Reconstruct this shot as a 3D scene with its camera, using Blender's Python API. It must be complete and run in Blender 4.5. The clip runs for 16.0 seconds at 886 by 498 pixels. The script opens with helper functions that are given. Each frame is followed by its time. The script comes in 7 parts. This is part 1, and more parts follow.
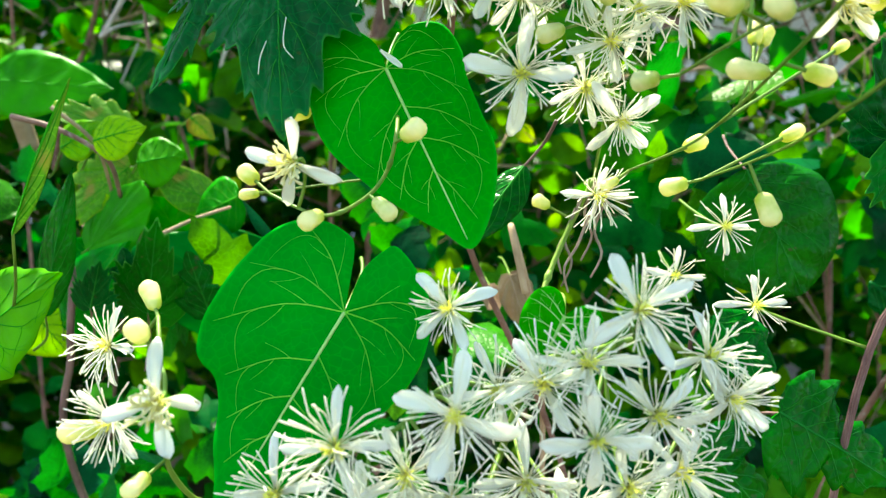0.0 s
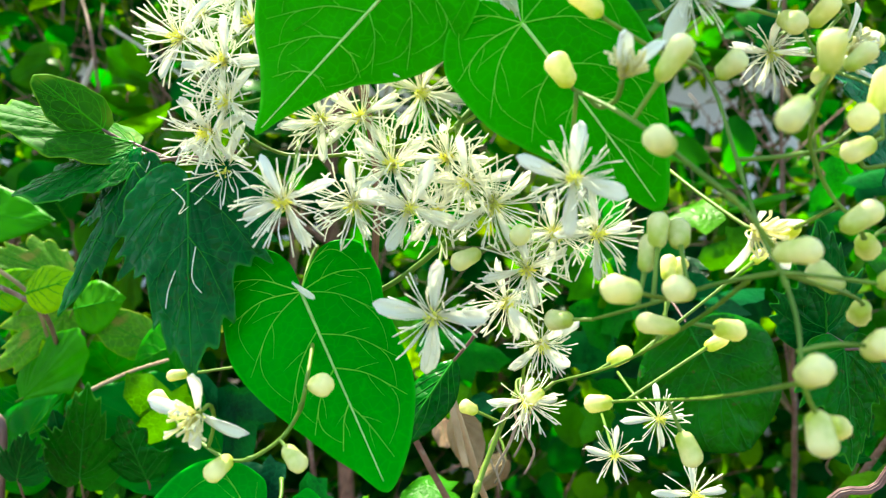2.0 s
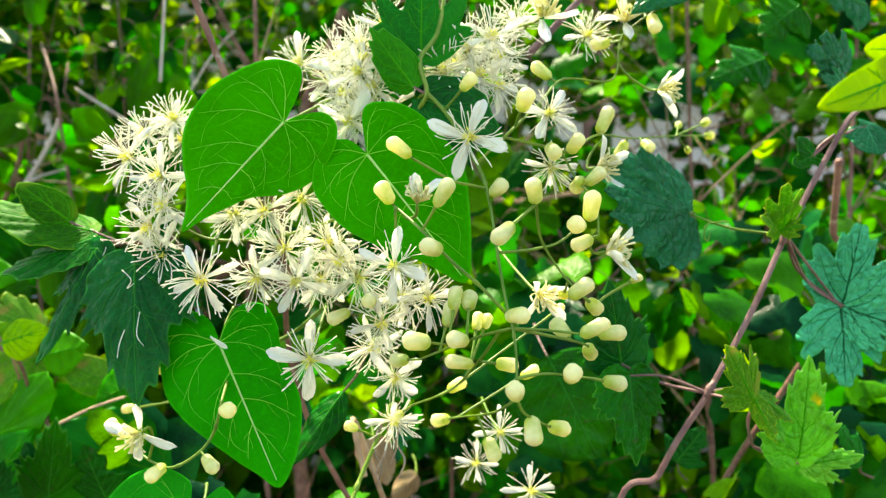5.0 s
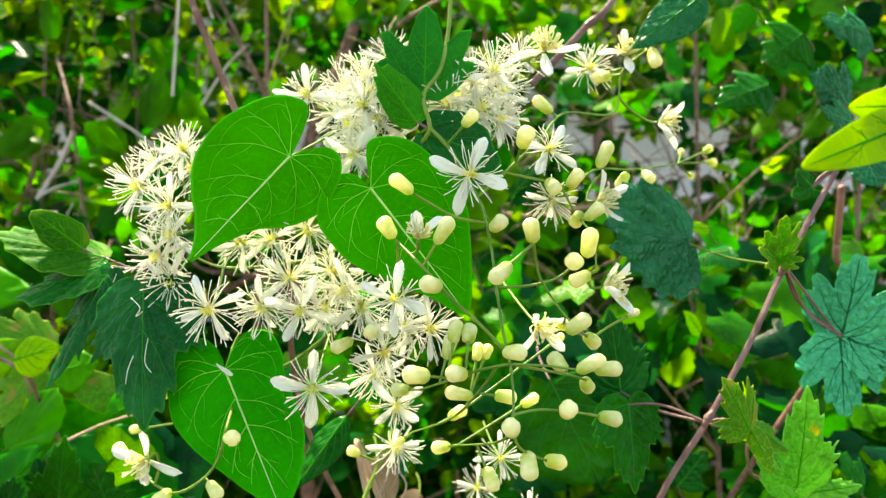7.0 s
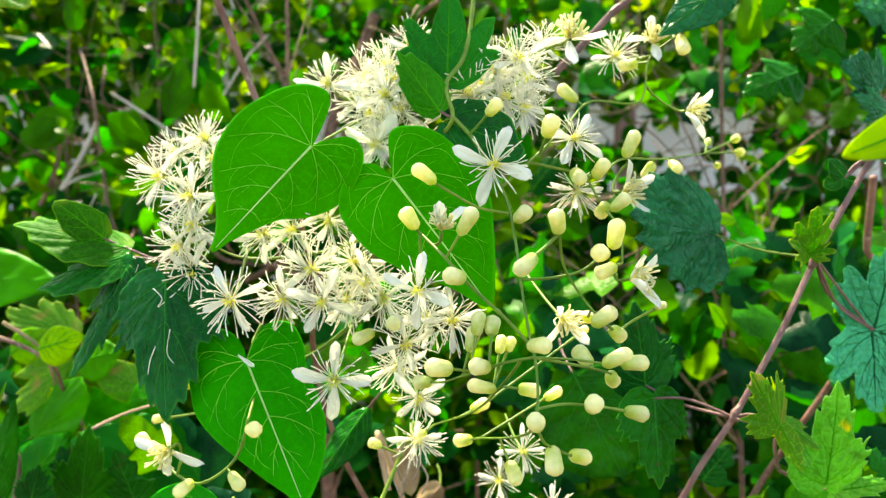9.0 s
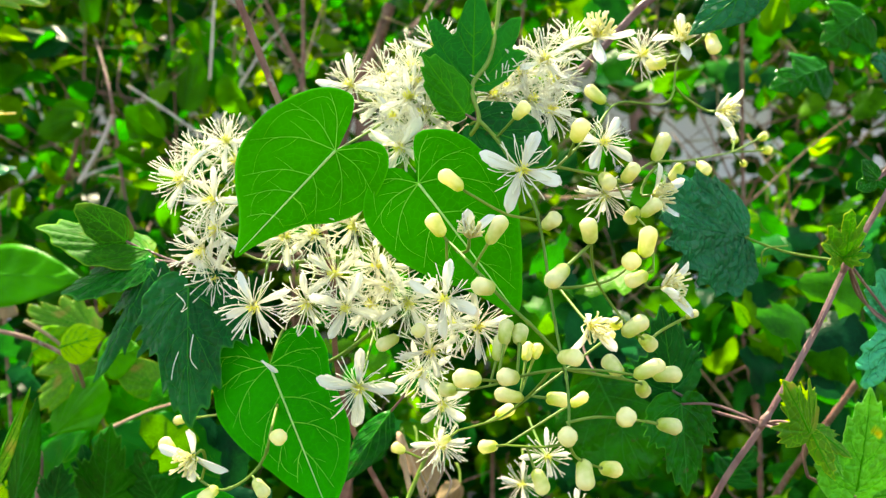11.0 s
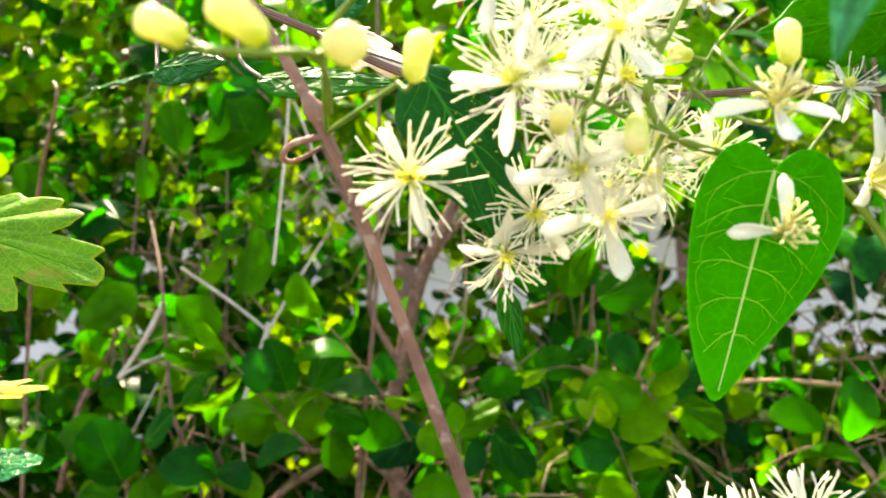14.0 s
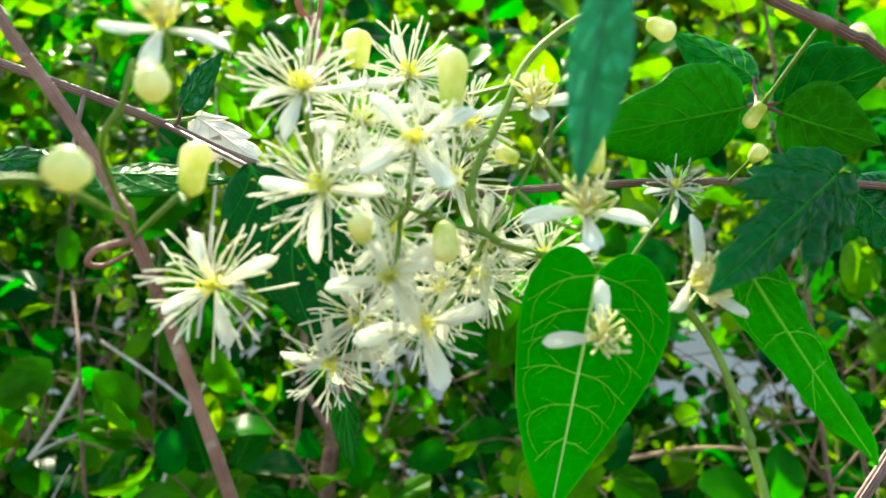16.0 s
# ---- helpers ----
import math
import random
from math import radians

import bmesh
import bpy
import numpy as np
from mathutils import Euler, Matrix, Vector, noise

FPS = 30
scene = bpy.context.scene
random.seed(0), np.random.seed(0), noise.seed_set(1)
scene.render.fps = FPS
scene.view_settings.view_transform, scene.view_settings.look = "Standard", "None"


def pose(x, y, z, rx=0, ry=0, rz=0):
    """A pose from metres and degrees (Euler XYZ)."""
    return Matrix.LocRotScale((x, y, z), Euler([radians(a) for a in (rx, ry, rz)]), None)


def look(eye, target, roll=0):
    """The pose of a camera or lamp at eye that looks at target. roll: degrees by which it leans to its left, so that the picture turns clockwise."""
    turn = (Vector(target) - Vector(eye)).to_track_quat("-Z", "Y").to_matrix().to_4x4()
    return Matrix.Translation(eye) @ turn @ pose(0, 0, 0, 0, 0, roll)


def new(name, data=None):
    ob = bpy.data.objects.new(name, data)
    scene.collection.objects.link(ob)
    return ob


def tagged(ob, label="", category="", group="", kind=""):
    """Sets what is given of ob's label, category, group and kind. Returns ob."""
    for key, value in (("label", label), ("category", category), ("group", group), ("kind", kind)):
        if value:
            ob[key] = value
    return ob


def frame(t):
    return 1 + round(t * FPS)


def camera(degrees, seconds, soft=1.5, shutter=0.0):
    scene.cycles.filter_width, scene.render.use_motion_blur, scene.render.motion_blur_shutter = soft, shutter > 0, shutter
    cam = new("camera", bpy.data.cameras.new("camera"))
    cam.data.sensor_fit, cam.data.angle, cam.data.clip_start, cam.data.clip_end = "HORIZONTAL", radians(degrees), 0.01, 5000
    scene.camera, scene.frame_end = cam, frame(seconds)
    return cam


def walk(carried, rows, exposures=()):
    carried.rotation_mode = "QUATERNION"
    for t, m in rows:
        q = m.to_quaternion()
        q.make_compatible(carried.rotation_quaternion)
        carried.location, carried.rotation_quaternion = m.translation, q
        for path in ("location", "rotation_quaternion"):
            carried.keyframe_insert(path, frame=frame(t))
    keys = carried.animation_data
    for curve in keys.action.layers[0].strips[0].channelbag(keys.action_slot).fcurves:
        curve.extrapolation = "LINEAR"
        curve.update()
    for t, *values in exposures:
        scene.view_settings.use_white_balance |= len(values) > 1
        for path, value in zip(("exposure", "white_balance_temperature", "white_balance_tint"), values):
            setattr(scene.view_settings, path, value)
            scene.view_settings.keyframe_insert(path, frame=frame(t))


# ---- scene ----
# ---------------------------------------------------------------- camera and exposure
cam = camera(62.0, 16.0, soft=1.25)
cam.data.dof.use_dof, cam.data.dof.focus_distance, cam.data.dof.aperture_fstop = True, 0.2, 20.0
PATH = [
    (0, (0.00000, -0.00000, 1.00000), (0.00000, 0.49241, 0.91320), 0.00),
    (0.5, (-0.00232, 0.00392, 1.01318), (-0.00044, 0.49810, 0.93715), -0.04),
    (1, (-0.00308, 0.00840, 1.02457), (0.00145, 0.50386, 0.95748), -0.12),
    (1.5, (0.00093, 0.01193, 1.03473), (0.01034, 0.50814, 0.97403), -0.52),
    (2, (0.01433, 0.01045, 1.04139), (0.03096, 0.50709, 0.98598), -1.06),
    (2.5, (0.02497, 0.00100, 1.05087), (0.05121, 0.49783, 1.00117), -1.50),
    (3, (0.03065, -0.00960, 1.05280), (0.06603, 0.48719, 1.00860), -1.70),
    (3.5, (0.03545, -0.02283, 1.05254), (0.07483, 0.47388, 1.01100), -1.79),
    (4, (0.03825, -0.03702, 1.05323), (0.07809, 0.45979, 1.01337), -1.89),
    (6.5, (0.04406, -0.06555, 1.06331), (0.07637, 0.43258, 1.03467), -1.49),
    (7, (0.04423, -0.06084, 1.06472), (0.07548, 0.43733, 1.03560), -1.41),
    (7.5, (0.04570, -0.05939, 1.06592), (0.07525, 0.43887, 1.03653), -1.39),
    (8, (0.04812, -0.05854, 1.06440), (0.07504, 0.43977, 1.03338), -1.42),
    (8.5, (0.04805, -0.05841, 1.06415), (0.07072, 0.44002, 1.03169), -1.40),
    (9, (0.04341, -0.05774, 1.06470), (0.06125, 0.44071, 1.02957), -1.38),
    (11.5, (0.03733, -0.05018, 1.07436), (0.04501, 0.44791, 1.03132), -1.32),
    (12, (0.02808, -0.03748, 1.08523), (0.03440, 0.46104, 1.04729), -1.12),
    (12.5, (0.01312, -0.01802, 1.10646), (0.01532, 0.48110, 1.07692), -1.27),
    (13, (-0.00318, 0.01218, 1.12454), (-0.00718, 0.51204, 1.11341), -1.57),
    (13.5, (-0.01421, 0.04377, 1.14113), (-0.02280, 0.54358, 1.15184), -1.48),
    (14, (-0.01865, 0.06309, 1.15779), (-0.02836, 0.56189, 1.19106), -1.04),
    (14.5, (-0.01652, 0.07642, 1.16541), (-0.02220, 0.57358, 1.21830), -0.81),
    (15, (-0.00825, 0.07641, 1.17050), (-0.00578, 0.57169, 1.23901), -0.87),
    (15.5, (-0.00058, 0.07156, 1.16950), (0.01090, 0.56575, 1.24463), -1.23),
    (16, (0.00601, 0.06673, 1.16556), (0.02766, 0.56072, 1.23981), -1.73),
]
EXPOSURES = ((0, 2.38, 7000, -5), (3, 2.34, 7350, -3), (3.6, 2.3, 7500, -2), (6, 2.38, 8150, 4), (12.5, 2.43, 8150, 3), (14, 2.73, 8900, 10), (15, 2.3, 7550, -3), (16, 2.21, 7350, -6))
walk(cam, [(t, look(eye, target, roll)) for t, eye, target, roll in PATH], EXPOSURES)
SKY_STRENGTH, SUN_STRENGTH = 0.125, 3.2

# ---------------------------------------------------------------- light and sky
SUN_ELEVATION, SUN_TURN = radians(58), radians(-24)
world = bpy.data.worlds.new("sky")
scene.world = world
world.use_nodes = True
wn = world.node_tree
sky = wn.nodes.new("ShaderNodeTexSky")
sky.sky_type, sky.sun_disc = "NISHITA", False
sky.sun_elevation, sky.sun_rotation = SUN_ELEVATION, SUN_TURN
sky.air_density, sky.dust_density = 1.0, 1.5
wn.links.new(sky.outputs["Color"], wn.nodes["Background"].inputs["Color"])
wn.nodes["Background"].inputs["Strength"].default_value = SKY_STRENGTH
lamp = bpy.data.lights.new("sun", "SUN")
lamp.energy, lamp.angle, lamp.color = SUN_STRENGTH, radians(0.6), (1.0, 0.93, 0.8)
sun = new("sun", lamp)
toward_sun = Vector((math.sin(SUN_TURN) * math.cos(SUN_ELEVATION), math.cos(SUN_TURN) * math.cos(SUN_ELEVATION), math.sin(SUN_ELEVATION)))
sun.matrix_world = look(toward_sun * 6, (0, 0, 0))


# ---------------------------------------------------------------- materials
def socket(nodes, kind, **values):
    node = nodes.new(kind)
    for key, value in values.items():
        node.inputs[key.replace("_", " ")].default_value = value
    return node


def surface(name, dark, light, rough=0.5, sheen=0.5, through_part=0.0, through_tint=(1.3, 1.5, 0.6), grain=300.0, patch=40.0,
            bump=0.0002, cells=0.0, spots=None, vary=0.25, islands=False, net=1.9, margin=None):
    """A procedural surface: two colours mixed at two scales, fine relief, cell-like veining, spots, and light let through."""
    m = bpy.data.materials.new(name)
    m.use_nodes = True
    nodes, links = m.node_tree.nodes, m.node_tree.links
    bsdf = nodes["Principled BSDF"]
    out = nodes["Material Output"]
    coord = nodes.new("ShaderNodeTexCoord")
    big = socket(nodes, "ShaderNodeTexNoise", Scale=patch, Detail=3.0)
    small = socket(nodes, "ShaderNodeTexNoise", Scale=grain, Detail=4.0)
    for tex in (big, small):
        links.new(coord.outputs["Object"], tex.inputs["Vector"])
    mix = nodes.new("ShaderNodeMix")
    mix.data_type = "RGBA"
    mix.inputs["A"].default_value, mix.inputs["B"].default_value = (*dark, 1), (*light, 1)
    blend = nodes.new("ShaderNodeMath")
    blend.operation = "MULTIPLY_ADD"
    blend.inputs[1].default_value, blend.inputs[2].default_value = 0.4, -0.1
    links.new(small.outputs["Fac"], blend.inputs[0])
    total = nodes.new("ShaderNodeMath")
    total.operation, total.use_clamp = "ADD", True
    links.new(blend.outputs[0], total.inputs[0])
    stretch = socket(nodes, "ShaderNodeMapRange", **{"From Min": 0.3, "From Max": 0.7})
    links.new(big.outputs["Fac"], stretch.inputs["Value"])
    links.new(stretch.outputs["Result"], total.inputs[1])
    links.new(total.outputs[0], mix.inputs["Factor"])
    colour = mix.outputs["Result"]
    height = small.outputs["Fac"]
    if cells:
        vor = socket(nodes, "ShaderNodeTexVoronoi", Scale=cells)
        vor.feature = "DISTANCE_TO_EDGE"
        links.new(coord.outputs["Object"], vor.inputs["Vector"])
        line = socket(nodes, "ShaderNodeMapRange", **{"From Min": 0.0, "From Max": 0.06, "To Min": 1.0, "To Max": 0.0})
        links.new(vor.outputs["Distance"], line.inputs["Value"])
        pale = nodes.new("ShaderNodeMix")
        pale.data_type = "RGBA"
        pale.inputs["B"].default_value = (*(min(1, net * c) for c in light), 1)
        part_line = nodes.new("ShaderNodeMath")
        part_line.operation = "MULTIPLY"
        part_line.inputs[1].default_value = 0.45
        links.new(line.outputs["Result"], part_line.inputs[0])
        links.new(part_line.outputs[0], pale.inputs["Factor"])
        links.new(colour, pale.inputs["A"])
        colour, height = pale.outputs["Result"], vor.outputs["Distance"]
    if spots:
        tint, scale, low, high = spots
        mask = socket(nodes, "ShaderNodeTexNoise", Scale=scale, Detail=2.0)
        links.new(coord.outputs["Object"], mask.inputs["Vector"])
        cut = socket(nodes, "ShaderNodeMapRange", **{"From Min": low, "From Max": high})
        links.new(mask.outputs["Fac"], cut.inputs["Value"])
        stain = nodes.new("ShaderNodeMix")
        stain.data_type = "RGBA"
        stain.inputs["B"].default_value = (*tint, 1)
        links.new(cut.outputs["Result"], stain.inputs["Factor"])
        links.new(colour, stain.inputs["A"])
        colour = stain.outputs["Result"]
    if margin:
        rim = nodes.new("ShaderNodeAttribute")
        rim.attribute_name = "rim"
        edged = nodes.new("ShaderNodeMix")
        edged.data_type = "RGBA"
        edged.inputs["B"].default_value = (*margin, 1)
        links.new(rim.outputs["Fac"], edged.inputs["Factor"])
        links.new(colour, edged.inputs["A"])
        colour = edged.outputs["Result"]
    if islands:
        source = nodes.new("ShaderNodeNewGeometry").outputs["Random Per Island"]
    else:
        source = nodes.new("ShaderNodeObjectInfo").outputs["Random"]
    shade = nodes.new("ShaderNodeHueSaturation")
    ranged = socket(nodes, "ShaderNodeMapRange", **{"To Min": 1 - vary, "To Max": 1 + vary})
    hued = socket(nodes, "ShaderNodeMapRange", **{"To Min": 0.5 + 0.06 * vary, "To Max": 0.5 - 0.09 * vary})
    links.new(source, ranged.inputs["Value"])
    links.new(source, hued.inputs["Value"])
    links.new(ranged.outputs["Result"], shade.inputs["Value"])
    links.new(hued.outputs["Result"], shade.inputs["Hue"])
    links.new(colour, shade.inputs["Color"])
    colour = shade.outputs["Color"]
    links.new(colour, bsdf.inputs["Base Color"])
    bsdf.inputs["Roughness"].default_value = rough
    bsdf.inputs["Specular IOR Level"].default_value = sheen
    relief = socket(nodes, "ShaderNodeBump", Strength=0.6, Distance=bump)
    links.new(height, relief.inputs["Height"])
    links.new(relief.outputs["Normal"], bsdf.inputs["Normal"])
    if through_part:
        clear = nodes.new("ShaderNodeBsdfTranslucent")
        warm = nodes.new("ShaderNodeMix")
        warm.data_type, warm.blend_type = "RGBA", "MULTIPLY"
        warm.inputs["Factor"].default_value = 1.0
        warm.inputs["B"].default_value = (*through_tint, 1)
        links.new(colour, warm.inputs["A"])
        links.new(warm.outputs["Result"], clear.inputs["Color"])
        both = nodes.new("ShaderNodeMixShader")
        both.inputs["Fac"].default_value = through_part
        links.new(bsdf.outputs["BSDF"], both.inputs[1])
        links.new(clear.outputs["BSDF"], both.inputs[2])
        links.new(both.outputs["Shader"], out.inputs["Surface"])
    return m


BRIGHT_LEAF = surface("bindweed leaf", (0.0005, 0.22, 0.0006), (0.0015, 0.31, 0.001), 0.42, 0.025, 0.22, (0.9, 1.4, 0.25), cells=430.0, patch=35.0, bump=0.0003, vary=0.1, net=1.35, margin=(0.02, 0.42, 0.01))
BRIGHT_VEIN = surface("pale vein", (0.36, 0.7, 0.16), (0.5, 0.78, 0.3), 0.5, 0.05, 0.25, (1.1, 1.1, 0.8), vary=0.1)
DARK_LEAF = surface("dark clematis leaf", (0.0004, 0.05, 0.004), (0.0018, 0.14, 0.01), 0.22, 0.09, 0.15, (1.4, 1.7, 0.3), cells=330.0, bump=0.0009, vary=0.2,
                    spots=((0.04, 0.075, 0.015), 240.0, 0.69, 0.75), net=1.4, margin=(0.03, 0.26, 0.02))
CLEMATIS_MASS = surface("shaded clematis leaf", (0.0008, 0.05, 0.008), (0.006, 0.18, 0.02), 0.34, 0.05, 0.3, (2.4, 2.1, 0.2), patch=60.0, cells=330.0, bump=0.0006, vary=0.75, islands=True, net=1.4)
EATEN_LEAF = surface("insect-eaten clematis leaf", (0.001, 0.05, 0.005), (0.003, 0.1, 0.01), 0.36, 0.06, 0.15, (1.4, 1.7, 0.3), cells=330.0, bump=0.0006, vary=0.1,
                     spots=((0.5, 0.5, 0.1), 420.0, 0.66, 0.7), net=1.4)
DRY_LEAF = surface("dry bleached leaf", (0.8, 0.72, 0.58), (0.94, 0.9, 0.82), 0.7, 0.1, 0.4, (1.0, 0.97, 0.9), patch=90.0, bump=0.0008, vary=0.1, spots=((0.4, 0.28, 0.16), 150.0, 0.66, 0.72))
RED_BARK = surface("reddish twig bark", (0.2, 0.05, 0.03), (0.36, 0.11, 0.06), 0.5, 0.3, patch=90.0, grain=700.0, bump=0.0005, vary=0.1)
MOTTLED_LEAF = surface("mottled clematis leaf", (0.003, 0.07, 0.004), (0.02, 0.18, 0.006), 0.55, 0.04, 0.25, (1.6, 1.5, 0.3), cells=330.0, bump=0.0006, vary=0.15,
                       spots=((0.09, 0.22, 0.012), 75.0, 0.58, 0.68), net=1.5, margin=(0.12, 0.36, 0.02))
DARK_VEIN = surface("dark leaf vein", (0.008, 0.16, 0.012), (0.016, 0.22, 0.02), 0.45, 0.08, 0.15, vary=0.1)
TEAL_LEAF = surface("crinkled blue-green leaf", (0.001, 0.08, 0.022), (0.005, 0.17, 0.05), 0.3, 0.13, 0.12, cells=280.0, bump=0.003, vary=0.12, net=0.5)
# Leaf's own blue-green, lightened further to imitate a cyan sheen.
PALE_TEAL = surface("pale blue-green leaf", (0.016, 0.3, 0.12), (0.05, 0.5, 0.22), 0.3, 0.2, 0.15, cells=280.0, bump=0.004, vary=0.12, net=0.5, margin=(0.04, 0.36, 0.12))
PALE_LEAF = surface("light green leaf", (0.045, 0.33, 0.025), (0.15, 0.52, 0.04), 0.36, 0.1, 0.3, (1.4, 1.4, 0.4), cells=300.0, bump=0.004, vary=0.15, spots=((0.6, 0.58, 0.03), 60.0, 0.68, 0.73), net=1.3, margin=(0.2, 0.55, 0.1))
YOUNG_LEAF = surface("young yellow-green leaf", (0.05, 0.23, 0.008), (0.14, 0.34, 0.012), 0.5, 0.2, 0.4, cells=300.0, bump=0.0006, vary=0.15,
                     spots=((0.32, 0.3, 0.04), 70.0, 0.6, 0.7), margin=(0.36, 0.46, 0.02))
YELLOW_LEAF = surface("yellowing leaf", (0.3, 0.36, 0.02), (0.5, 0.42, 0.02), 0.5, 0.3, 0.45, vary=0.2, spots=((0.4, 0.16, 0.02), 60.0, 0.55, 0.65))
# Darkest hedge leaf: the shade inside the hedge is put into its colour.
SHADED_HEDGE_LEAF = surface("hedge leaf", (0.0005, 0.03, 0.0006), (0.003, 0.08, 0.001), 0.4, 0.03, 0.42, (7.5, 5.5, 0.2), patch=25.0, grain=200.0, vary=0.7, islands=True)
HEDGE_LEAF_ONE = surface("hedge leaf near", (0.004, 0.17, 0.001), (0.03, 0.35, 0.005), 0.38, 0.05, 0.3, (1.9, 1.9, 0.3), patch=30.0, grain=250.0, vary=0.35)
# Lit copy of the hedge leaf: sunlight is put into its yellow.
SUN_TINTED_LEAF = surface("hedge leaf with sun in its yellow", (0.03, 0.2, 0.003), (0.15, 0.32, 0.005), 0.42, 0.08, 0.45, (1.7, 1.5, 0.3), patch=30.0, vary=0.4, islands=True, spots=((0.45, 0.32, 0.02), 40.0, 0.67, 0.74))
TREE_LEAF = surface("sunlit tree leaf", (0.02, 0.12, 0.003), (0.09, 0.22, 0.005), 0.42, 0.06, 0.45, (2.2, 1.7, 0.25), patch=10.0, grain=60.0, vary=0.5, islands=True)
# Lighter copy of the hedge leaf: skylight on the front rows is painted in.
FRONT_HEDGE = surface("front hedge leaf, lighter as if lit", (0.0006, 0.048, 0.001), (0.005, 0.15, 0.002), 0.32, 0.04, 0.42, (5.5, 4.0, 0.2), patch=25.0, grain=200.0, vary=0.65, islands=True)
MID_LEAF = surface("green clematis leaf", (0.0015, 0.13, 0.004), (0.006, 0.24, 0.008), 0.36, 0.06, 0.25, (1.5, 1.7, 0.3), cells=330.0, bump=0.0005, vary=0.2, net=1.4, margin=(0.05, 0.34, 0.02))
# For single leaves: base colour brightened and yellowed to look sunlit.
SUN_TINTED_ONE = surface("single hedge leaf with sun in its yellow", (0.1, 0.38, 0.004), (0.32, 0.58, 0.008), 0.42, 0.06, 0.45, (1.5, 1.5, 0.3), patch=40.0, vary=0.3)
SOFT_VEIN = surface("faint leaf vein", (0.02, 0.28, 0.004), (0.05, 0.36, 0.01), 0.5, 0.05, 0.25, vary=0.1)
SIDE_VEIN = surface("light green side vein", (0.11, 0.56, 0.03), (0.22, 0.67, 0.07), 0.5, 0.05, 0.3, (1.1, 1.1, 0.8), vary=0.1)
TEAL_VEIN = surface("pale blue-green vein", (0.03, 0.26, 0.1), (0.06, 0.34, 0.15), 0.5, 0.05, 0.2, vary=0.1)
GROOVE = surface("dark groove of a leaf", (0.0015, 0.09, 0.028), (0.005, 0.14, 0.045), 0.45, 0.08, 0.15, vary=0.1)
# Fresh yellow-green, with its base colour raised to imitate sun through the blade.
FRESH_LIT_LEAF = surface("fresh yellow-green leaf brightened as if backlit", (0.24, 0.48, 0.003), (0.44, 0.62, 0.005), 0.45, 0.05, 0.5, (1.5, 1.4, 0.2), cells=200.0, vary=0.15, spots=((0.42, 0.3, 0.01), 45.0, 0.72, 0.8), net=1.2)
NEAR_HEDGE = surface("round hedge leaf", (0.0006, 0.05, 0.001), (0.004, 0.14, 0.002), 0.32, 0.04, 0.4, (5.5, 4.2, 0.2), patch=25.0, grain=250.0, vary=0.55)
PETAL = surface("white petal", (0.86, 0.87, 0.82), (0.93, 0.93, 0.9), 0.55, 0.15, 0.55, (1.06, 1.06, 0.98), grain=500.0, patch=120.0, vary=0.05)
FILAMENT = surface("cream filament", (0.84, 0.83, 0.45), (0.86, 0.86, 0.76), 0.5, 0.12, 0.42, (1.04, 1.03, 0.92), vary=0.05)
YELLOW_FILAMENT = surface("yellowish filament", (0.84, 0.82, 0.42), (0.86, 0.85, 0.64), 0.5, 0.15, 0.48, (1.06, 1.04, 0.85), vary=0.06)
PISTIL = surface("yellow-green pistil", (0.85, 0.9, 0.2), (0.93, 0.94, 0.42), 0.5, 0.15, 0.5, (1.1, 1.06, 0.6), vary=0.1)
BUD = surface("pale bud", (0.5, 0.62, 0.1), (0.88, 0.86, 0.48), 0.38, 0.3, 0.36, (1.1, 1.07, 0.58), patch=160.0, grain=600.0, vary=0.12)
def ripen(m, length):
    """Greener at the stalk's end, creamier towards the tip."""
    nodes, links = m.node_tree.nodes, m.node_tree.links
    mix = next(n for n in nodes if n.bl_idname == "ShaderNodeMix")
    total = mix.inputs["Factor"].links[0].from_node
    coord = next(n for n in nodes if n.bl_idname == "ShaderNodeTexCoord")
    split = nodes.new("ShaderNodeSeparateXYZ")
    links.new(coord.outputs["Object"], split.inputs["Vector"])
    along = socket(nodes, "ShaderNodeMapRange", **{"From Min": 0.0, "From Max": length, "To Min": -0.45, "To Max": 0.5})
    links.new(split.outputs["Z"], along.inputs["Value"])
    both = nodes.new("ShaderNodeMath")
    both.operation, both.use_clamp = "ADD", True
    links.new(along.outputs["Result"], both.inputs[0])
    links.new(total.outputs[0], both.inputs[1])
    links.new(both.outputs[0], mix.inputs["Factor"])


def whiten(m, length):
    """Yellowish at the flower's middle, whiter towards the ends of the threads."""
    nodes, links = m.node_tree.nodes, m.node_tree.links
    mix = next(n for n in nodes if n.bl_idname == "ShaderNodeMix")
    coord = next(n for n in nodes if n.bl_idname == "ShaderNodeTexCoord")
    span = nodes.new("ShaderNodeVectorMath")
    span.operation = "LENGTH"
    links.new(coord.outputs["Object"], span.inputs[0])
    along = socket(nodes, "ShaderNodeMapRange", **{"From Min": 0.001, "From Max": length})
    links.new(span.outputs["Value"], along.inputs["Value"])
    links.new(along.outputs["Result"], mix.inputs["Factor"])


whiten(FILAMENT, 0.0034)
whiten(YELLOW_FILAMENT, 0.0095)
ripen(BUD, 0.0074)
STALK = surface("green stalk", (0.07, 0.17, 0.01), (0.16, 0.28, 0.035), 0.5, 0.35, 0.1, patch=120.0, vary=0.15)
BARK = surface("brown cane bark", (0.11, 0.05, 0.036), (0.29, 0.155, 0.115), 0.6, 0.3, patch=90.0, grain=700.0, bump=0.0009, vary=0.12,
               spots=((0.34, 0.25, 0.2), 300.0, 0.6, 0.7))
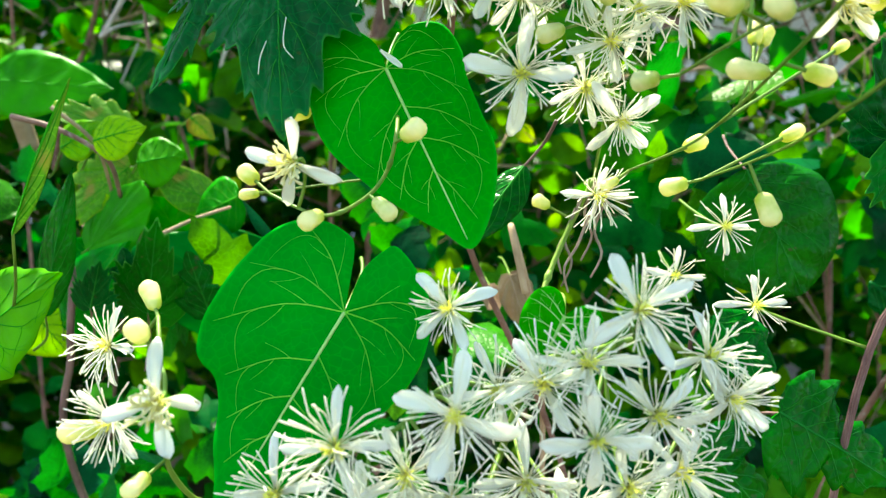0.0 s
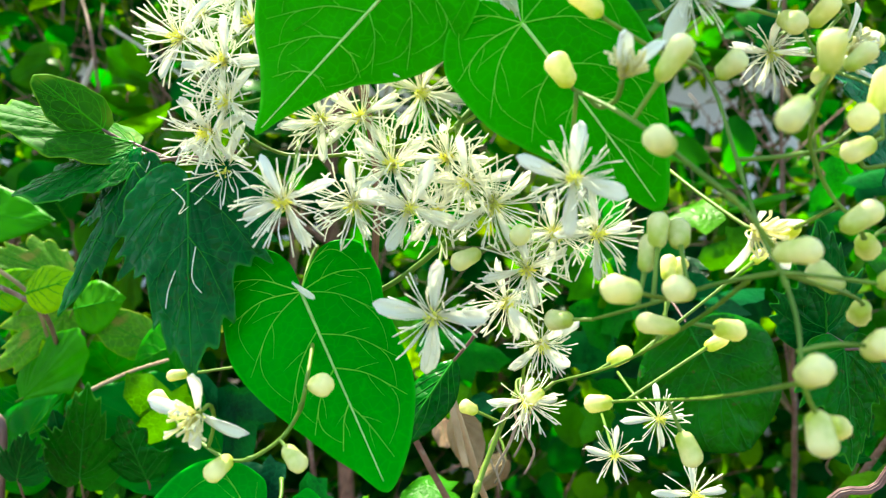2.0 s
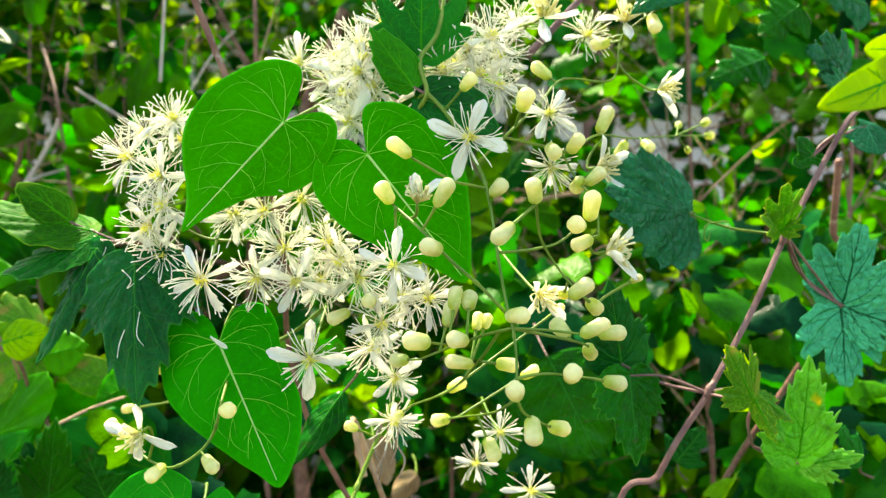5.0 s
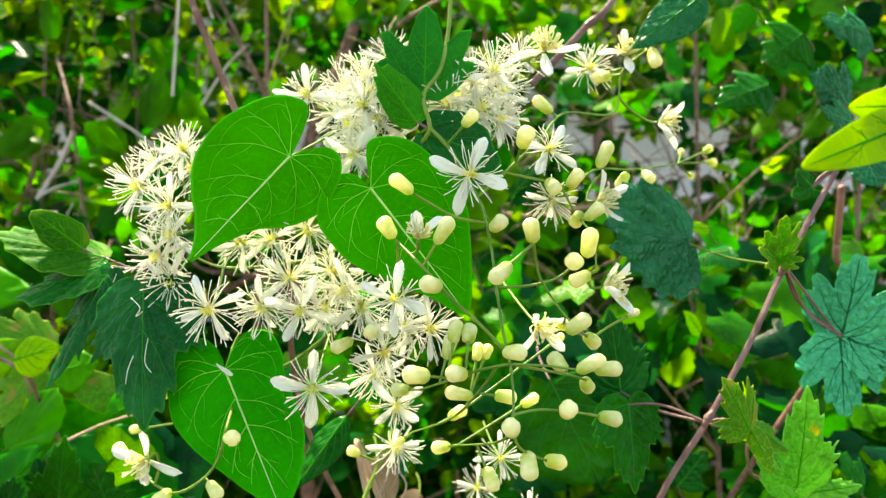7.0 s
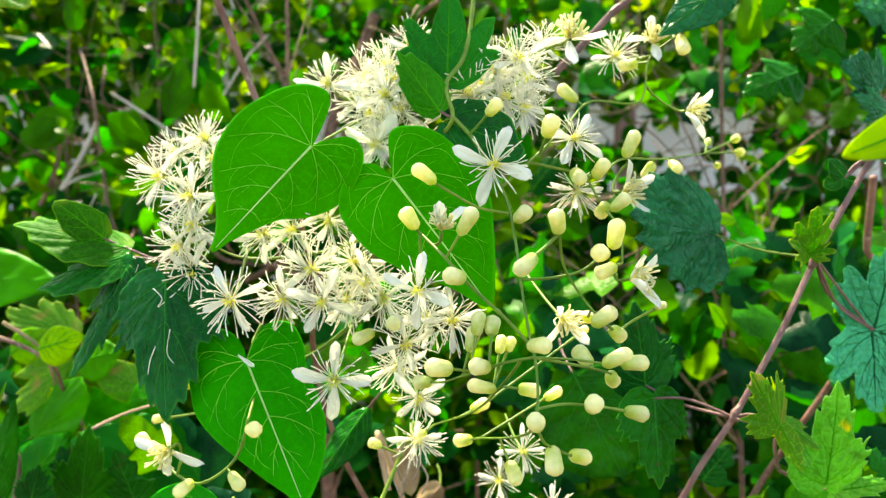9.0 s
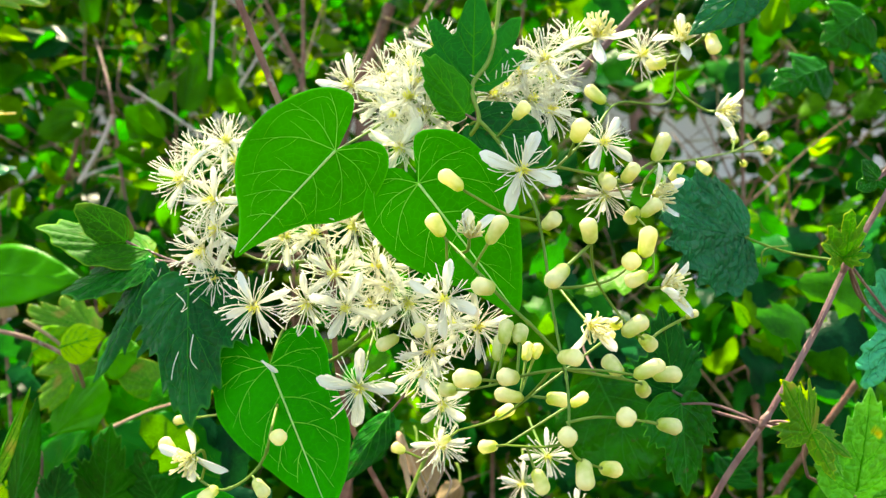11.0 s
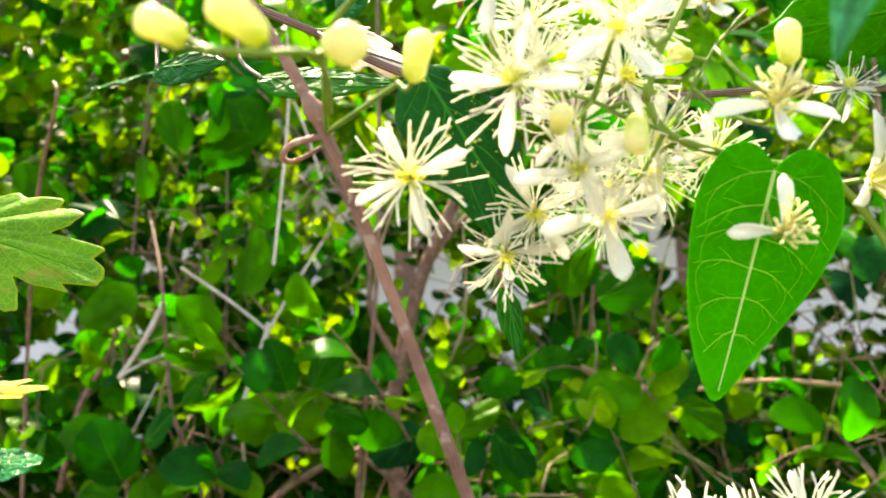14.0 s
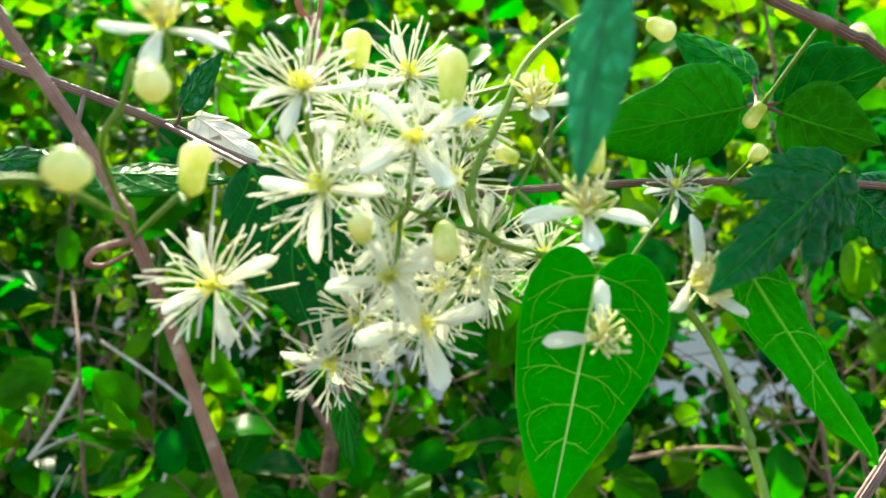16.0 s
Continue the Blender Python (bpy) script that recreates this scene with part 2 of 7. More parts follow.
PURPLE_BARK = surface("purple-brown cane bark", (0.1, 0.05, 0.046), (0.22, 0.13, 0.115), 0.5, 0.35, patch=90.0, grain=700.0, bump=0.0007, vary=0.12)
DRY_TWIG = surface("dry tan twig", (0.24, 0.16, 0.08), (0.46, 0.34, 0.2), 0.75, 0.2, patch=60.0, grain=500.0, bump=0.0005, vary=0.25)
PALE_TWIG = surface("pale grey-pink twig", (0.46, 0.36, 0.3), (0.74, 0.64, 0.56), 0.75, 0.2, patch=60.0, grain=500.0, bump=0.0005, vary=0.2)
DEAD = surface("withered flower parts", (0.2, 0.15, 0.11), (0.42, 0.34, 0.28), 0.8, 0.1, patch=200.0, vary=0.2)
WITHERED = surface("withered brown leaf", (0.22, 0.13, 0.06), (0.5, 0.36, 0.2), 0.7, 0.1, 0.3, (1.2, 1.0, 0.7), patch=60.0, bump=0.001, vary=0.2)
SOIL = surface("leaf litter soil", (0.06, 0.045, 0.03), (0.13, 0.1, 0.07), 0.9, 0.1, patch=8.0, grain=60.0, bump=0.01, vary=0.0)
WALL = surface("pale lavender wall paint", (0.76, 0.73, 0.79), (0.84, 0.81, 0.86), 0.85, 0.2, patch=1.5, grain=60.0, bump=0.003, vary=0.0, spots=((0.4, 0.35, 0.37), 0.9, 0.58, 0.7))
GRAVEL = surface("trodden earth path", (0.1, 0.085, 0.065), (0.17, 0.15, 0.12), 0.85, 0.2, patch=3.0, grain=90.0, bump=0.01, vary=0.0)


# ---------------------------------------------------------------- mesh helpers
def mesh_from(name, verts, faces, material, smooth=True):
    me = bpy.data.meshes.new(name)
    me.from_pydata([tuple(v) for v in verts], [], faces)
    me.materials.append(material)
    if smooth:
        me.polygons.foreach_set("use_smooth", [True] * len(me.polygons))
    me.update()
    return me


def part(name, me, parent, label="", kind=""):
    """Links a mesh as one object under a thing or part; the mesh is in the parent's space."""
    ob = new(name, me)
    ob.parent = parent
    return tagged(ob, label, kind=kind)


def spline(points, n):
    """A smooth line of n points through the given ones."""
    pts = [Vector(p) for p in points]
    if len(pts) == 2:
        return [pts[0].lerp(pts[1], i / (n - 1)) for i in range(n)]
    line, spans = [], len(pts) - 1
    for i in range(n):
        f = min(i / (n - 1) * spans, spans - 1e-6)
        k = int(f)
        f -= k
        a, b, c, d = pts[max(k - 1, 0)], pts[k], pts[k + 1], pts[min(k + 2, spans)]
        line.append(0.5 * (2 * b + (c - a) * f + (2 * a - 5 * b + 4 * c - d) * f * f + (3 * b - a - 3 * c + d) * f**3))
    return line


def tube_data(line, radius, sides=6, ends=True, flute=0.0):
    """Vertices and faces of a tapered tube; radius is a function of 0..1 along the line."""
    verts, faces = [], []
    side = None
    n = len(line)
    for i, p in enumerate(line):
        ahead = (line[min(i + 1, n - 1)] - line[max(i - 1, 0)]).normalized()
        if side is None:
            side = ahead.orthogonal().normalized()
        side = (side - ahead * side.dot(ahead)).normalized()
        up = ahead.cross(side)
        r = radius(i / (n - 1))
        for k in range(sides):
            a = 2 * math.pi * k / sides
            verts.append(p + r * (1 + (flute if k % 2 else -flute)) * (math.cos(a) * side + math.sin(a) * up))
        if i:
            o = (i - 1) * sides
            faces += [(o + k, o + (k + 1) % sides, o + sides + (k + 1) % sides, o + sides + k) for k in range(sides)]
    if ends:
        faces += [tuple(reversed(range(sides))), tuple(range((n - 1) * sides, n * sides))]
    return verts, faces


def joined(pieces):
    verts, faces = [], []
    for v, f in pieces:
        o = len(verts)
        verts += list(v)
        faces += [tuple(i + o for i in face) for face in f]
    return verts, faces


def frame_of(place, x_axis, z_hint):
    """A pose at place whose x runs along x_axis and whose z points towards z_hint."""
    x = Vector(x_axis).normalized()
    z = Vector(z_hint)
    z = (z - x * z.dot(x)).normalized()
    y = z.cross(x)
    return Matrix.Translation(place) @ Matrix((x, y, z)).transposed().to_4x4()


# ---------------------------------------------------------------- stems
STEMS = []  # sampled points of every stem, to which stalks run


def stem(name, points, thick, thin, material, label, category="stem", group="", nodes=(), ridge=0.0, joinable=True, n=0):
    """A stem, cane or twig through the points, with swollen joints at the given parts of its length."""
    line = spline(points, n or max(10, 7 * len(points)))

    def radius(f):
        r = thick + (thin - thick) * f
        return r * (1 + ridge * math.sin(90 * f))
    ob = new(name, mesh_from(name, *(tube_data(line, radius, 22, flute=0.09) if name == "cane" else tube_data(line, radius, 8)), material, name != "cane"))
    tagged(ob, label, category, group)
    soft_joint = False
    if material is STALK and not nodes and len(points) > 4:
        nodes = (0.34, 0.7)
    if name == "cane" and not nodes:
        nodes, soft_joint = (0.42, 0.77), True
    swell = 0.3 if soft_joint else 0.45 if material is STALK else 0.85
    for k in nodes:
        i = min(len(line) - 2, max(1, round(k * (len(line) - 1))))
        step = (line[i + 1] - line[i - 1]).normalized()
        run = [line[i] + step * thick * q * (1 + 0.6 * swell) for q in (-2.2, -1.2, -0.4, 0.4, 1.2, 2.2)]
        part("joint", mesh_from("joint", *tube_data(run, lambda f: radius(k) * (1 + swell * (0.06, 0.35, 0.95, 0.95, 0.35, 0.06)[round(5 * f)]), 8), material), ob, "swollen joint")
    if joinable:
        STEMS.extend(line)
    return ob


def nearest_stem(p):
    p = Vector(p)
    return min(STEMS, key=lambda q: (q - p).length_squared)


# ---------------------------------------------------------------- leaves
OUTLINES = {
    "heart": ((0, 0), (-0.12, 0.11), (-0.23, 0.36), (-0.235, 0.64), (-0.12, 0.89), (0.08, 1.0), (0.3, 0.95), (0.52, 0.73), (0.74, 0.4), (0.9, 0.14), (1, 0)),
    "ovate": ((0, 0), (0.0, 0.22), (0.05, 0.6), (0.2, 0.95), (0.4, 1.0), (0.62, 0.76), (0.82, 0.4), (0.95, 0.1), (1, 0)),
    "lance": ((0, 0), (0.02, 0.25), (0.12, 0.65), (0.3, 1.0), (0.5, 0.96), (0.7, 0.66), (0.88, 0.28), (0.96, 0.1), (1, 0)),
    "trifid": ((0, 0), (-0.04, 0.28), (0.0, 0.62), (0.12, 0.88), (0.28, 1.0), (0.36, 0.86), (0.4, 0.6), (0.46, 0.47), (0.58, 0.56), (0.7, 0.52), (0.82, 0.34), (0.92, 0.15), (1, 0)),
    "lobed": ((0, 0), (-0.06, 0.25), (0.02, 0.75), (0.2, 1.0), (0.33, 0.72), (0.45, 0.5), (0.58, 0.56), (0.72, 0.44), (0.9, 0.14), (1, 0)),
    "round": ((0, 0), (0.0, 0.2), (0.06, 0.62), (0.25, 0.96), (0.5, 1.0), (0.75, 0.8), (0.92, 0.42), (0.99, 0.12), (1, 0)),
}


def leaf_grid(shape, length, width, teeth=0, tooth=0.1, fold=0.15, droop=0.1, ripple=0.03, seed=0, rows=40, cols=5, skew=0.0, lobe=1.0):
    """Points of a leaf's two halves, from the midrib to the rim, in its own space: x to the tip, z up from the upper face."""
    rng = random.Random(seed)
    outline = spline([(u, v, 0) for u, v in OUTLINES[shape]], rows)
    phase = rng.uniform(0, 6)
    halves = []
    for hand in (1, -1):
        grid = []
        for i, o in enumerate(outline):
            s = i / (rows - 1)
            mid = max(0.0, (s - 0.12) / 0.88) ** 1.05
            u, v = (o.x * lobe if o.x < 0 else o.x), o.y
            if teeth and 0 < i < rows - 1:
                part_way = (s * teeth) % 1.0
                saw = part_way / 0.75 if part_way < 0.76 else (1 - part_way) / 0.25
                grow = 1 + tooth * (saw - 0.5) * 2 * min(1, 6 * s, 6 * (1 - s))
                v *= grow
                u += 0.25 * tooth * (saw - 0.5) * min(1, 6 * s)
            line = []
            for j in range(cols + 1):
                r = j / cols
                x = (mid + (u - mid) * r) * length
                y = v * r * width / 2 * hand * (1 + skew * hand)
                z = -fold * abs(y) - droop * length * max(0, x / length) ** 2
                z += ripple * width * (0.6 * math.sin(9 * s + phase + hand) * r + 0.4 * math.sin(23 * s + 2 * phase) * r * r)
                z += 0.018 * width * math.sin(s * 40) * math.sin(math.pi * r)
                line.append(Vector((x, y, z)))
            grid.append(line)
        halves.append(grid)
    return halves


def blade_data(halves, thick):
    """A thin closed solid from the two halves."""
    rows, cols = len(halves[0]), len(halves[0][0])
    verts, faces = [], []
    for level in (0.0, -thick):
        base = len(verts)
        top = level == 0.0
        for h, grid in enumerate(halves):
            o = base + h * rows * cols
            verts += [p + Vector((0, 0, level)) for line in grid for p in line]
            for i in range(rows - 1):
                for j in range(cols - 1):
                    q = (o + i * cols + j, o + (i + 1) * cols + j, o + (i + 1) * cols + j + 1, o + i * cols + j + 1)
                    faces.append(q if (h == 0) != top else tuple(reversed(q)))
    span = 2 * rows * cols
    for h in range(2):
        o = h * rows * cols
        for i in range(rows - 1):
            a, b = o + i * cols + cols - 1, o + (i + 1) * cols + cols - 1
            q = (a, b, b + span, a + span)
            faces.append(q if h else tuple(reversed(q)))
    return verts, faces


def vein_data(line, wide, proud):
    """A low ridge along points of the upper face."""
    verts, faces = [], []
    n = len(line)
    for i, p in enumerate(line):
        ahead = (line[min(i + 1, n - 1)] - line[max(i - 1, 0)]).normalized()
        side = ahead.cross(Vector((0, 0, 1))).normalized()
        w = wide * (1 - 0.75 * i / (n - 1))
        verts += [p - side * w + Vector((0, 0, proud * 0.3)), p + Vector((0, 0, proud)), p + side * w + Vector((0, 0, proud * 0.3)), p - Vector((0, 0, proud))]
        if i:
            o = 4 * i
            faces += [(o - 4 + k, o - 4 + (k + 1) % 4, o + (k + 1) % 4, o + k) for k in range(4)]
    return verts, [tuple(reversed(f)) for f in faces]


def leaf(name, base, tip, width, shape, material, vein, label, facing=(0, -1, 0.15), teeth=0, tooth=0.1, fold=0.15, droop=0.08, ripple=0.03,
         ribs=5, stalk=None, seed=0, group="", skew=0.0, parent=None, forks=True, category="leaf", vein_wide=0.00021, lobe=1.0, stalk_look=None):
    """A leaf from its stalk's end to its tip: the blade, its midrib, its side veins and its stalk."""
    base, tip = Vector(base), Vector(tip)
    length = (tip - base).length
    rows = 40 if not teeth else max(40, 4 * teeth + 1)
    halves = leaf_grid(shape, length, width, teeth, tooth, fold, droop, ripple, seed, rows, 5, skew, lobe)
    ob = new(name, mesh_from(name, *blade_data(halves, 0.00025), material))
    ob.matrix_basis = frame_of(base, tip - base, facing)
    if parent:
        ob.parent = parent
        tagged(ob, label)
    else:
        tagged(ob, label, category, group)
    mids = [halves[0][i][0] for i in range(0, rows, 2)]
    lift = vein_wide * 0.9
    mids = [p for k, p in enumerate(mids) if k == 0 or (p - mids[k - 1]).length > 1e-6]
    part("midrib", mesh_from("midrib", *vein_data(mids, vein_wide * 2.3, lift * 1.2), vein), ob)
    def on(grid, f, r):
        """A point of the blade at row f and part r of the way to the rim."""
        f = max(0.0, min(rows - 1.001, f))
        g = max(0.0, min(4.999, 5 * r))
        p, q = int(f), int(g)
        f, g = f - p, g - q
        return (grid[p][q] * (1 - f) + grid[p + 1][q] * f) * (1 - g) + (grid[p][q + 1] * (1 - f) + grid[p + 1][q + 1] * f) * g

    rise = Vector((0, 0, 0.00008))
    for grid in halves:
        for k in range(ribs):
            start = rows * (0.1 + 0.5 * (k / max(1, ribs - 1)) ** 1.25)
            sweep = rows * 0.26
            line = [on(grid, start + sweep * (r / 12) ** 0.85, 0.97 * r / 12) + rise for r in range(13)]
            pieces = [vein_data(line, vein_wide * 0.95, lift * 0.6)]
            if forks and shape != "lance":
                for at_r, turn in ((0.35, 1), (0.5, -1), (0.68, 1)):
                    f = start + sweep * at_r**0.85
                    twig = [on(grid, f + turn * rows * 0.09 * q / 5, at_r + (0.95 - at_r) * 0.8 * q / 5) + rise for q in range(6)]
                    pieces.append(vein_data(twig, vein_wide * 0.2, lift * 0.35))
            part("vein", mesh_from("vein", *joined(pieces), vein), ob)
    if stalk is not None:
        inv = ob.matrix_basis.inverted()
        far = inv @ Vector(stalk)
        run = spline([Vector((0.0006, 0, 0)), far * 0.5 + Vector((-0.1 * far.length, 0, -0.12 * far.length)), far], 10)
        part("petiole", mesh_from("petiole", *tube_data(run, lambda f: 0.0004 + 0.0002 * f, 6), stalk_look or (PURPLE_BARK if name == "clematis_leaf" else STALK)), ob)
    return ob


def halved(*points):
    """A leaf's outline round its stalk's end, in degrees from the tip's direction and parts of its length, alike on both sides."""
    return tuple((-a, r) for a, r in reversed(points)) + points[1:]


TRILOBED = halved((0, 1), (5, 0.87), (8, 0.88), (12, 0.7), (15, 0.73), (20, 0.52), (25, 0.43), (31, 0.57), (35, 0.56), (39, 0.69), (44, 0.55), (49, 0.6), (55, 0.46), (61, 0.5), (68, 0.38), (76, 0.38), (88, 0.28), (105, 0.22), (135, 0.13), (165, 0.05))
PALMATE = halved((0, 1), (5, 0.87), (8, 0.88), (12, 0.74), (15, 0.77), (20, 0.61), (26, 0.52), (32, 0.56), (37, 0.52), (41, 0.62), (46, 0.5), (51, 0.55), (57, 0.44), (63, 0.48), (70, 0.4), (80, 0.39), (95, 0.32), (115, 0.25), (140, 0.16), (165, 0.06))
CRENATE = halved((0, 1), (6, 0.99), (11, 0.86), (16, 0.9), (21, 0.72), (25, 0.6), (30, 0.72), (36, 0.85), (42, 0.83), (47, 0.7), (53, 0.76), (59, 0.72), (64, 0.58), (72, 0.6), (82, 0.42), (98, 0.32), (120, 0.18), (150, 0.06))
BROAD = halved((0, 1), (7, 0.9), (12, 0.96), (18, 0.82), (25, 0.88), (31, 0.75), (39, 0.8), (46, 0.68), (55, 0.72), (63, 0.58), (72, 0.61), (82, 0.48), (95, 0.42), (115, 0.25), (145, 0.08))
FINGERED = halved((0, 1), (7, 0.9), (13, 0.7), (18, 0.57), (22, 0.62), (28, 0.85), (33, 0.88), (38, 0.74), (43, 0.6), (50, 0.62), (57, 0.66), (63, 0.52), (75, 0.33), (100, 0.16), (140, 0.07), (170, 0.03))
LANCE_TOOTHED = halved((0, 1), (4, 0.86), (8, 0.84), (12, 0.68), (17, 0.66), (24, 0.5), (32, 0.44), (45, 0.32), (65, 0.22), (100, 0.12), (150, 0.04))
OVAL = halved((0, 1), (8, 0.93), (18, 0.8), (30, 0.66), (42, 0.55), (58, 0.43), (78, 0.3), (105, 0.18), (150, 0.06))
ROUNDED = halved((0, 1), (8, 0.99), (18, 0.93), (30, 0.82), (44, 0.68), (58, 0.54), (74, 0.38), (95, 0.22), (140, 0.07))
SPEAR = halved((0, 1), (3, 0.9), (6, 0.76), (10, 0.6), (15, 0.47), (24, 0.33), (45, 0.22), (80, 0.17), (115, 0.19), (135, 0.18), (155, 0.1))
HEART_ROUND = ((-170, 0.04), (-163, 0.19), (-157, 0.31), (-149, 0.37), (-126, 0.41), (-103, 0.45), (-79, 0.53), (-60, 0.62), (-47, 0.7), (-31, 0.76), (-14, 0.82), (-5, 0.9), (0, 1.0), (3, 0.85), (9, 0.68), (20, 0.53), (42, 0.46), (70, 0.42), (95, 0.38), (119, 0.36), (137, 0.33), (150, 0.24), (160, 0.06))
HEART_WIDE = ((-176, 0.04), (-168, 0.14), (-149, 0.23), (-120, 0.32), (-96, 0.39), (-76, 0.42), (-55, 0.48), (-38, 0.54), (-22, 0.63), (-9, 0.78), (0, 1.0), (13, 0.83), (28, 0.7), (43, 0.63), (59, 0.55), (76, 0.48), (96, 0.44), (117, 0.4), (138, 0.35), (149, 0.27), (154, 0.06))
HEART_WAVY = ((-190, 0.05), (-182, 0.15), (-170, 0.25), (-157, 0.33), (-140, 0.4), (-117, 0.4), (-89, 0.41), (-64, 0.47), (-39, 0.55), (-14, 0.75), (-6, 0.87), (0, 1.0), (9, 0.9), (19, 0.77), (29, 0.65), (41, 0.5), (61, 0.39), (82, 0.38), (109, 0.37), (131, 0.27), (142, 0.13), (146, 0.04))
HEART_NOTCHED = ((-156, 0.05), (-157, 0.27), (-148, 0.34), (-134, 0.4), (-119, 0.45), (-103, 0.48), (-84, 0.51), (-67, 0.56), (-55, 0.63), (-45, 0.665), (-39, 0.655), (-33, 0.63), (-23, 0.67), (-15, 0.77), (-7, 0.87), (0, 1.0), (8, 0.84), (22, 0.64), (45, 0.48), (75, 0.4), (100, 0.37), (123, 0.36), (147, 0.35), (172, 0.35), (179, 0.3), (188, 0.19), (190, 0.05))
HEART_LONG = ((-158, 0.03), (-135, 0.13), (-112, 0.2), (-88, 0.24), (-64, 0.3), (-40, 0.41), (-24, 0.57), (-13, 0.75), (-5, 0.92), (0, 1.0), (6, 0.86), (17, 0.68), (34, 0.52), (54, 0.42), (72, 0.35), (95, 0.28), (118, 0.21), (138, 0.13), (158, 0.03))
HEART_VEINS = ((0, 128), (0, 88), (0, 52), (0.2, 31), (0.38, 18), (0.56, 9))
LOBE_VEINS = ((0, 56), (0.02, 38), (0.28, 17), (0.5, 8))


def blade(name, base, tip, outline, material, vein, label, facing=(0, -1, 0.15), fold=0.15, droop=0.06, ripple=0.03, crinkle=0.0, stalk=None, seed=0,
          wide=1.0, puff=0.06, stalk_look=None, smooth=False, veins=LOBE_VEINS, midrib=None, vein_wide=0.00017, forks=True, category="leaf", group=""):
    """A leaf spread round its stalk's end: a thin blade of any outline with waves and puckers, its midrib, side veins and stalk."""
    rng = random.Random(seed)
    base, tip = Vector(base), Vector(tip)
    length = (tip - base).length
    rim = []
    for a, r in outline:
        a += 0 if smooth or a == 0 else rng.uniform(-1.2, 1.2)
        r *= 1 if smooth or a == 0 else rng.uniform(0.95, 1.05)
        rim.append(Vector((r * math.cos(radians(a)), wide * r * math.sin(radians(a)), 0)))
    rim = spline(rim, 5 * len(rim)) if smooth else spline([p for k in range(len(rim) - 1) for p in (rim[k], rim[k].lerp(rim[k + 1], 0.5))] + rim[-1:], 4 * len(rim))
    phase = rng.uniform(0, 6)

    knots = sorted({0, 178, *(a for _, a in veins)})

    def pillow(a):
        k = max(i for i in range(len(knots) - 1) if knots[i] <= min(a, 177))
        return math.sin(math.pi * (a - knots[k]) / (knots[k + 1] - knots[k])) * min(1, (knots[k + 1] - knots[k]) / 25)

    def height(u, v):
        turn, far = math.atan2(v, u), math.hypot(u, v)
        z = -fold * (math.sqrt(v * v + 0.0009) - 0.03) - droop * u * abs(u)
        z += ripple * far * far * (math.sin(5 * turn + phase) + 0.5 * math.sin(11 * turn + 2 * phase))
        z += puff * far * pillow(abs(math.degrees(turn)))
        if crinkle:
            z += crinkle * noise.noise((u * 13 + phase, v * 13, seed))
        return z

    def spot(u, v, lift=0.0):
        return Vector((u * length, v * length, height(u, v) * length + lift))

    rings = (*(k / 15 for k in range(15)), 0.965, 1.0)
    m, c = len(rim), len(rings)
    verts, faces, edge = [], [], []
    for level in (0.0, -0.00022):
        o = len(verts)
        for p in rim:
            for k in rings:
                verts.append(spot(p.x * k, p.y * k, level))
                edge.append(1.0 if k == 1.0 else 0.0)
        for i in range(m - 1):
            for j in range(c - 1):
                q = (o + i * c + j, o + i * c + j + 1, o + (i + 1) * c + j + 1, o + (i + 1) * c + j)
                q = q if j else (q[0], q[1], q[2])
                faces.append(q if level == 0.0 else tuple(reversed(q)))
    for i in range(m - 1):
        a, b = i * c + c - 1, (i + 1) * c + c - 1
        faces.append((b, a, a + m * c, b + m * c))
    me = mesh_from(name, verts, faces, material)
    me.attributes.new("rim", "FLOAT", "POINT").data.foreach_set("value", edge)
    ob = new(name, me)
    ob.matrix_basis = frame_of(base, tip - base, facing)
    tagged(ob, label, category, group)

    def reach(angle):
        a = radians(angle)
        return max(rim, key=lambda p: math.cos(math.atan2(p.y, p.x) - a)).length

    part("midrib", mesh_from("midrib", *vein_data([spot(0.95 * k / 16, 0, 0.00014) for k in range(17)], vein_wide * 2.4, vein_wide * 0.8), midrib or vein), ob)
    for hand in (1, -1):
        before = None
        for s0, angle in veins:
            angle = hand * (angle + rng.uniform(-4, 4))
            far = 0.92 * reach(angle)
            end = Vector((far * math.cos(radians(angle)), far * math.sin(radians(angle)), 0))
            start = Vector((s0 + rng.uniform(0, 0.04) * (s0 > 0), 0, 0))
            bend = start.lerp(end, 0.5) + Vector((-0.11, 0.0, 0)) * (end - start).length
            line = spline([start, bend, end], 13)
            pieces = [vein_data([spot(p.x, p.y, 0.00014) for p in line], vein_wide, vein_wide * 0.5)]
            if forks:
                if before:
                    a, b = before[8], line[10]
                    gap = (b - a).length
                    c, d = a + (before[9] - before[7]).normalized() * gap * 0.55, b + (before[9] - before[7]).normalized() * gap * 0.12 - (b - a) * 0.25
                    loop = [a * (1 - q) ** 3 + c * (3 * q * (1 - q) ** 2) + d * (3 * q * q * (1 - q)) + b * q ** 3 for q in (k / 8 for k in range(9))]
                    loop = [p for p in loop if p.length < 0.95 * reach(math.degrees(math.atan2(p.y, p.x)))]
                    if len(loop) > 6:
                        pieces.append(vein_data([spot(p.x, p.y, 0.00014) for p in loop], vein_wide * 0.45, vein_wide * 0.35))
                before = line
                for at_k, turn, thin in ((4, hand, 0.45), (6, -hand, 0.38)):
                    root, aim = line[at_k], line[at_k + 1] - line[at_k]
                    aim = Matrix.Rotation(radians(rng.uniform(34, 46) * turn), 3, "Z") @ aim
                    run = [root + (aim * q + (line[at_k + 1] - line[at_k]) * 0.1 * q * q) * 0.55 for q in range(6)]
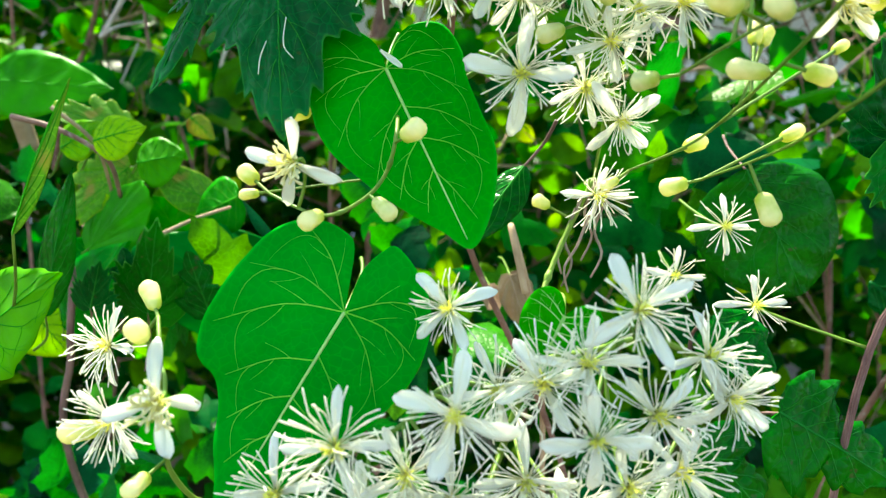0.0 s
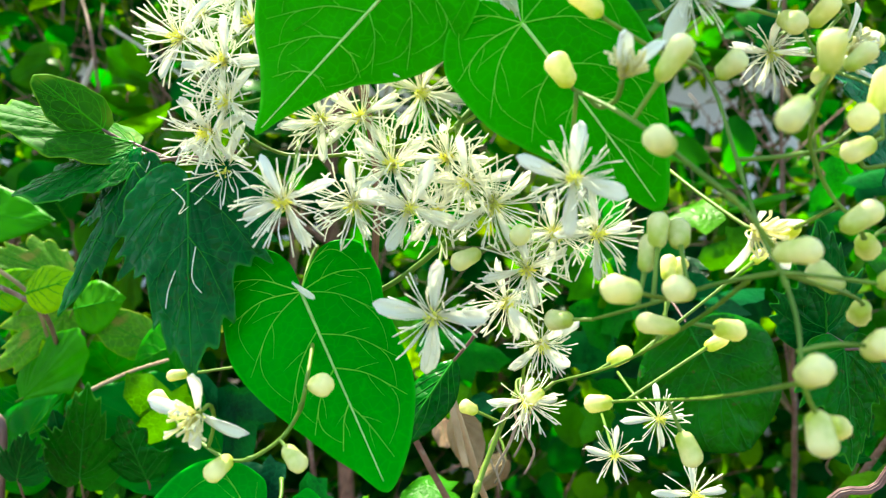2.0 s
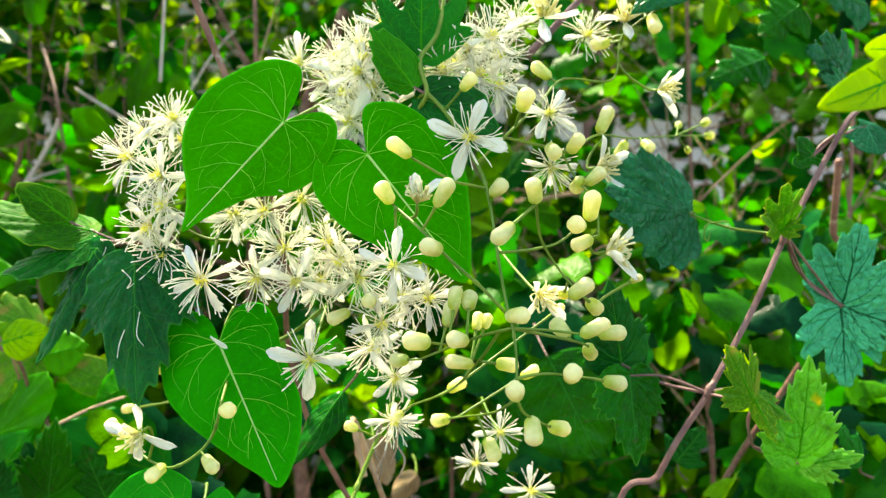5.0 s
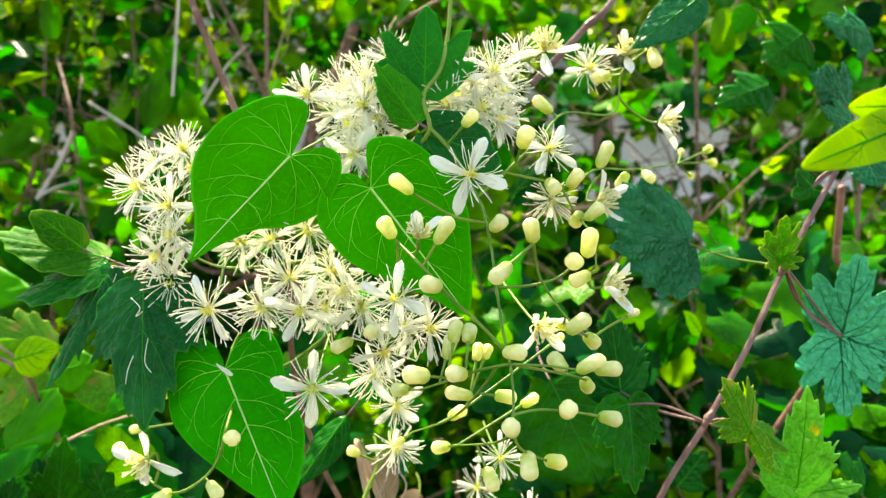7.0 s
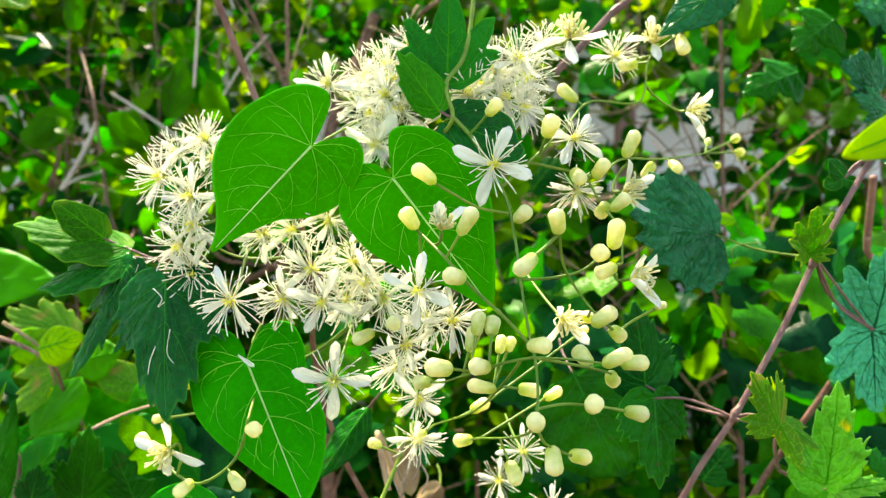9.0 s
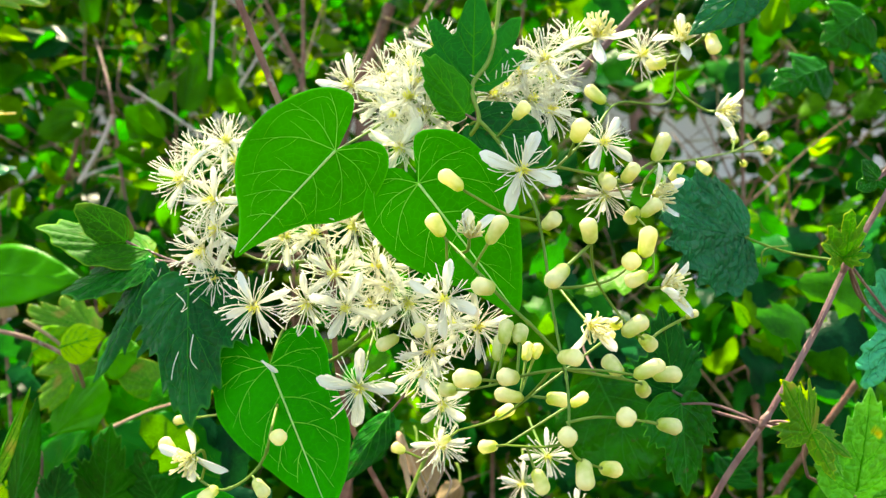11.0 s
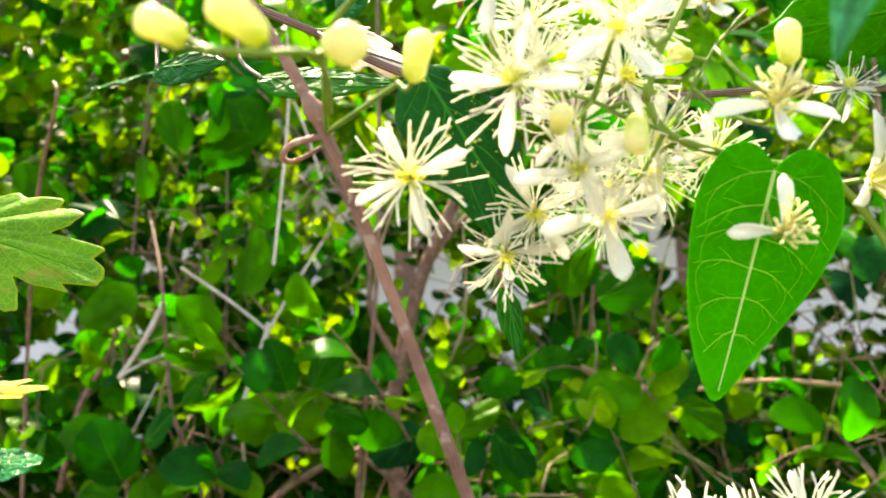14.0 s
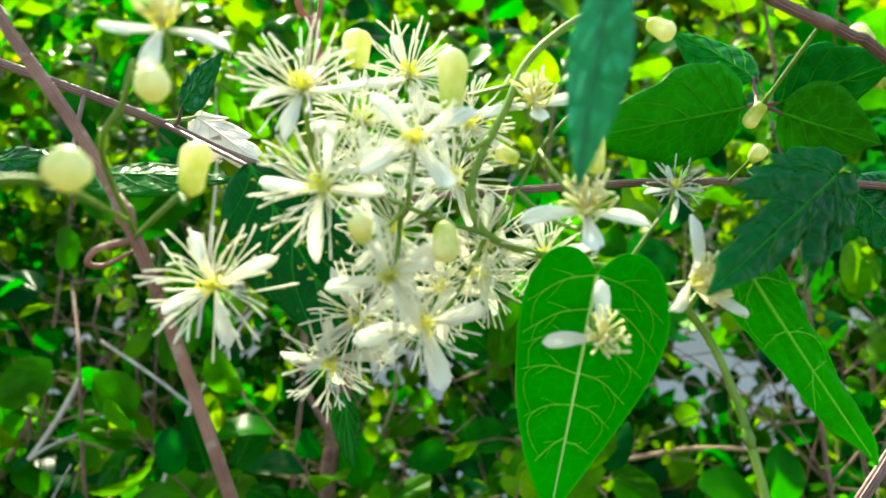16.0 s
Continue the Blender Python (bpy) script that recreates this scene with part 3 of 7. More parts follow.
                    run = [p for p in run if p.length < 0.96 * reach(math.degrees(math.atan2(p.y, p.x)))]
                    if len(run) > 2:
                        pieces.append(vein_data([spot(p.x, p.y, 0.00014) for p in run], vein_wide * thin, vein_wide * 0.35))
            part("vein", mesh_from("vein", *joined(pieces), vein), ob)
    if stalk is not None:
        far = ob.matrix_basis.inverted() @ Vector(stalk)
        run = spline([spot(0.01, 0), far * 0.5 + Vector((-0.1 * far.length, 0, -0.12 * far.length)), far], 10)
        part("petiole", mesh_from("petiole", *tube_data(run, lambda f: 0.0004 + 0.0002 * f, 6), stalk_look or (PURPLE_BARK if name == "clematis_leaf" else STALK)), ob)
    return ob


def heart(base, tip, outline, label, seed, stalk, veins=HEART_VEINS, **more):
    return blade("bindweed_leaf", base, tip, outline, BRIGHT_LEAF, SIDE_VEIN, label, smooth=True, veins=veins, midrib=BRIGHT_VEIN, vein_wide=0.00018, seed=seed, stalk=stalk, puff=0.02, **more)


def hedge_leaf(base, tip, facing):
    """A round leaf of the hedge, on a short stalk."""
    base, tip = Vector(base), Vector(tip)
    seed = int(1e4 * (base.x + base.z)) % 997
    return blade("shrub_leaf", base, tip, ROUNDED, NEAR_HEDGE, SOFT_VEIN, "round green hedge leaf on a short stalk", facing=facing, fold=0.18, droop=0.14, ripple=0.05, seed=seed, wide=0.72 + 0.0003 * seed,
                 stalk=base + (base - tip) * 0.25 + Vector((0, 0.025, -0.01)), veins=((0.1, 44), (0.35, 24)), forks=False, vein_wide=0.00022, stalk_look=BARK, group="round leaves of the hedge")


# ---------------------------------------------------------------- flowers and buds
def petal_mesh(seed, bend):
    rng = random.Random(seed)
    rows, cols = 10, 4
    grids = []
    wob = rng.uniform(-0.1, 0.1)
    for level in (0, -0.00022):
        for i in range(rows):
            s = i / (rows - 1)
            half = 0.0019 * (0.3 + 0.7 * math.sin(math.pi * min(1, 0.05 + 0.86 * s) ** 1.5)) * (1.0 if s < 0.9 else 0.72)
            for j in range(cols + 1):
                r = j / cols * 2 - 1
                x = 0.0012 + 0.0118 * s - (0.0006 * abs(r) ** 2 if i == rows - 1 else 0)
                grids.append(Vector((x, r * half + wob * 0.012 * s * s, bend * 0.01 * s * s + 0.0006 * r * r + 0.0003 * math.sin(5 * s + 4 * r + seed) + level)))
    faces, c, span = [], cols + 1, rows * (cols + 1)
    for i in range(rows - 1):
        for j in range(cols):
            q = (i * c + j, (i + 1) * c + j, (i + 1) * c + j + 1, i * c + j + 1)
            faces += [q, tuple(k + span for k in reversed(q))]
    rim = [j for j in range(c)] + [i * c + cols for i in range(1, rows)] + [(rows - 1) * c + j for j in range(cols - 1, -1, -1)] + [i * c for i in range(rows - 2, 0, -1)]
    faces += [(rim[k], rim[(k + 1) % len(rim)], rim[(k + 1) % len(rim)] + span, rim[k] + span) for k in range(len(rim))]
    return mesh_from("petal", grids, [tuple(reversed(f)) for f in faces], PETAL)


def tuft_mesh(name, seed, count, low, high, length, thick, material, tip=1.15):
    """Thread-like filaments that spread between two angles from the axis, each with a thicker end."""
    rng = random.Random(seed)
    pieces = []
    for k in range(count):
        az = 2.39996 * k + rng.uniform(-0.25, 0.25)
        lean = radians(low + (high - low) * ((k + 0.5) / count) ** 0.8 + rng.uniform(-7, 7))
        ln = length * rng.uniform(0.78, 1.05)
        out = Vector((math.cos(az) * math.sin(lean), math.sin(az) * math.sin(lean), math.cos(lean)))
        lift = Vector((0, 0, 1)) * rng.uniform(-0.0012, 0.0024) + Vector((rng.uniform(-1, 1), rng.uniform(-1, 1), 0)) * 0.0015
        line = spline([out * 0.0004, out * ln * 0.5 + lift, out * ln + lift * rng.uniform(-0.6, 0.8)], 31)
        line = [line[q] for q in (0, 9, 18, 24, 27, 29, 30)]
        pieces.append(tube_data(line, lambda f: thick * (0.4, 0.5, 0.72, 1.0, tip, 0.95, 0.3)[round(6 * f)], 5))
    return mesh_from(name, *joined(pieces), material)


PETALS = [petal_mesh(k, b) for k, b in enumerate((-0.35, -0.15, 0.05, -0.55, 0.25))]
STAR_TUFTS = [tuft_mesh("stamen_tuft", 20 + k, 50, 20, 96, 0.0128, 0.0002, FILAMENT, 1.15) for k in range(5)]
CUP_TUFTS = [tuft_mesh("stamen_tuft", 40 + k, 32, 8, 50, 0.009, 0.00037, YELLOW_FILAMENT) for k in range(3)]
THIN_TUFTS = [tuft_mesh("stamen_tuft", 60 + k, 26, 35, 100, 0.0122, 0.00022, FILAMENT) for k in range(2)]
PISTILS = [tuft_mesh("pistil", 80 + k, 22, 0, 50, 0.0062, 0.0003, PISTIL, 1.2) for k in range(3)]
FLOWER_LABELS = {
    "star": "white clematis flower with many spreading cream stamens",
    "open": "white clematis flower with four open petals and stamens",
    "cup": "half-open white clematis flower with upright yellowish stamens",
    "thin": "fading clematis flower with thin white threads",
}
FLOWERS_MADE = [0]


def flower(place, tilt, reach, turn, stage, elevation=None, petals=4, group="flowers of the lower cluster"):
    """A flower at place; tilt: how far it looks right and up instead of straight out; reach: its radius in millimetres."""
    k = FLOWERS_MADE[0] = FLOWERS_MADE[0] + 1
    rng = random.Random(1000 + k)
    place = Vector(place)
    face = Vector((tilt[0], -1, tilt[1])).normalized()
    root = new("flower")
    tagged(root, FLOWER_LABELS[stage], "flower", group)
    side = Vector((0, 0, 1)).cross(face) if abs(face.z) < 0.9 else Vector((1, 0, 0))
    scale = reach / 12.5
    root.matrix_basis = frame_of(place, side, face) @ Matrix.Scale(scale, 4)
    if elevation is None:
        elevation = {"star": 4, "open": 8, "cup": 38, "thin": -5}[stage]
    for i in range(petals):
        ob = part("petal", PETALS[(k + 2 * i) % len(PETALS)], root)
        ob.matrix_basis = pose(0, 0, 0, 0, 0, turn + 90 * i + rng.uniform(-9, 9)) @ pose(0, 0, 0, rng.uniform(-14, 14), -elevation + rng.uniform(-9, 9), 0)
        ob.scale = (rng.uniform(0.92, 1.05) * (1.0 if stage in ("open", "cup") else 0.88), rng.uniform(0.85, 1.1) * (1.0 if stage in ("open", "cup") else 0.66), 1)
    tufts = {"star": STAR_TUFTS, "open": STAR_TUFTS, "cup": CUP_TUFTS, "thin": THIN_TUFTS}[stage]
    ob = part("stamen_tuft", tufts[k % len(tufts)], root, kind="stuff")
    ob.matrix_basis = pose(0, 0, 0.0003, 0, 0, rng.uniform(0, 360)) @ Matrix.Scale(0.88 if stage == "open" else 1.0, 4)
    part("pistil", PISTILS[k % 3], root, "yellow-green centre").scale = (0.55, 0.55, 0.7)
    target = nearest_stem(place + Vector((0, 0.006, 0.004)))
    if (target - place).length > 0.032:
        target = place - face * 0.022 + Vector((0, 0.012, 0.006))
    inv = root.matrix_basis.inverted()
    run = spline([inv @ place, inv @ (place - face * 0.004), inv @ (place - face * 0.008).lerp(target, 0.5), inv @ target], 9)
    part("pedicel", mesh_from("pedicel", *tube_data(run, lambda f: 0.00048 / scale, 6), STALK), root)
    return root


def bud_mesh(seed):
    """A barrel-shaped bud: narrow at the stalk, widest near its blunt end, with four faint seams."""
    rng = random.Random(seed)
    rows, sides = 14, 16
    verts, faces = [], []
    fat, pear, bow = rng.uniform(0.92, 1.1), rng.uniform(0.18, 0.38), rng.uniform(-0.0004, 0.0004)
    for i in range(rows):
        s = (i / (rows - 1)) ** 0.9
        cap = min(1.0, math.sqrt(0.06 + s / 0.16)) * math.sqrt(max(0.05, 1 - 0.92 * max(0.0, (s - 0.72) / 0.28) ** 2.2))
        r = 0.0026 * fat * (1 - pear + pear * min(1, s / 0.75)) * cap
        for k in range(sides):
            a = 2 * math.pi * k / sides
            seam = 1 - 0.1 * s * max(0.0, math.cos(4 * a)) ** 8
            verts.append(Vector((r * seam * math.cos(a) + bow * math.sin(3 * s), r * seam * math.sin(a), 0.0074 * s)))
        if i:
            o = (i - 1) * sides
            faces += [(o + k, o + (k + 1) % sides, o + sides + (k + 1) % sides, o + sides + k) for k in range(sides)]
    faces += [tuple(reversed(range(sides))), tuple(range((rows - 1) * sides, rows * sides))]
    return mesh_from("bud", verts, faces, BUD)


BUDS = [bud_mesh(200 + k) for k in range(7)]
BUDS_MADE = [0]


def bud(place, size=1.0, heading=None, long=1.0, group="buds of the lower cluster", to=None):
    """A closed bud whose middle is at place, on a stalk from the nearest stem; heading: the way it points, if not away from that stem."""
    k = BUDS_MADE[0] = BUDS_MADE[0] + 1
    place = Vector(place)
    target = Vector(to) if to else nearest_stem(place)
    axis = Vector(heading).normalized() if heading else (place - target).normalized()
    ob = new("flower_bud", BUDS[k % len(BUDS)])
    tagged(ob, "closed pale yellow-green clematis bud on a thin stalk", "flower bud", group)
    long *= 0.98 + 0.07 * (k * 3 % 5)
    root = place - axis * 0.0037 * size * long
    ob.matrix_basis = frame_of(root, axis.orthogonal(), axis) @ Matrix.Diagonal((0.9 * size, 0.9 * size, 0.92 * size * long, 1))
    inv = ob.matrix_basis.inverted()
    run = spline([inv @ (root + axis * 0.0004), inv @ ((root - axis * 0.4 * (root - target).length).lerp(target, 0.35)), inv @ target], 8)
    verts, faces = tube_data(run, lambda f: (0.00046 + 0.00022 * max(0.0, 1 - 6 * f)) / size, 6)
    part("pedicel", mesh_from("pedicel", verts, faces, STALK), ob)
    return ob


# ---------------------------------------------------------------- ground and hedge behind
def ground_sheet():
    n = 48
    verts, faces = [], []
    span = [math.copysign(abs(k / n * 2 - 1) ** 3 * 400, k / n * 2 - 1) for k in range(n + 1)]
    for y in span:
        for x in span:
            near = math.exp(-(x * x + y * y) / 30)
            verts.append((x, y, 0.05 * near * noise.noise((x * 1.5, y * 1.5, 0))))
    for j in range(n):
        for i in range(n):
            o = j * (n + 1) + i
            faces.append((o, o + 1, o + n + 2, o + n + 1))
    ob = new("ground", mesh_from("ground", verts, faces, SOIL))
    return tagged(ob, "brown soil with leaf litter under the hedge", "ground", kind="structure")


ground_sheet()


def path_sheet():
    verts, faces = [], []
    n = 40
    for i in range(n + 1):
        x = -14 + 28 * i / n
        for y in (1.9 + 0.1 * math.sin(3 * x), 3.2, 4.6, 6.0 + 0.2 * math.sin(2 * x + 1)):
            verts.append((x, y, 0.07))
        if i:
            o = 4 * i
            faces += [(o - 4 + k, o + k, o + k + 1, o - 3 + k) for k in range(3)]
    ob = new("path", mesh_from("path", verts, faces, GRAVEL))
    return tagged(ob, "trodden earth path behind the hedge", "path", kind="structure")


path_sheet()


def far_wall():
    """A long plain wall beyond the path, seen only through gaps of the hedge."""
    verts, faces = [], []
    for x in (-16, 16):
        for y in (6.0, 6.3):
            for z in (-0.05, 4.2):
                verts.append((x, y, z))
    faces = [(0, 1, 5, 4), (2, 6, 7, 3), (1, 3, 7, 5), (0, 4, 6, 2), (0, 2, 3, 1), (4, 5, 7, 6)]
    ob = new("wall_far", mesh_from("wall_far", verts, faces, WALL, False))
    return tagged(ob, "pale lavender wall seen through the hedge", "wall", kind="structure")


far_wall()


def leaf_template(shape, teeth=0):
    """A folded leaf of few faces, one unit long."""
    rows = 9 if not teeth else 2 * teeth + 1
    outline = spline([(u, v, 0) for u, v in OUTLINES[shape]], rows)
    verts, faces = [], []
    for i, o in enumerate(outline):
        s = i / (rows - 1)
        grow = 1.12 if teeth and i % 2 == 0 else (0.88 if teeth else 1.0)
        x = max(0.0, (s - 0.1) / 0.9)
        verts += [(x, 0, 0.05 * math.sin(3 * x)), (o.x, 0.5 * o.y * grow, -0.16 * o.y + 0.02), (o.x, -0.5 * o.y * grow, -0.16 * o.y + 0.02)]
        if i:
            k = 3 * i
            faces += [(k - 3, k, k + 1, k - 2), (k - 3, k - 1, k + 2, k)]
    return np.array(verts), faces


def foliage(name, count, box, sizes, shape, material, label, seed, keep, width=0.66, teeth=0, front=0.6):
    """Many leaves in a box as one object; keep(x, y, z) thins them to clumps and gaps."""
    rng = random.Random(seed)
    base, base_faces = leaf_template(shape, teeth)
    verts, faces = [], []
    made = tries = 0
    while made < count and tries < count * 12:
        tries += 1
        p = [rng.uniform(box[k], box[k + 3]) for k in range(3)]
        if rng.random() > keep(*p):
            continue
        made += 1
        size = rng.uniform(*sizes)
        normal = Vector((rng.gauss(0, 0.5), -front + rng.gauss(0, 0.45), rng.gauss(0.45, 0.45)))
        down = Vector((rng.gauss(0, 0.8), rng.gauss(0, 0.4), rng.gauss(-0.3, 0.6)))
        m = np.array(frame_of(p, down, normal))
        scaled = base * (size, size * width, size)
        o = len(verts) and sum(len(v) for v in verts)
        verts.append(scaled @ m[:3, :3].T + m[:3, 3])
        faces += [tuple(i + o for i in f) for f in base_faces]
    ob = new(name, mesh_from(name, np.concatenate(verts), faces, material))
    return tagged(ob, label, "foliage", kind="stuff")


def clumps(scale, low, shift=0.0):
    return lambda x, y, z: max(0.0, min(1.0, (noise.noise((x * scale + shift, y * scale * 0.7, z * scale)) - low) * 3))


# ---------------------------------------------------------------- canes, stems and stalks
stem("cane", ((-0.0889, 0.1970, 1.2643), (-0.0682, 0.1970, 1.2301), (-0.0425, 0.1973, 1.1881), (-0.0102, 0.1970, 1.1012), (-0.0023, 0.2000, 1.0764), (0.0030, 0.2200, 1.0412), (0.0051, 0.2500, 0.9690), (0.0600, 0.2700, 0.8000), (0.0700, 0.3000, 0.4000), (0.0800, 0.3200, -0.0200)), 0.0011, 0.001, BARK, "long brown clematis cane with a swollen joint", "cane", nodes=(0.215,), ridge=0.03, n=90)
stem("tendril", ((-0.0425, 0.1973, 1.1881), (-0.0483, 0.1960, 1.1865), (-0.0506, 0.1970, 1.1842), (-0.0489, 0.2000, 1.1841), (-0.0440, 0.2000, 1.1865)), 0.0007, 0.0004, BARK, "thin curled brown tendril on a cane", "tendril")
stem("cane", ((-0.1083, 0.2250, 1.2416), (-0.0863, 0.2300, 1.2352), (-0.0694, 0.2350, 1.2297), (-0.0526, 0.2400, 1.2236), (-0.0321, 0.2450, 1.2147), (-0.0058, 0.2450, 1.2063), (0.0249, 0.2450, 1.2064), (0.0585, 0.2430, 1.2074), (0.0903, 0.2410, 1.2067), (0.1269, 0.2450, 1.2058), (0.3000, 0.2700, 1.1900)), 0.001, 0.0009, PURPLE_BARK, "reddish purple clematis cane running sideways", "cane", n=70)
stem("cane", ((0.0613, 0.1900, 1.2385), (0.0746, 0.1930, 1.2300), (0.0898, 0.1960, 1.2245), (0.1028, 0.2000, 1.2181), (0.1700, 0.2200, 1.1700)), 0.0011, 0.001, PURPLE_BARK, "purple-brown clematis cane crossing the leaves", "cane")
stem("cane", ((0.0900, 0.2200, -0.0200), (0.1000, 0.2100, 0.5000), (0.1150, 0.2000, 0.9000), (0.1360, 0.1930, 0.9580), (0.1528, 0.1921, 0.9852), (0.1714, 0.1960, 1.0140), (0.1869, 0.2017, 1.0395), (0.2105, 0.2050, 1.0778), (0.2334, 0.2100, 1.1085), (0.2900, 0.2400, 1.2500)), 0.00105, 0.0009, PURPLE_BARK, "long purple-brown clematis cane with joints", "cane", nodes=(0.452, 0.668), n=90)
stem("cane", ((0.1026, 0.2500, 1.1148), (0.1259, 0.2550, 1.1380), (0.1449, 0.2600, 1.1596), (0.1900, 0.3000, 1.2500)), 0.0015, 0.0012, PURPLE_BARK, "thin brown cane behind the flowers", "cane")
stem("vine_stem", ((0.0492, 0.1900, 1.0692), (0.0517, 0.1780, 1.0823), (0.0557, 0.1732, 1.0894), (0.0540, 0.1760, 1.0999), (0.0601, 0.1820, 1.1093), (0.0637, 0.1880, 1.1248), (0.0647, 0.1940, 1.1420), (0.0626, 0.1990, 1.1600), (0.0588, 0.2020, 1.1709), (0.0501, 0.2010, 1.1796), (0.0386, 0.2010, 1.1822), (0.0268, 0.1990, 1.1847), (0.0197, 0.1970, 1.1876), (0.0170, 0.1970, 1.1934), (0.0185, 0.1970, 1.2007), (0.0243, 0.1980, 1.2117), (0.0285, 0.1990, 1.2204), (0.0350, 0.2000, 1.2270), (0.0450, 0.2050, 1.2352), (0.0578, 0.2100, 1.2465)), 0.0007, 0.0008, STALK, "green climbing stem curving up to the upper flowers", "stem", n=110)
stem("vine_stem", ((0.0197, 0.1970, 1.1876), (0.0113, 0.1940, 1.1898), (0.0064, 0.1900, 1.1911), (-0.0026, 0.1970, 1.1969), (-0.0111, 0.2000, 1.2010)), 0.0005, 0.0004, STALK, "thin green flower stalk branch")
stem("vine_stem", ((0.0197, 0.1970, 1.1876), (0.0162, 0.1970, 1.1811), (0.0121, 0.1980, 1.1747), (0.0049, 0.2000, 1.1695)), 0.00045, 0.00032, STALK, "thin green flower stalk branch")
stem("vine_stem", ((0.0216, 0.1970, 1.1886), (0.0265, 0.2000, 1.1971), (0.0311, 0.2000, 1.2046), (0.0369, 0.2000, 1.2111)), 0.0004, 0.0003, STALK, "thin green flower stalk branch")
stem("vine_stem", ((0.0446, 0.2000, 1.1807), (0.0516, 0.2000, 1.1895), (0.0575, 0.2050, 1.1954)), 0.0004, 0.0003, STALK, "thin green flower stalk branch")
stem("vine_stem", ((-0.0426, 0.1973, 1.1886), (-0.0354, 0.1850, 1.1891), (-0.0271, 0.1720, 1.1902)), 0.0005, 0.0004, STALK, "thin green bud stalk")
stem("vine_stem", ((-0.0423, 0.1965, 1.1890), (-0.0375, 0.1700, 1.1961), (-0.0318, 0.1620, 1.2003), (-0.0298, 0.1600, 1.2053)), 0.0005, 0.0004, STALK, "thin green bud stalk")
stem("vine_stem", ((-0.0396, 0.1850, 1.1893), (-0.0348, 0.1500, 1.1867), (-0.0396, 0.1420, 1.1850), (-0.0449, 0.1400, 1.1848)), 0.0005, 0.0004, STALK, "thin green bud stalk")
stem("vine_stem", ((0.0705, 0.1600, 1.0632), (0.0712, 0.1500, 1.0538), (0.0715, 0.1400, 1.0402), (0.0721, 0.1320, 1.0291), (0.0726, 0.1260, 1.0235), (0.0723, 0.1200, 1.0169), (0.0714, 0.1160, 1.0081)), 0.00045, 0.00032, STALK, "green main stalk of the bud spray")
stem("vine_stem", ((0.0557, 0.1732, 1.0894), (0.0624, 0.1720, 1.0815), (0.0694, 0.1650, 1.0670), (0.0713, 0.1580, 1.0602)), 0.00065, 0.0006, STALK, "green stalk joining the bud spray to the vine")
stem("vine_stem", ((0.0499, 0.1500, 1.0681), (0.0603, 0.1500, 1.0619), (0.0670, 0.1520, 1.0601), (0.0712, 0.1570, 1.0593)), 0.0004, 0.00045, STALK, "thin green bud stalk")
stem("vine_stem", ((0.0439, 0.1500, 1.0554), (0.0506, 0.1360, 1.0490), (0.0567, 0.1280, 1.0421), (0.0648, 0.1240, 1.0344), (0.0716, 0.1250, 1.0267)), 0.0004, 0.00045, STALK, "thin green bud stalk")
stem("vine_stem", ((0.0718, 0.1420, 1.0416), (0.0810, 0.1400, 1.0423), (0.0894, 0.1420, 1.0442), (0.0975, 0.1420, 1.0511)), 0.00045, 0.00032, STALK, "thin green bud stalk")
stem("vine_stem", ((0.0793, 0.1260, 1.0547), (0.0830, 0.1380, 1.0448), (0.0892, 0.1420, 1.0354), (0.0935, 0.1400, 1.0300)), 0.0004, 0.0003, STALK, "thin green bud stalk")
stem("vine_stem", ((0.0726, 0.1260, 1.0235), (0.0822, 0.1320, 1.0203), (0.0910, 0.1370, 1.0173), (0.0962, 0.1420, 1.0148)), 0.00045, 0.00032, STALK, "thin green bud stalk")
stem("vine_stem", ((0.0726, 0.1260, 1.0235), (0.0833, 0.1300, 1.0218), (0.0914, 0.1290, 1.0206)), 0.0004, 0.0003, STALK, "thin green bud stalk")
stem("vine_stem", ((0.0722, 0.1260, 1.0235), (0.0658, 0.1350, 1.0203), (0.0570, 0.1420, 1.0159), (0.0503, 0.1600, 1.0093)), 0.00045, 0.00032, STALK, "thin green bud stalk")
stem("vine_stem", ((0.0698, 0.1300, 1.0223), (0.0668, 0.1450, 1.0123), (0.0606, 0.1750, 0.9958), (0.0478, 0.1900, 0.9870)), 0.00045, 0.00032, STALK, "thin green bud stalk")
stem("vine_stem", ((0.0714, 0.1180, 1.0125), (0.0796, 0.1200, 1.0130), (0.0922, 0.1240, 1.0102)), 0.0004, 0.0003, STALK, "thin green bud stalk")
stem("vine_stem", ((0.0713, 0.1160, 1.0082), (0.0703, 0.1500, 0.9950), (0.0625, 0.1780, 0.9857)), 0.0004, 0.0003, STALK, "thin green bud stalk")
stem("vine_stem", ((0.0713, 0.1160, 1.0089), (0.0735, 0.1170, 1.0042), (0.0815, 0.1270, 0.9975)), 0.0004, 0.0003, STALK, "thin green bud stalk")
stem("vine_stem", ((0.0694, 0.1650, 1.0670), (0.0810, 0.1650, 1.0772), (0.0919, 0.1750, 1.0865), (0.1029, 0.1900, 1.0954), (0.1225, 0.2000, 1.0964), (0.1273, 0.2050, 1.1112), (0.1337, 0.2050, 1.1171), (0.1444, 0.2000, 1.1240), (0.1547, 0.2000, 1.1338), (0.1697, 0.2100, 1.1507)), 0.00045, 0.0003, STALK, "green stalk of the upper bud spray")
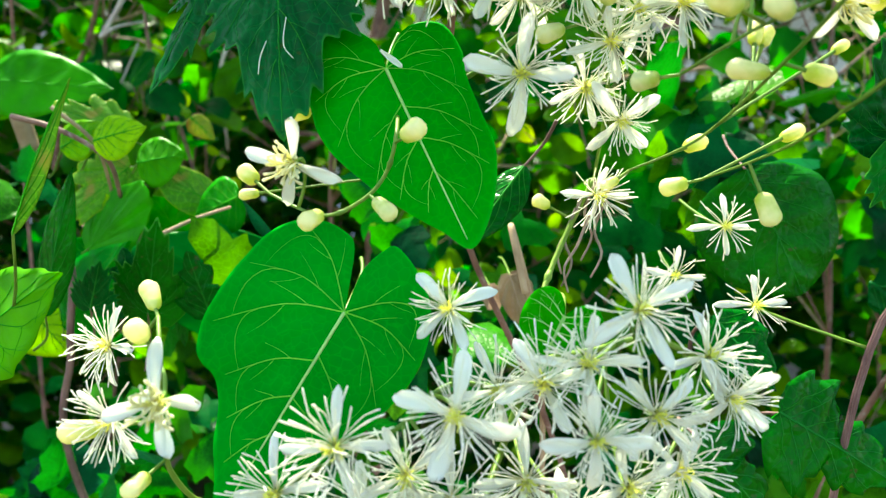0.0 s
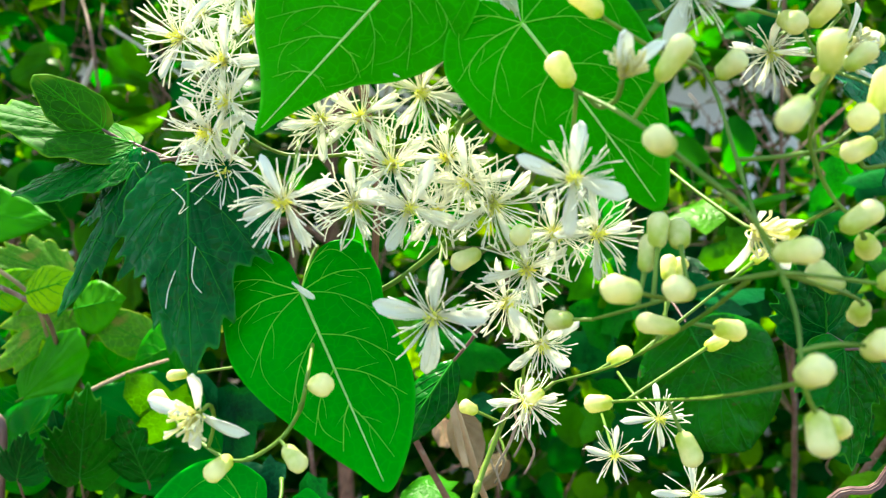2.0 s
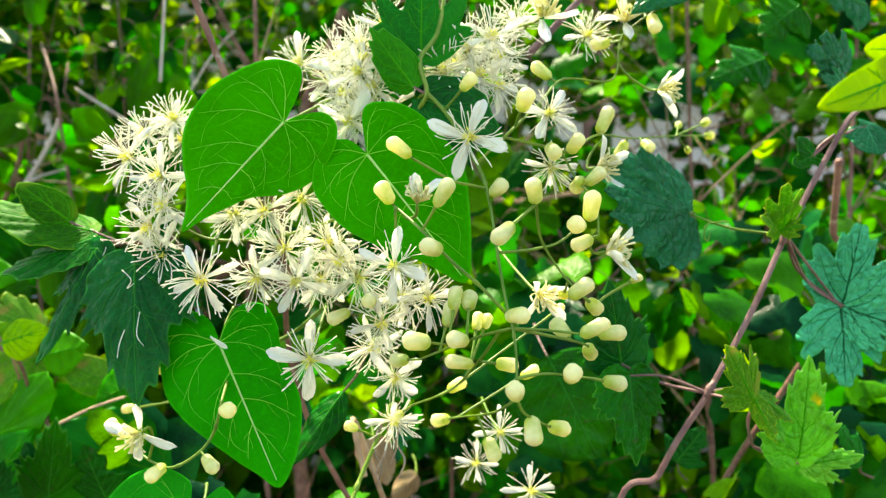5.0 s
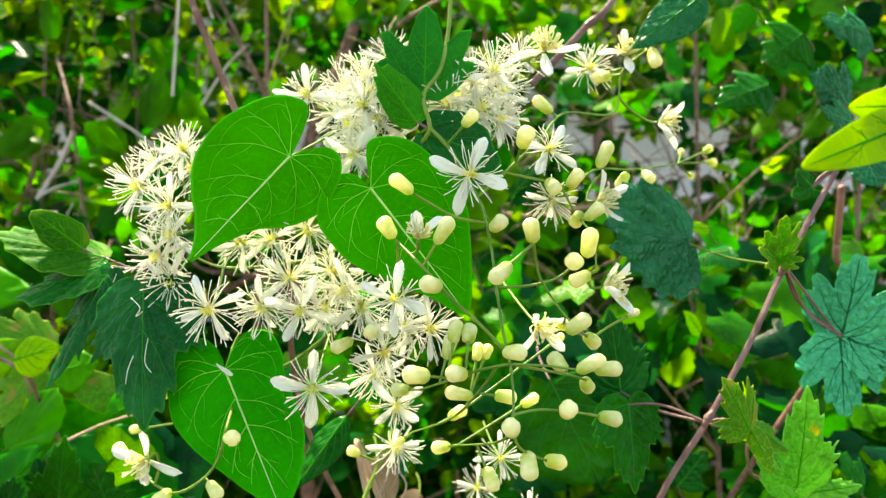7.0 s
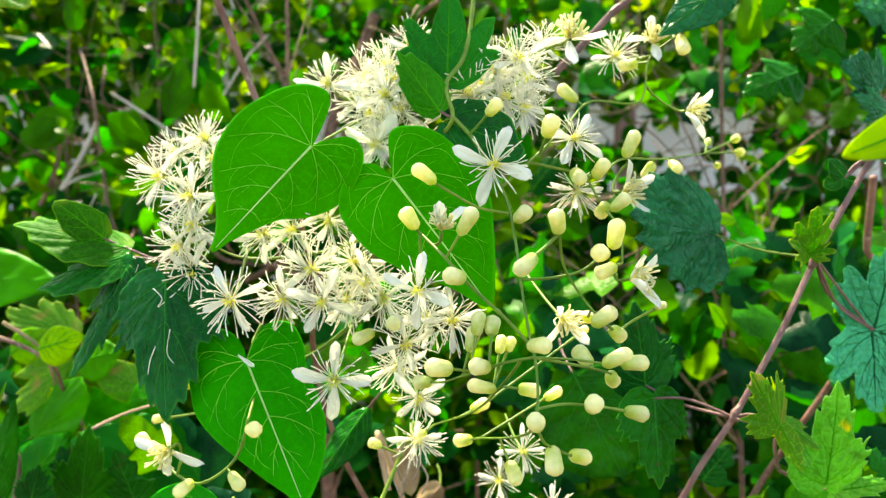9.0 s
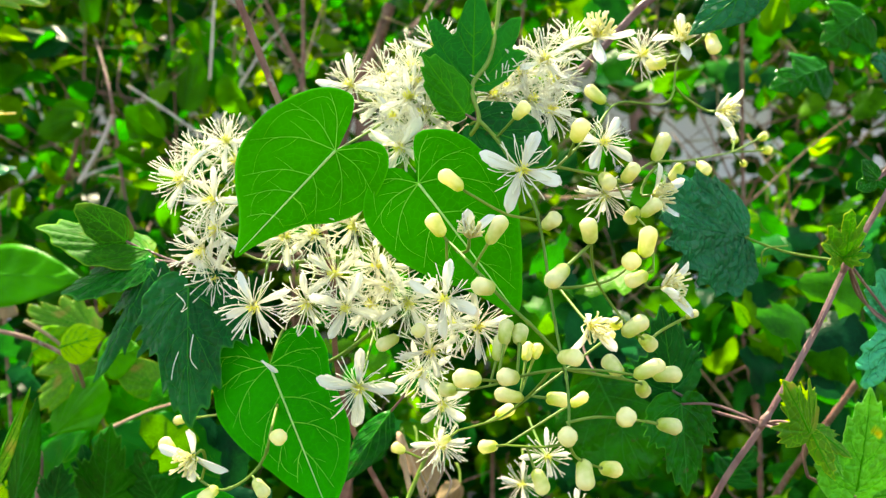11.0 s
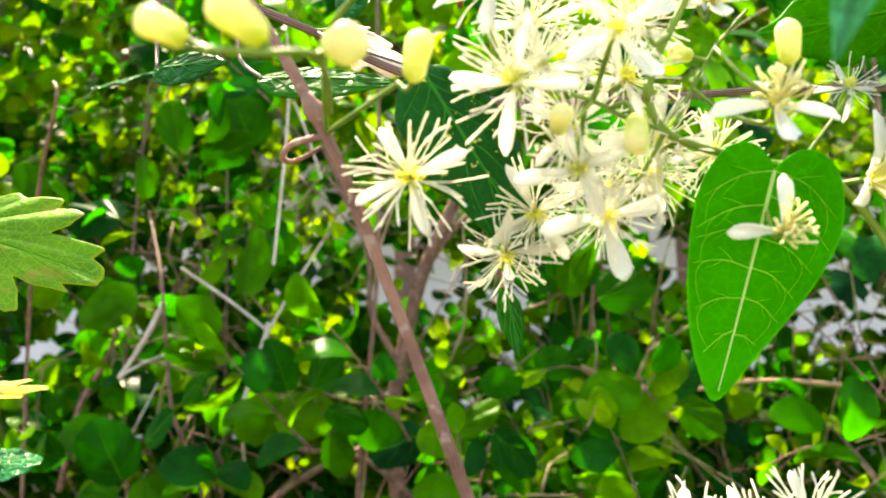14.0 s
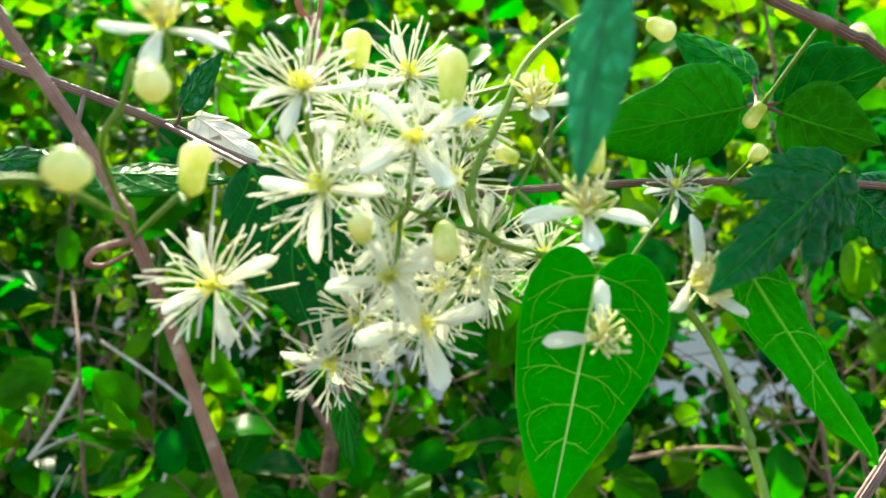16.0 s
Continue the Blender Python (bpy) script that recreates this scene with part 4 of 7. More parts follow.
stem("vine_stem", ((0.0776, 0.1660, 1.0747), (0.0903, 0.1680, 1.0719), (0.0997, 0.1700, 1.0699), (0.1093, 0.1750, 1.0753), (0.1328, 0.2100, 1.0766), (0.1696, 0.2600, 1.0809)), 0.00045, 0.00032, STALK, "thin green bud stalk")
stem("vine_stem", ((0.0956, 0.1680, 1.0709), (0.1001, 0.1650, 1.0611), (0.1013, 0.1500, 1.0546), (0.1006, 0.1450, 1.0452)), 0.0004, 0.0003, STALK, "thin green bud stalk")
stem("vine_stem", ((0.0517, 0.1780, 1.0823), (0.0370, 0.1950, 1.0856), (0.0267, 0.2100, 1.0972), (0.0162, 0.2150, 1.1021)), 0.0007, 0.0005, STALK, "green branching stalk of the flower cluster")
stem("vine_stem", ((0.0526, 0.1850, 1.0975), (0.0434, 0.2000, 1.1055), (0.0330, 0.2150, 1.1101)), 0.0007, 0.0005, STALK, "green branching stalk of the flower cluster")
stem("vine_stem", ((0.0534, 0.1830, 1.0972), (0.0686, 0.1950, 1.1024), (0.0861, 0.2050, 1.1137), (0.0991, 0.2080, 1.1192)), 0.0007, 0.0005, STALK, "green branching stalk of the flower cluster")
stem("vine_stem", ((0.0492, 0.1900, 1.0692), (0.0243, 0.1950, 1.0510), (0.0002, 0.2000, 1.0454), (-0.0205, 0.2050, 1.0456), (-0.0339, 0.2050, 1.0541)), 0.0006, 0.00042, STALK, "green branching stalk of the flower cluster")
stem("vine_stem", ((0.0243, 0.1950, 1.0510), (0.0317, 0.1900, 1.0318), (0.0408, 0.1880, 1.0124), (0.0419, 0.2050, 0.9837)), 0.0008, 0.0005, STALK, "green branching stalk of the flower cluster")
stem("vine_stem", ((0.0492, 0.1900, 1.0692), (0.0323, 0.1950, 1.0586), (0.0243, 0.1950, 1.0510)), 0.001, 0.0009, STALK, "green branching stalk of the flower cluster")
stem("vine_stem", ((-0.0153, 0.2000, 1.0489), (-0.0305, 0.2100, 1.0740), (-0.0361, 0.2100, 1.0802)), 0.0007, 0.0005, STALK, "green branching stalk of the flower cluster")
stem("vine_stem", ((-0.0121, 0.2000, 1.0058), (-0.0106, 0.1700, 0.9967), (-0.0131, 0.1680, 0.9876), (-0.0189, 0.1660, 0.9815), (-0.0282, 0.1680, 0.9782), (-0.0424, 0.1800, 0.9820)), 0.0005, 0.0004, STALK, "thin green bud stalk")
stem("vine_stem", ((0.0317, 0.1900, 1.0318), (0.0068, 0.2000, 1.0112), (-0.0121, 0.2000, 1.0058)), 0.0008, 0.0006, STALK, "green branching stalk of the flower cluster")
stem("vine_stem", ((0.0419, 0.2050, 0.9837), (0.0335, 0.2000, 0.9681), (0.0263, 0.1900, 0.9545), (0.0212, 0.1700, 0.9426), (0.0156, 0.1650, 0.9274), (0.0093, 0.1700, 0.9043)), 0.0007, 0.0009, STALK, "green stalk of the lowest flower cluster")
stem("vine_stem", ((0.0212, 0.1700, 0.9426), (0.0339, 0.1600, 0.9486), (0.0451, 0.1550, 0.9528), (0.0597, 0.1600, 0.9446), (0.0670, 0.1600, 0.9324)), 0.0008, 0.0005, STALK, "green branching stalk of the flower cluster")
stem("vine_stem", ((0.0184, 0.1680, 0.9348), (0.0021, 0.1600, 0.9406), (-0.0106, 0.1550, 0.9318), (-0.0285, 0.1550, 0.9224)), 0.0008, 0.0005, STALK, "green branching stalk of the flower cluster")
stem("vine_stem", ((-0.0285, 0.1550, 0.9224), (-0.0526, 0.1650, 0.9071), (-0.0616, 0.1550, 0.9224), (-0.0619, 0.1550, 0.9476), (-0.0658, 0.1650, 0.9551)), 0.0007, 0.0005, STALK, "green branching stalk of the flower cluster")

# ---------------------------------------------------------------- flowers
flower((-0.0145, 0.1719, 1.0346), (0, -0.05), 12.5, 20, "star")
flower((0.0171, 0.1660, 1.0098), (0, 0), 12.6, -5, "open")
flower((0.0126, 0.1786, 1.0323), (0, -0.1), 11.5, -20, "open")
flower((-0.0004, 0.1840, 1.0336), (-0.1, -0.5), 12, 10, "star")
flower((0.0085, 0.1860, 1.0416), (0, 0.3), 12.5, 40, "star")
flower((0.0157, 0.1800, 1.0585), (0, -0.4), 12, 70, "star")
flower((0.0265, 0.1860, 1.0382), (-0.3, -0.3), 12.5, 0, "star")
flower((0.0320, 0.1840, 1.0326), (0.1, -0.2), 12.5, 30, "star")
flower((0.0435, 0.1480, 1.0386), (-0.1, 0.1), 10.5, -12, "open")
flower((0.0392, 0.1780, 1.0179), (-0.1, -0.1), 11.5, 15, "star")
flower((0.0424, 0.1800, 0.9999), (0.2, -0.35), 10.5, 45, "open")
flower((0.0412, 0.1980, 0.9801), (0.35, -0.3), 11, 0, "star")
flower((0.0540, 0.1740, 1.0259), (0.1, 0), 11.5, 0, "star")
flower((0.0656, 0.1497, 1.0734), (0, 0.1), 11.8, -22, "open")
flower((0.0141, 0.2080, 1.1052), (-0.4, 0.35), 11.5, 0, "open")
flower((0.0267, 0.2160, 1.1083), (-0.2, 0.5), 12.5, 0, "star")
flower((0.0348, 0.1880, 1.0982), (-0.2, 0.3), 12, 20, "star")
flower((0.0293, 0.2000, 1.0930), (-0.3, 0.2), 12, 40, "star")
flower((0.0314, 0.1840, 1.0826), (-0.2, -0.2), 12, 60, "open")
flower((0.0437, 0.2000, 1.1156), (0, 0.7), 11.5, 0, "star")
flower((0.0355, 0.2050, 1.1104), (-0.1, 0.5), 12, 15, "star")
flower((0.0712, 0.1910, 1.1056), (0.1, 0.5), 11.5, 10, "star")
flower((0.0783, 0.1900, 1.1091), (0.3, 0.5), 12, 30, "star")
flower((0.0736, 0.1880, 1.0966), (0.2, 0.2), 12, 20, "star")
flower((0.0799, 0.1900, 1.0935), (0.4, 0.1), 11, 0, "star")
flower((0.0622, 0.1880, 1.0977), (0, 0.4), 12, 33, "star")
flower((0.0989, 0.2050, 1.1192), (0.1, 0.8), 13, -90, "cup", elevation=2)
flower((0.1175, 0.2150, 1.1147), (0.3, 0.3), 10.5, 0, "star")
flower((0.1297, 0.2070, 1.1176), (-0.2, 0.7), 10.5, 0, "cup")
flower((0.1415, 0.2070, 1.0935), (0.8, -0.25), 11.5, 35, "cup")
flower((0.0920, 0.1670, 1.0811), (0.1, 0.25), 10, -30, "open")
flower((0.0954, 0.1800, 1.0662), (-0.1, -0.6), 10, 0, "star")
flower((0.1100, 0.1780, 1.0653), (0.7, 0), 11, 20, "cup")
flower((0.0883, 0.1710, 1.0266), (0.4, -0.35), 11.5, 50, "cup")
flower((0.1035, 0.1480, 1.0402), (0.9, 0.15), 11, 25, "cup")
flower((0.0808, 0.2100, 0.9697), (0.1, 0.1), 10.5, 0, "thin")
flower((0.0741, 0.2300, 0.9510), (-0.2, 0.2), 10.5, 0, "thin")
flower((-0.0426, 0.1990, 1.0740), (-0.35, 0.05), 12.5, 70, "star")
flower((-0.0297, 0.2070, 1.0863), (-0.2, 0.7), 11.5, 0, "star")
flower((-0.0302, 0.1900, 1.0669), (-0.5, 0.1), 12.5, 0, "star")
flower((-0.0297, 0.1900, 1.0575), (-0.5, 0), 12, 45, "star")
flower((-0.0349, 0.1920, 1.0509), (-0.5, -0.3), 12, 20, "star")
flower((-0.0318, 0.1930, 1.0421), (-0.2, -0.4), 11.5, 60, "star")
flower((-0.0328, 0.1640, 0.9905), (-0.3, -0.1), 11, 75, "cup", elevation=14)
flower((0.0501, 0.1390, 1.0557), (0.1, 1.2), 8.5, 0, "cup", elevation=68, petals=3)
flower((0.0221, 0.1950, 1.0432), (-0.1, 0.2), 12, 0, "star")
flower((0.0191, 0.1920, 1.0309), (0.1, 0), 12, 50, "star")
flower((0.0365, 0.1980, 1.1043), (-0.1, 0.4), 12, 10, "star")
flower((0.0389, 0.1940, 1.0941), (-0.1, 0.2), 12, 50, "star")
flower((0.0360, 0.1980, 1.0878), (-0.1, 0), 12, 10, "star")
flower((0.0246, 0.2120, 1.0995), (-0.3, 0.3), 12, 30, "star")
flower((0.0676, 0.1950, 1.1015), (0, 0.3), 12, 0, "star")
flower((0.0821, 0.2000, 1.1040), (0.3, 0.3), 12, 60, "star")
flower((0.0586, 0.1950, 1.0939), (0, 0.2), 12, 10, "star")
flower((-0.0092, 0.2000, 1.0536), (-0.1, 0.1), 12, 10, "star")
flower((0.0005, 0.2000, 1.0543), (0, 0.1), 12, 40, "star")
flower((0.0459, 0.1820, 1.0258), (0.1, -0.1), 12, 10, "star")
flower((0.0358, 0.1900, 1.0082), (0, -0.3), 11.5, 20, "star")
flower((-0.0285, 0.2150, 1.0803), (-0.3, 0.3), 12, 20, "star")
flower((-0.0416, 0.2150, 1.0826), (-0.4, 0.4), 11, 50, "star")
flower((0.0914, 0.2120, 1.1180), (-0.2, 0.6), 11, 20, "star")
LOWEST = "flowers of the lowest cluster"
flower((0.0379, 0.1385, 0.9635), (0.15, 0.45), 12, -65, "open", group=LOWEST)
flower((0.0022, 0.1300, 0.9459), (-0.05, 0.1), 12, -18, "open", group=LOWEST)
flower((-0.0201, 0.1300, 0.9395), (-0.1, 0.2), 12.5, 10, "star", group=LOWEST)
flower((-0.0074, 0.1400, 0.9287), (0, 0.1), 12, 30, "star", group=LOWEST)
flower((-0.0340, 0.1400, 0.9247), (-0.2, 0.2), 12, 10, "star", group=LOWEST)
flower((0.0292, 0.1320, 0.9397), (0, 0.2), 10.5, 8, "open", group=LOWEST)
flower((0.0201, 0.1420, 0.9473), (0, 0.4), 12.5, 20, "star", group=LOWEST)
flower((0.0287, 0.1400, 0.9521), (-0.1, 0.5), 12, 0, "star", group=LOWEST)
flower((0.0427, 0.1400, 0.9415), (0.2, 0.2), 12, 40, "star", group=LOWEST)
flower((0.0566, 0.1520, 0.9499), (0.4, 0.5), 11.5, 0, "star", group=LOWEST)
flower((0.0608, 0.1490, 0.9415), (0.4, 0), 11.5, -50, "open", group=LOWEST)
flower((0.0014, 0.1560, 0.9595), (-0.25, 0.2), 10, 35, "open", group=LOWEST)
flower((0.0921, 0.2120, 0.9458), (0.2, 0.2), 11, 0, "thin", group=LOWEST)
flower((0.0116, 0.1500, 0.9430), (0, 0.2), 12, 20, "star", group=LOWEST)
flower((0.0171, 0.1420, 0.9264), (0, 0.1), 12, 0, "star", group=LOWEST)
flower((0.0371, 0.1380, 0.9272), (0.1, 0.1), 12, 20, "star", group=LOWEST)
flower((0.0495, 0.1450, 0.9274), (0.3, 0), 12, 50, "star", group=LOWEST)
flower((0.0019, 0.1400, 0.9237), (0, 0), 12, 0, "star", group=LOWEST)
flower((-0.0167, 0.1400, 0.9224), (-0.1, 0), 12, 0, "star", group=LOWEST)
flower((0.0264, 0.1400, 0.9174), (0, 0), 12, 10, "star", group=LOWEST)
flower((0.0077, 0.1400, 0.9149), (0, 0), 12, 40, "star", group=LOWEST)
flower((-0.0549, 0.1350, 0.9464), (0.1, 0.1), 11.5, 100, "cup", elevation=18, group=LOWEST)
flower((-0.0798, 0.1700, 0.9465), (-0.35, 0.35), 10.5, 0, "star", group=LOWEST)
flower((-0.0710, 0.1500, 0.9366), (-0.2, -0.05), 11, 30, "star", group=LOWEST)
UPPER = "flowers of the upper cluster"
flower((-0.0266, 0.1905, 1.1787), (-0.1, 0), 12.6, 20, "star", group=UPPER)
flower((-0.0080, 0.1870, 1.1942), (-0.3, 0.1), 13, -5, "star", group=UPPER)
flower((0.0068, 0.1770, 1.1987), (0, 0.15), 10.8, 35, "open", group=UPPER)
flower((-0.0117, 0.1870, 1.2109), (0, 0.75), 12.5, 0, "star", group=UPPER)
flower((0.0065, 0.2050, 1.2203), (0, 0.5), 12.5, 20, "star", group=UPPER)
flower((0.0297, 0.1990, 1.2120), (-0.05, 0.75), 9.5, 0, "cup", elevation=10, group=UPPER)
flower((0.0024, 0.1890, 1.1797), (-0.1, -0.15), 11, 20, "open", group=UPPER)
flower((0.0077, 0.1955, 1.1719), (0.1, -0.1), 12, 15, "open", group=UPPER)
flower((0.0350, 0.1860, 1.1889), (0, 0.6), 10.5, -90, "cup", elevation=2, group=UPPER)
flower((0.0376, 0.1910, 1.1683), (0, 0.1), 9.5, 88, "cup", elevation=8, petals=2, group=UPPER)
flower((0.0565, 0.1990, 1.1782), (0.7, 0.05), 11.5, 25, "cup", group=UPPER)
flower((0.0580, 0.2060, 1.1973), (0, 0.8), 7, 0, "thin", group=UPPER)
flower((-0.0266, 0.1620, 1.2107), (0, 0.8), 8.3, -90, "cup", elevation=-4, group=UPPER)
flower((0.0196, 0.2030, 1.1870), (0.3, 0), 11, 0, "star", group=UPPER)
flower((0.0179, 0.2050, 1.1814), (0.2, -0.2), 11, 40, "star", group=UPPER)
flower((0.0319, 0.2070, 1.1852), (-0.2, 0), 10, 10, "star", group=UPPER)
flower((-0.0093, 0.2050, 1.1664), (0, -0.6), 10.5, 0, "star", group=UPPER)
flower((-0.0035, 0.2050, 1.1740), (-0.1, -0.3), 11.5, 30, "star", group=UPPER)
flower((-0.0020, 0.2050, 1.2022), (0, 0.1), 12, 0, "star", group=UPPER)
flower((0.0142, 0.2050, 1.1996), (0.2, 0.2), 12, 20, "star", group=UPPER)
flower((0.0169, 0.2070, 1.2109), (0.4, 0.3), 12, 40, "star", group=UPPER)
flower((-0.0032, 0.2080, 1.2122), (0, 0.4), 12, 10, "star", group=UPPER)
flower((0.0033, 0.2000, 1.1890), (0, 0), 11.5, 50, "star", group=UPPER)
flower((0.0115, 0.2070, 1.1791), (0.1, -0.1), 11.5, 0, "star", group=UPPER)

# ---------------------------------------------------------------- buds
bud((0.0458, 0.1490, 1.0712), 1.0)
bud((0.0416, 0.1500, 1.0591), 1.0)
bud((0.0567, 0.1320, 1.0585), 1.0)
bud((0.0526, 0.1260, 1.0448), 1.0)
bud((0.0735, 0.1490, 1.0593), 1.0)
bud((0.0692, 0.1170, 1.0481), 1.0)
bud((0.0784, 0.1240, 1.0581), 1.0)
bud((0.0949, 0.1890, 1.0983), 1.0)
bud((0.0827, 0.1550, 1.0843), 1.1)
bud((0.0677, 0.1650, 1.0912), 1.0)
bud((0.1002, 0.1660, 1.0723), 1.0)
bud((0.1003, 0.1650, 1.0596), 1.0)
bud((0.1124, 0.1760, 1.0804), 1.1)
bud((0.1284, 0.2090, 1.0723), 1.0)
bud((0.1393, 0.2120, 1.0736), 1.0)
bud((0.0928, 0.1650, 1.0700), 1.0)
bud((0.1043, 0.1590, 1.0619), 1.0)
bud((0.0977, 0.1410, 1.0538), 1.05)
bud((0.0934, 0.1400, 1.0485), 1.1)
bud((0.0957, 0.1450, 1.0432), 1.0)
bud((0.1210, 0.2100, 1.1107), 1.0)
bud((0.1377, 0.2000, 1.1155), 1.15)
bud((0.1469, 0.2050, 1.1257), 0.7)
bud((0.1377, 0.2100, 1.1226), 0.6)
bud((0.1936, 0.2840, 1.0885), 0.9)
bud((0.1955, 0.2840, 1.0823), 0.9)
bud((0.1915, 0.3000, 1.0768), 0.8)
bud((0.1788, 0.2800, 1.0871), 0.8)
bud((0.0605, 0.1500, 1.0287), 1.0)
bud((0.0644, 0.1500, 1.0278), 1.0)
bud((0.0586, 0.1500, 1.0244), 1.0)
bud((0.0358, 0.1650, 1.0267), 1.0)
bud((0.0252, 0.1800, 1.0201), 1.0)
bud((0.0687, 0.1680, 1.0188), 0.85)
bud((0.0719, 0.1700, 1.0183), 0.8)
bud((0.0732, 0.1220, 1.0272), 1.0)
bud((0.0593, 0.1350, 1.0195), 1.0)
bud((0.0609, 0.1520, 1.0097), 1.0)
bud((0.0482, 0.1320, 1.0203), 1.1)
bud((0.0440, 0.1650, 1.0083), 1.0)
bud((0.0636, 0.1870, 0.9939), 1.0)
bud((0.0749, 0.1500, 1.0086), 1.0)
bud((0.0890, 0.1900, 0.9966), 0.9)
bud((0.0883, 0.1410, 1.0202), 1.0)
bud((0.0966, 0.1700, 1.0261), 1.0)
bud((0.0943, 0.1400, 1.0311), 1.0)
bud((0.0996, 0.1470, 1.0249), 1.0)
bud((0.0949, 0.1290, 1.0220), 1.0)
bud((0.0994, 0.1290, 1.0205), 1.0)
bud((0.0977, 0.1450, 1.0126), 1.0)
bud((0.0863, 0.1210, 1.0122), 1.0)
bud((0.0988, 0.1260, 1.0082), 1.0)
bud((0.0703, 0.1110, 1.0114), 1.0)
bud((0.0571, 0.1830, 0.9836), 1.0)
bud((0.0757, 0.1180, 0.9992), 1.1)
bud((0.0850, 0.1300, 0.9958), 1.0)
bud((0.0709, 0.1600, 0.9803), 1.1)
bud((-0.0064, 0.1580, 0.9975), 1.0)
bud((-0.0129, 0.1620, 0.9805), 1.0)
bud((-0.0490, 0.1860, 0.9863), 1.0)
bud((-0.0298, 0.1650, 0.9777), 1.0)
bud((0.1131, 0.1500, 1.0319), 0.55, heading=(0.6, -0.2, 0.3), to=(0.0996, 0.1470, 1.0249))
bud((0.0993, 0.1900, 1.0177), 0.7)
bud((0.0429, 0.1900, 0.9833), 0.7)
bud((0.0266, 0.2000, 0.9777), 0.8)
bud((-0.0692, 0.1700, 0.9590), 1.1)
bud((-0.0584, 0.1360, 0.9600), 1.0)
bud((-0.0786, 0.1500, 0.9337), 1.1)
bud((-0.0651, 0.1450, 0.9235), 1.0)
bud((-0.0386, 0.2000, 1.0016), 1.0)
bud((-0.0661, 0.2500, 0.9747), 0.9)
bud((-0.0033, 0.2000, 1.2246), 1.15,heading=(0, -0.1, 1), long=0.92, group="buds of the upper cluster")
bud((0.0133, 0.1810, 1.2107), 1.2,heading=(0.05, -0.2, 1), long=1.02, group="buds of the upper cluster")
bud((0.0116, 0.1850, 1.1843), 0.95, heading=(0, -0.1, -1), long=0.96, group="buds of the upper cluster")
bud((0.0246, 0.2020, 1.2036), 0.75, group="buds of the upper cluster")
bud((0.0360, 0.1820, 1.1987), 0.95, heading=(0, 0, 1), group="buds of the upper cluster")
bud((-0.0264, 0.1580, 1.2018), 1.05, heading=(0.3, -0.8, -0.6), group="buds of the upper cluster")
bud((-0.0237, 0.1680, 1.1932), 1.0, heading=(0.25, -0.3, 1), long=0.9, group="buds of the upper cluster")
bud((-0.0315, 0.1470, 1.1875), 1.05, heading=(0.42, -0.9, -0.3), group="buds of the upper cluster")
bud((0.0555, 0.2000, 1.2277), 0.95, group="buds of the upper cluster")
bud((0.0952, 0.2000, 1.2261), 0.8, group="buds of the upper cluster")
bud((0.0820, 0.2200, 1.2080), 0.8, group="buds of the upper cluster")
bud((-0.0016, 0.1800, 1.1861), 0.9, heading=(0, -0.9, 0.2), group="buds of the upper cluster")
bud((0.0772, 0.2100, 1.2133), 0.8, group="buds of the upper cluster")
bud((-0.0510, 0.1420, 1.1882), 0.9, heading=(-0.9, -0.3, 0.4), group="buds of the upper cluster")
bud((-0.0425, 0.1420, 1.1892), 0.95, heading=(-0.5, -0.3, 0.4), group="buds of the upper cluster")

# ---------------------------------------------------------------- leaves
heart((0.0124, 0.1686, 1.0810), (-0.0213, 0.1760, 1.0491), HEART_ROUND, "bright green heart-shaped bindweed leaf with pale veins over the flowers", 1, (0.0253, 0.2000, 1.0921), facing=(-0.05, -1, 0.25), fold=0.08, droop=0.04, ripple=0.025)
heart((0.0368, 0.1667, 1.0706), (0.0652, 0.1580, 1.0325), HEART_WIDE, "bright green heart-shaped bindweed leaf with pale veins behind the buds", 2, (0.0517, 0.1780, 1.0823), facing=(0.1, -1, 0.2), fold=0.1, ripple=0.025)
heart((-0.0140, 0.1860, 1.0122), (0.0066, 0.1650, 0.9709), HEART_WAVY, "bright green heart-shaped bindweed leaf with pale veins hanging below the flowers", 3, (-0.0116, 0.2000, 1.0219), facing=(0, -1, 0.3), fold=0.1, droop=0.04, ripple=0.035)
heart((-0.0227, 0.1650, 0.9561), (-0.0515, 0.1550, 0.9099), HEART_NOTCHED, "bright green heart-shaped bindweed leaf with pale veins beside the lowest flowers", 4, (-0.0214, 0.1900, 0.9641), facing=(-0.05, -1, 0.3), fold=0.08, droop=0.04, ripple=0.03)
heart((0.0392, 0.1970, 1.1798), (0.0306, 0.2070, 1.1366), HEART_LONG, "long heart-shaped green bindweed leaf behind a flower", 5, (0.0386, 0.2010, 1.1832), veins=((0, 62), (0.1, 44), (0.24, 33), (0.38, 25), (0.52, 18), (0.66, 11)), facing=(0.05, -1, 0.1), fold=0.12, droop=0.03, ripple=0.02)
blade("clematis_leaf", (-0.0403, 0.1900, 1.0388), (-0.0384, 0.1720, 0.9966), PALMATE, DARK_LEAF, DARK_VEIN, "dark green toothed clematis leaf with bits of withered stamens", facing=(-0.15, -1, 0.35), fold=0.22, droop=0.1, stalk=(-0.0308, 0.2000, 1.0464), seed=10, smooth=True, wide=1.05, crinkle=0.02)
blade("clematis_leaf", (-0.0558, 0.2000, 1.0439), (-0.0755, 0.1920, 1.0065), TRILOBED, DARK_LEAF, DARK_VEIN, "dark green folded toothed clematis leaf", facing=(-0.55, -1, 0.3), fold=0.35, stalk=(-0.0417, 0.2100, 1.0449), seed=11, wide=0.65, crinkle=0.02)
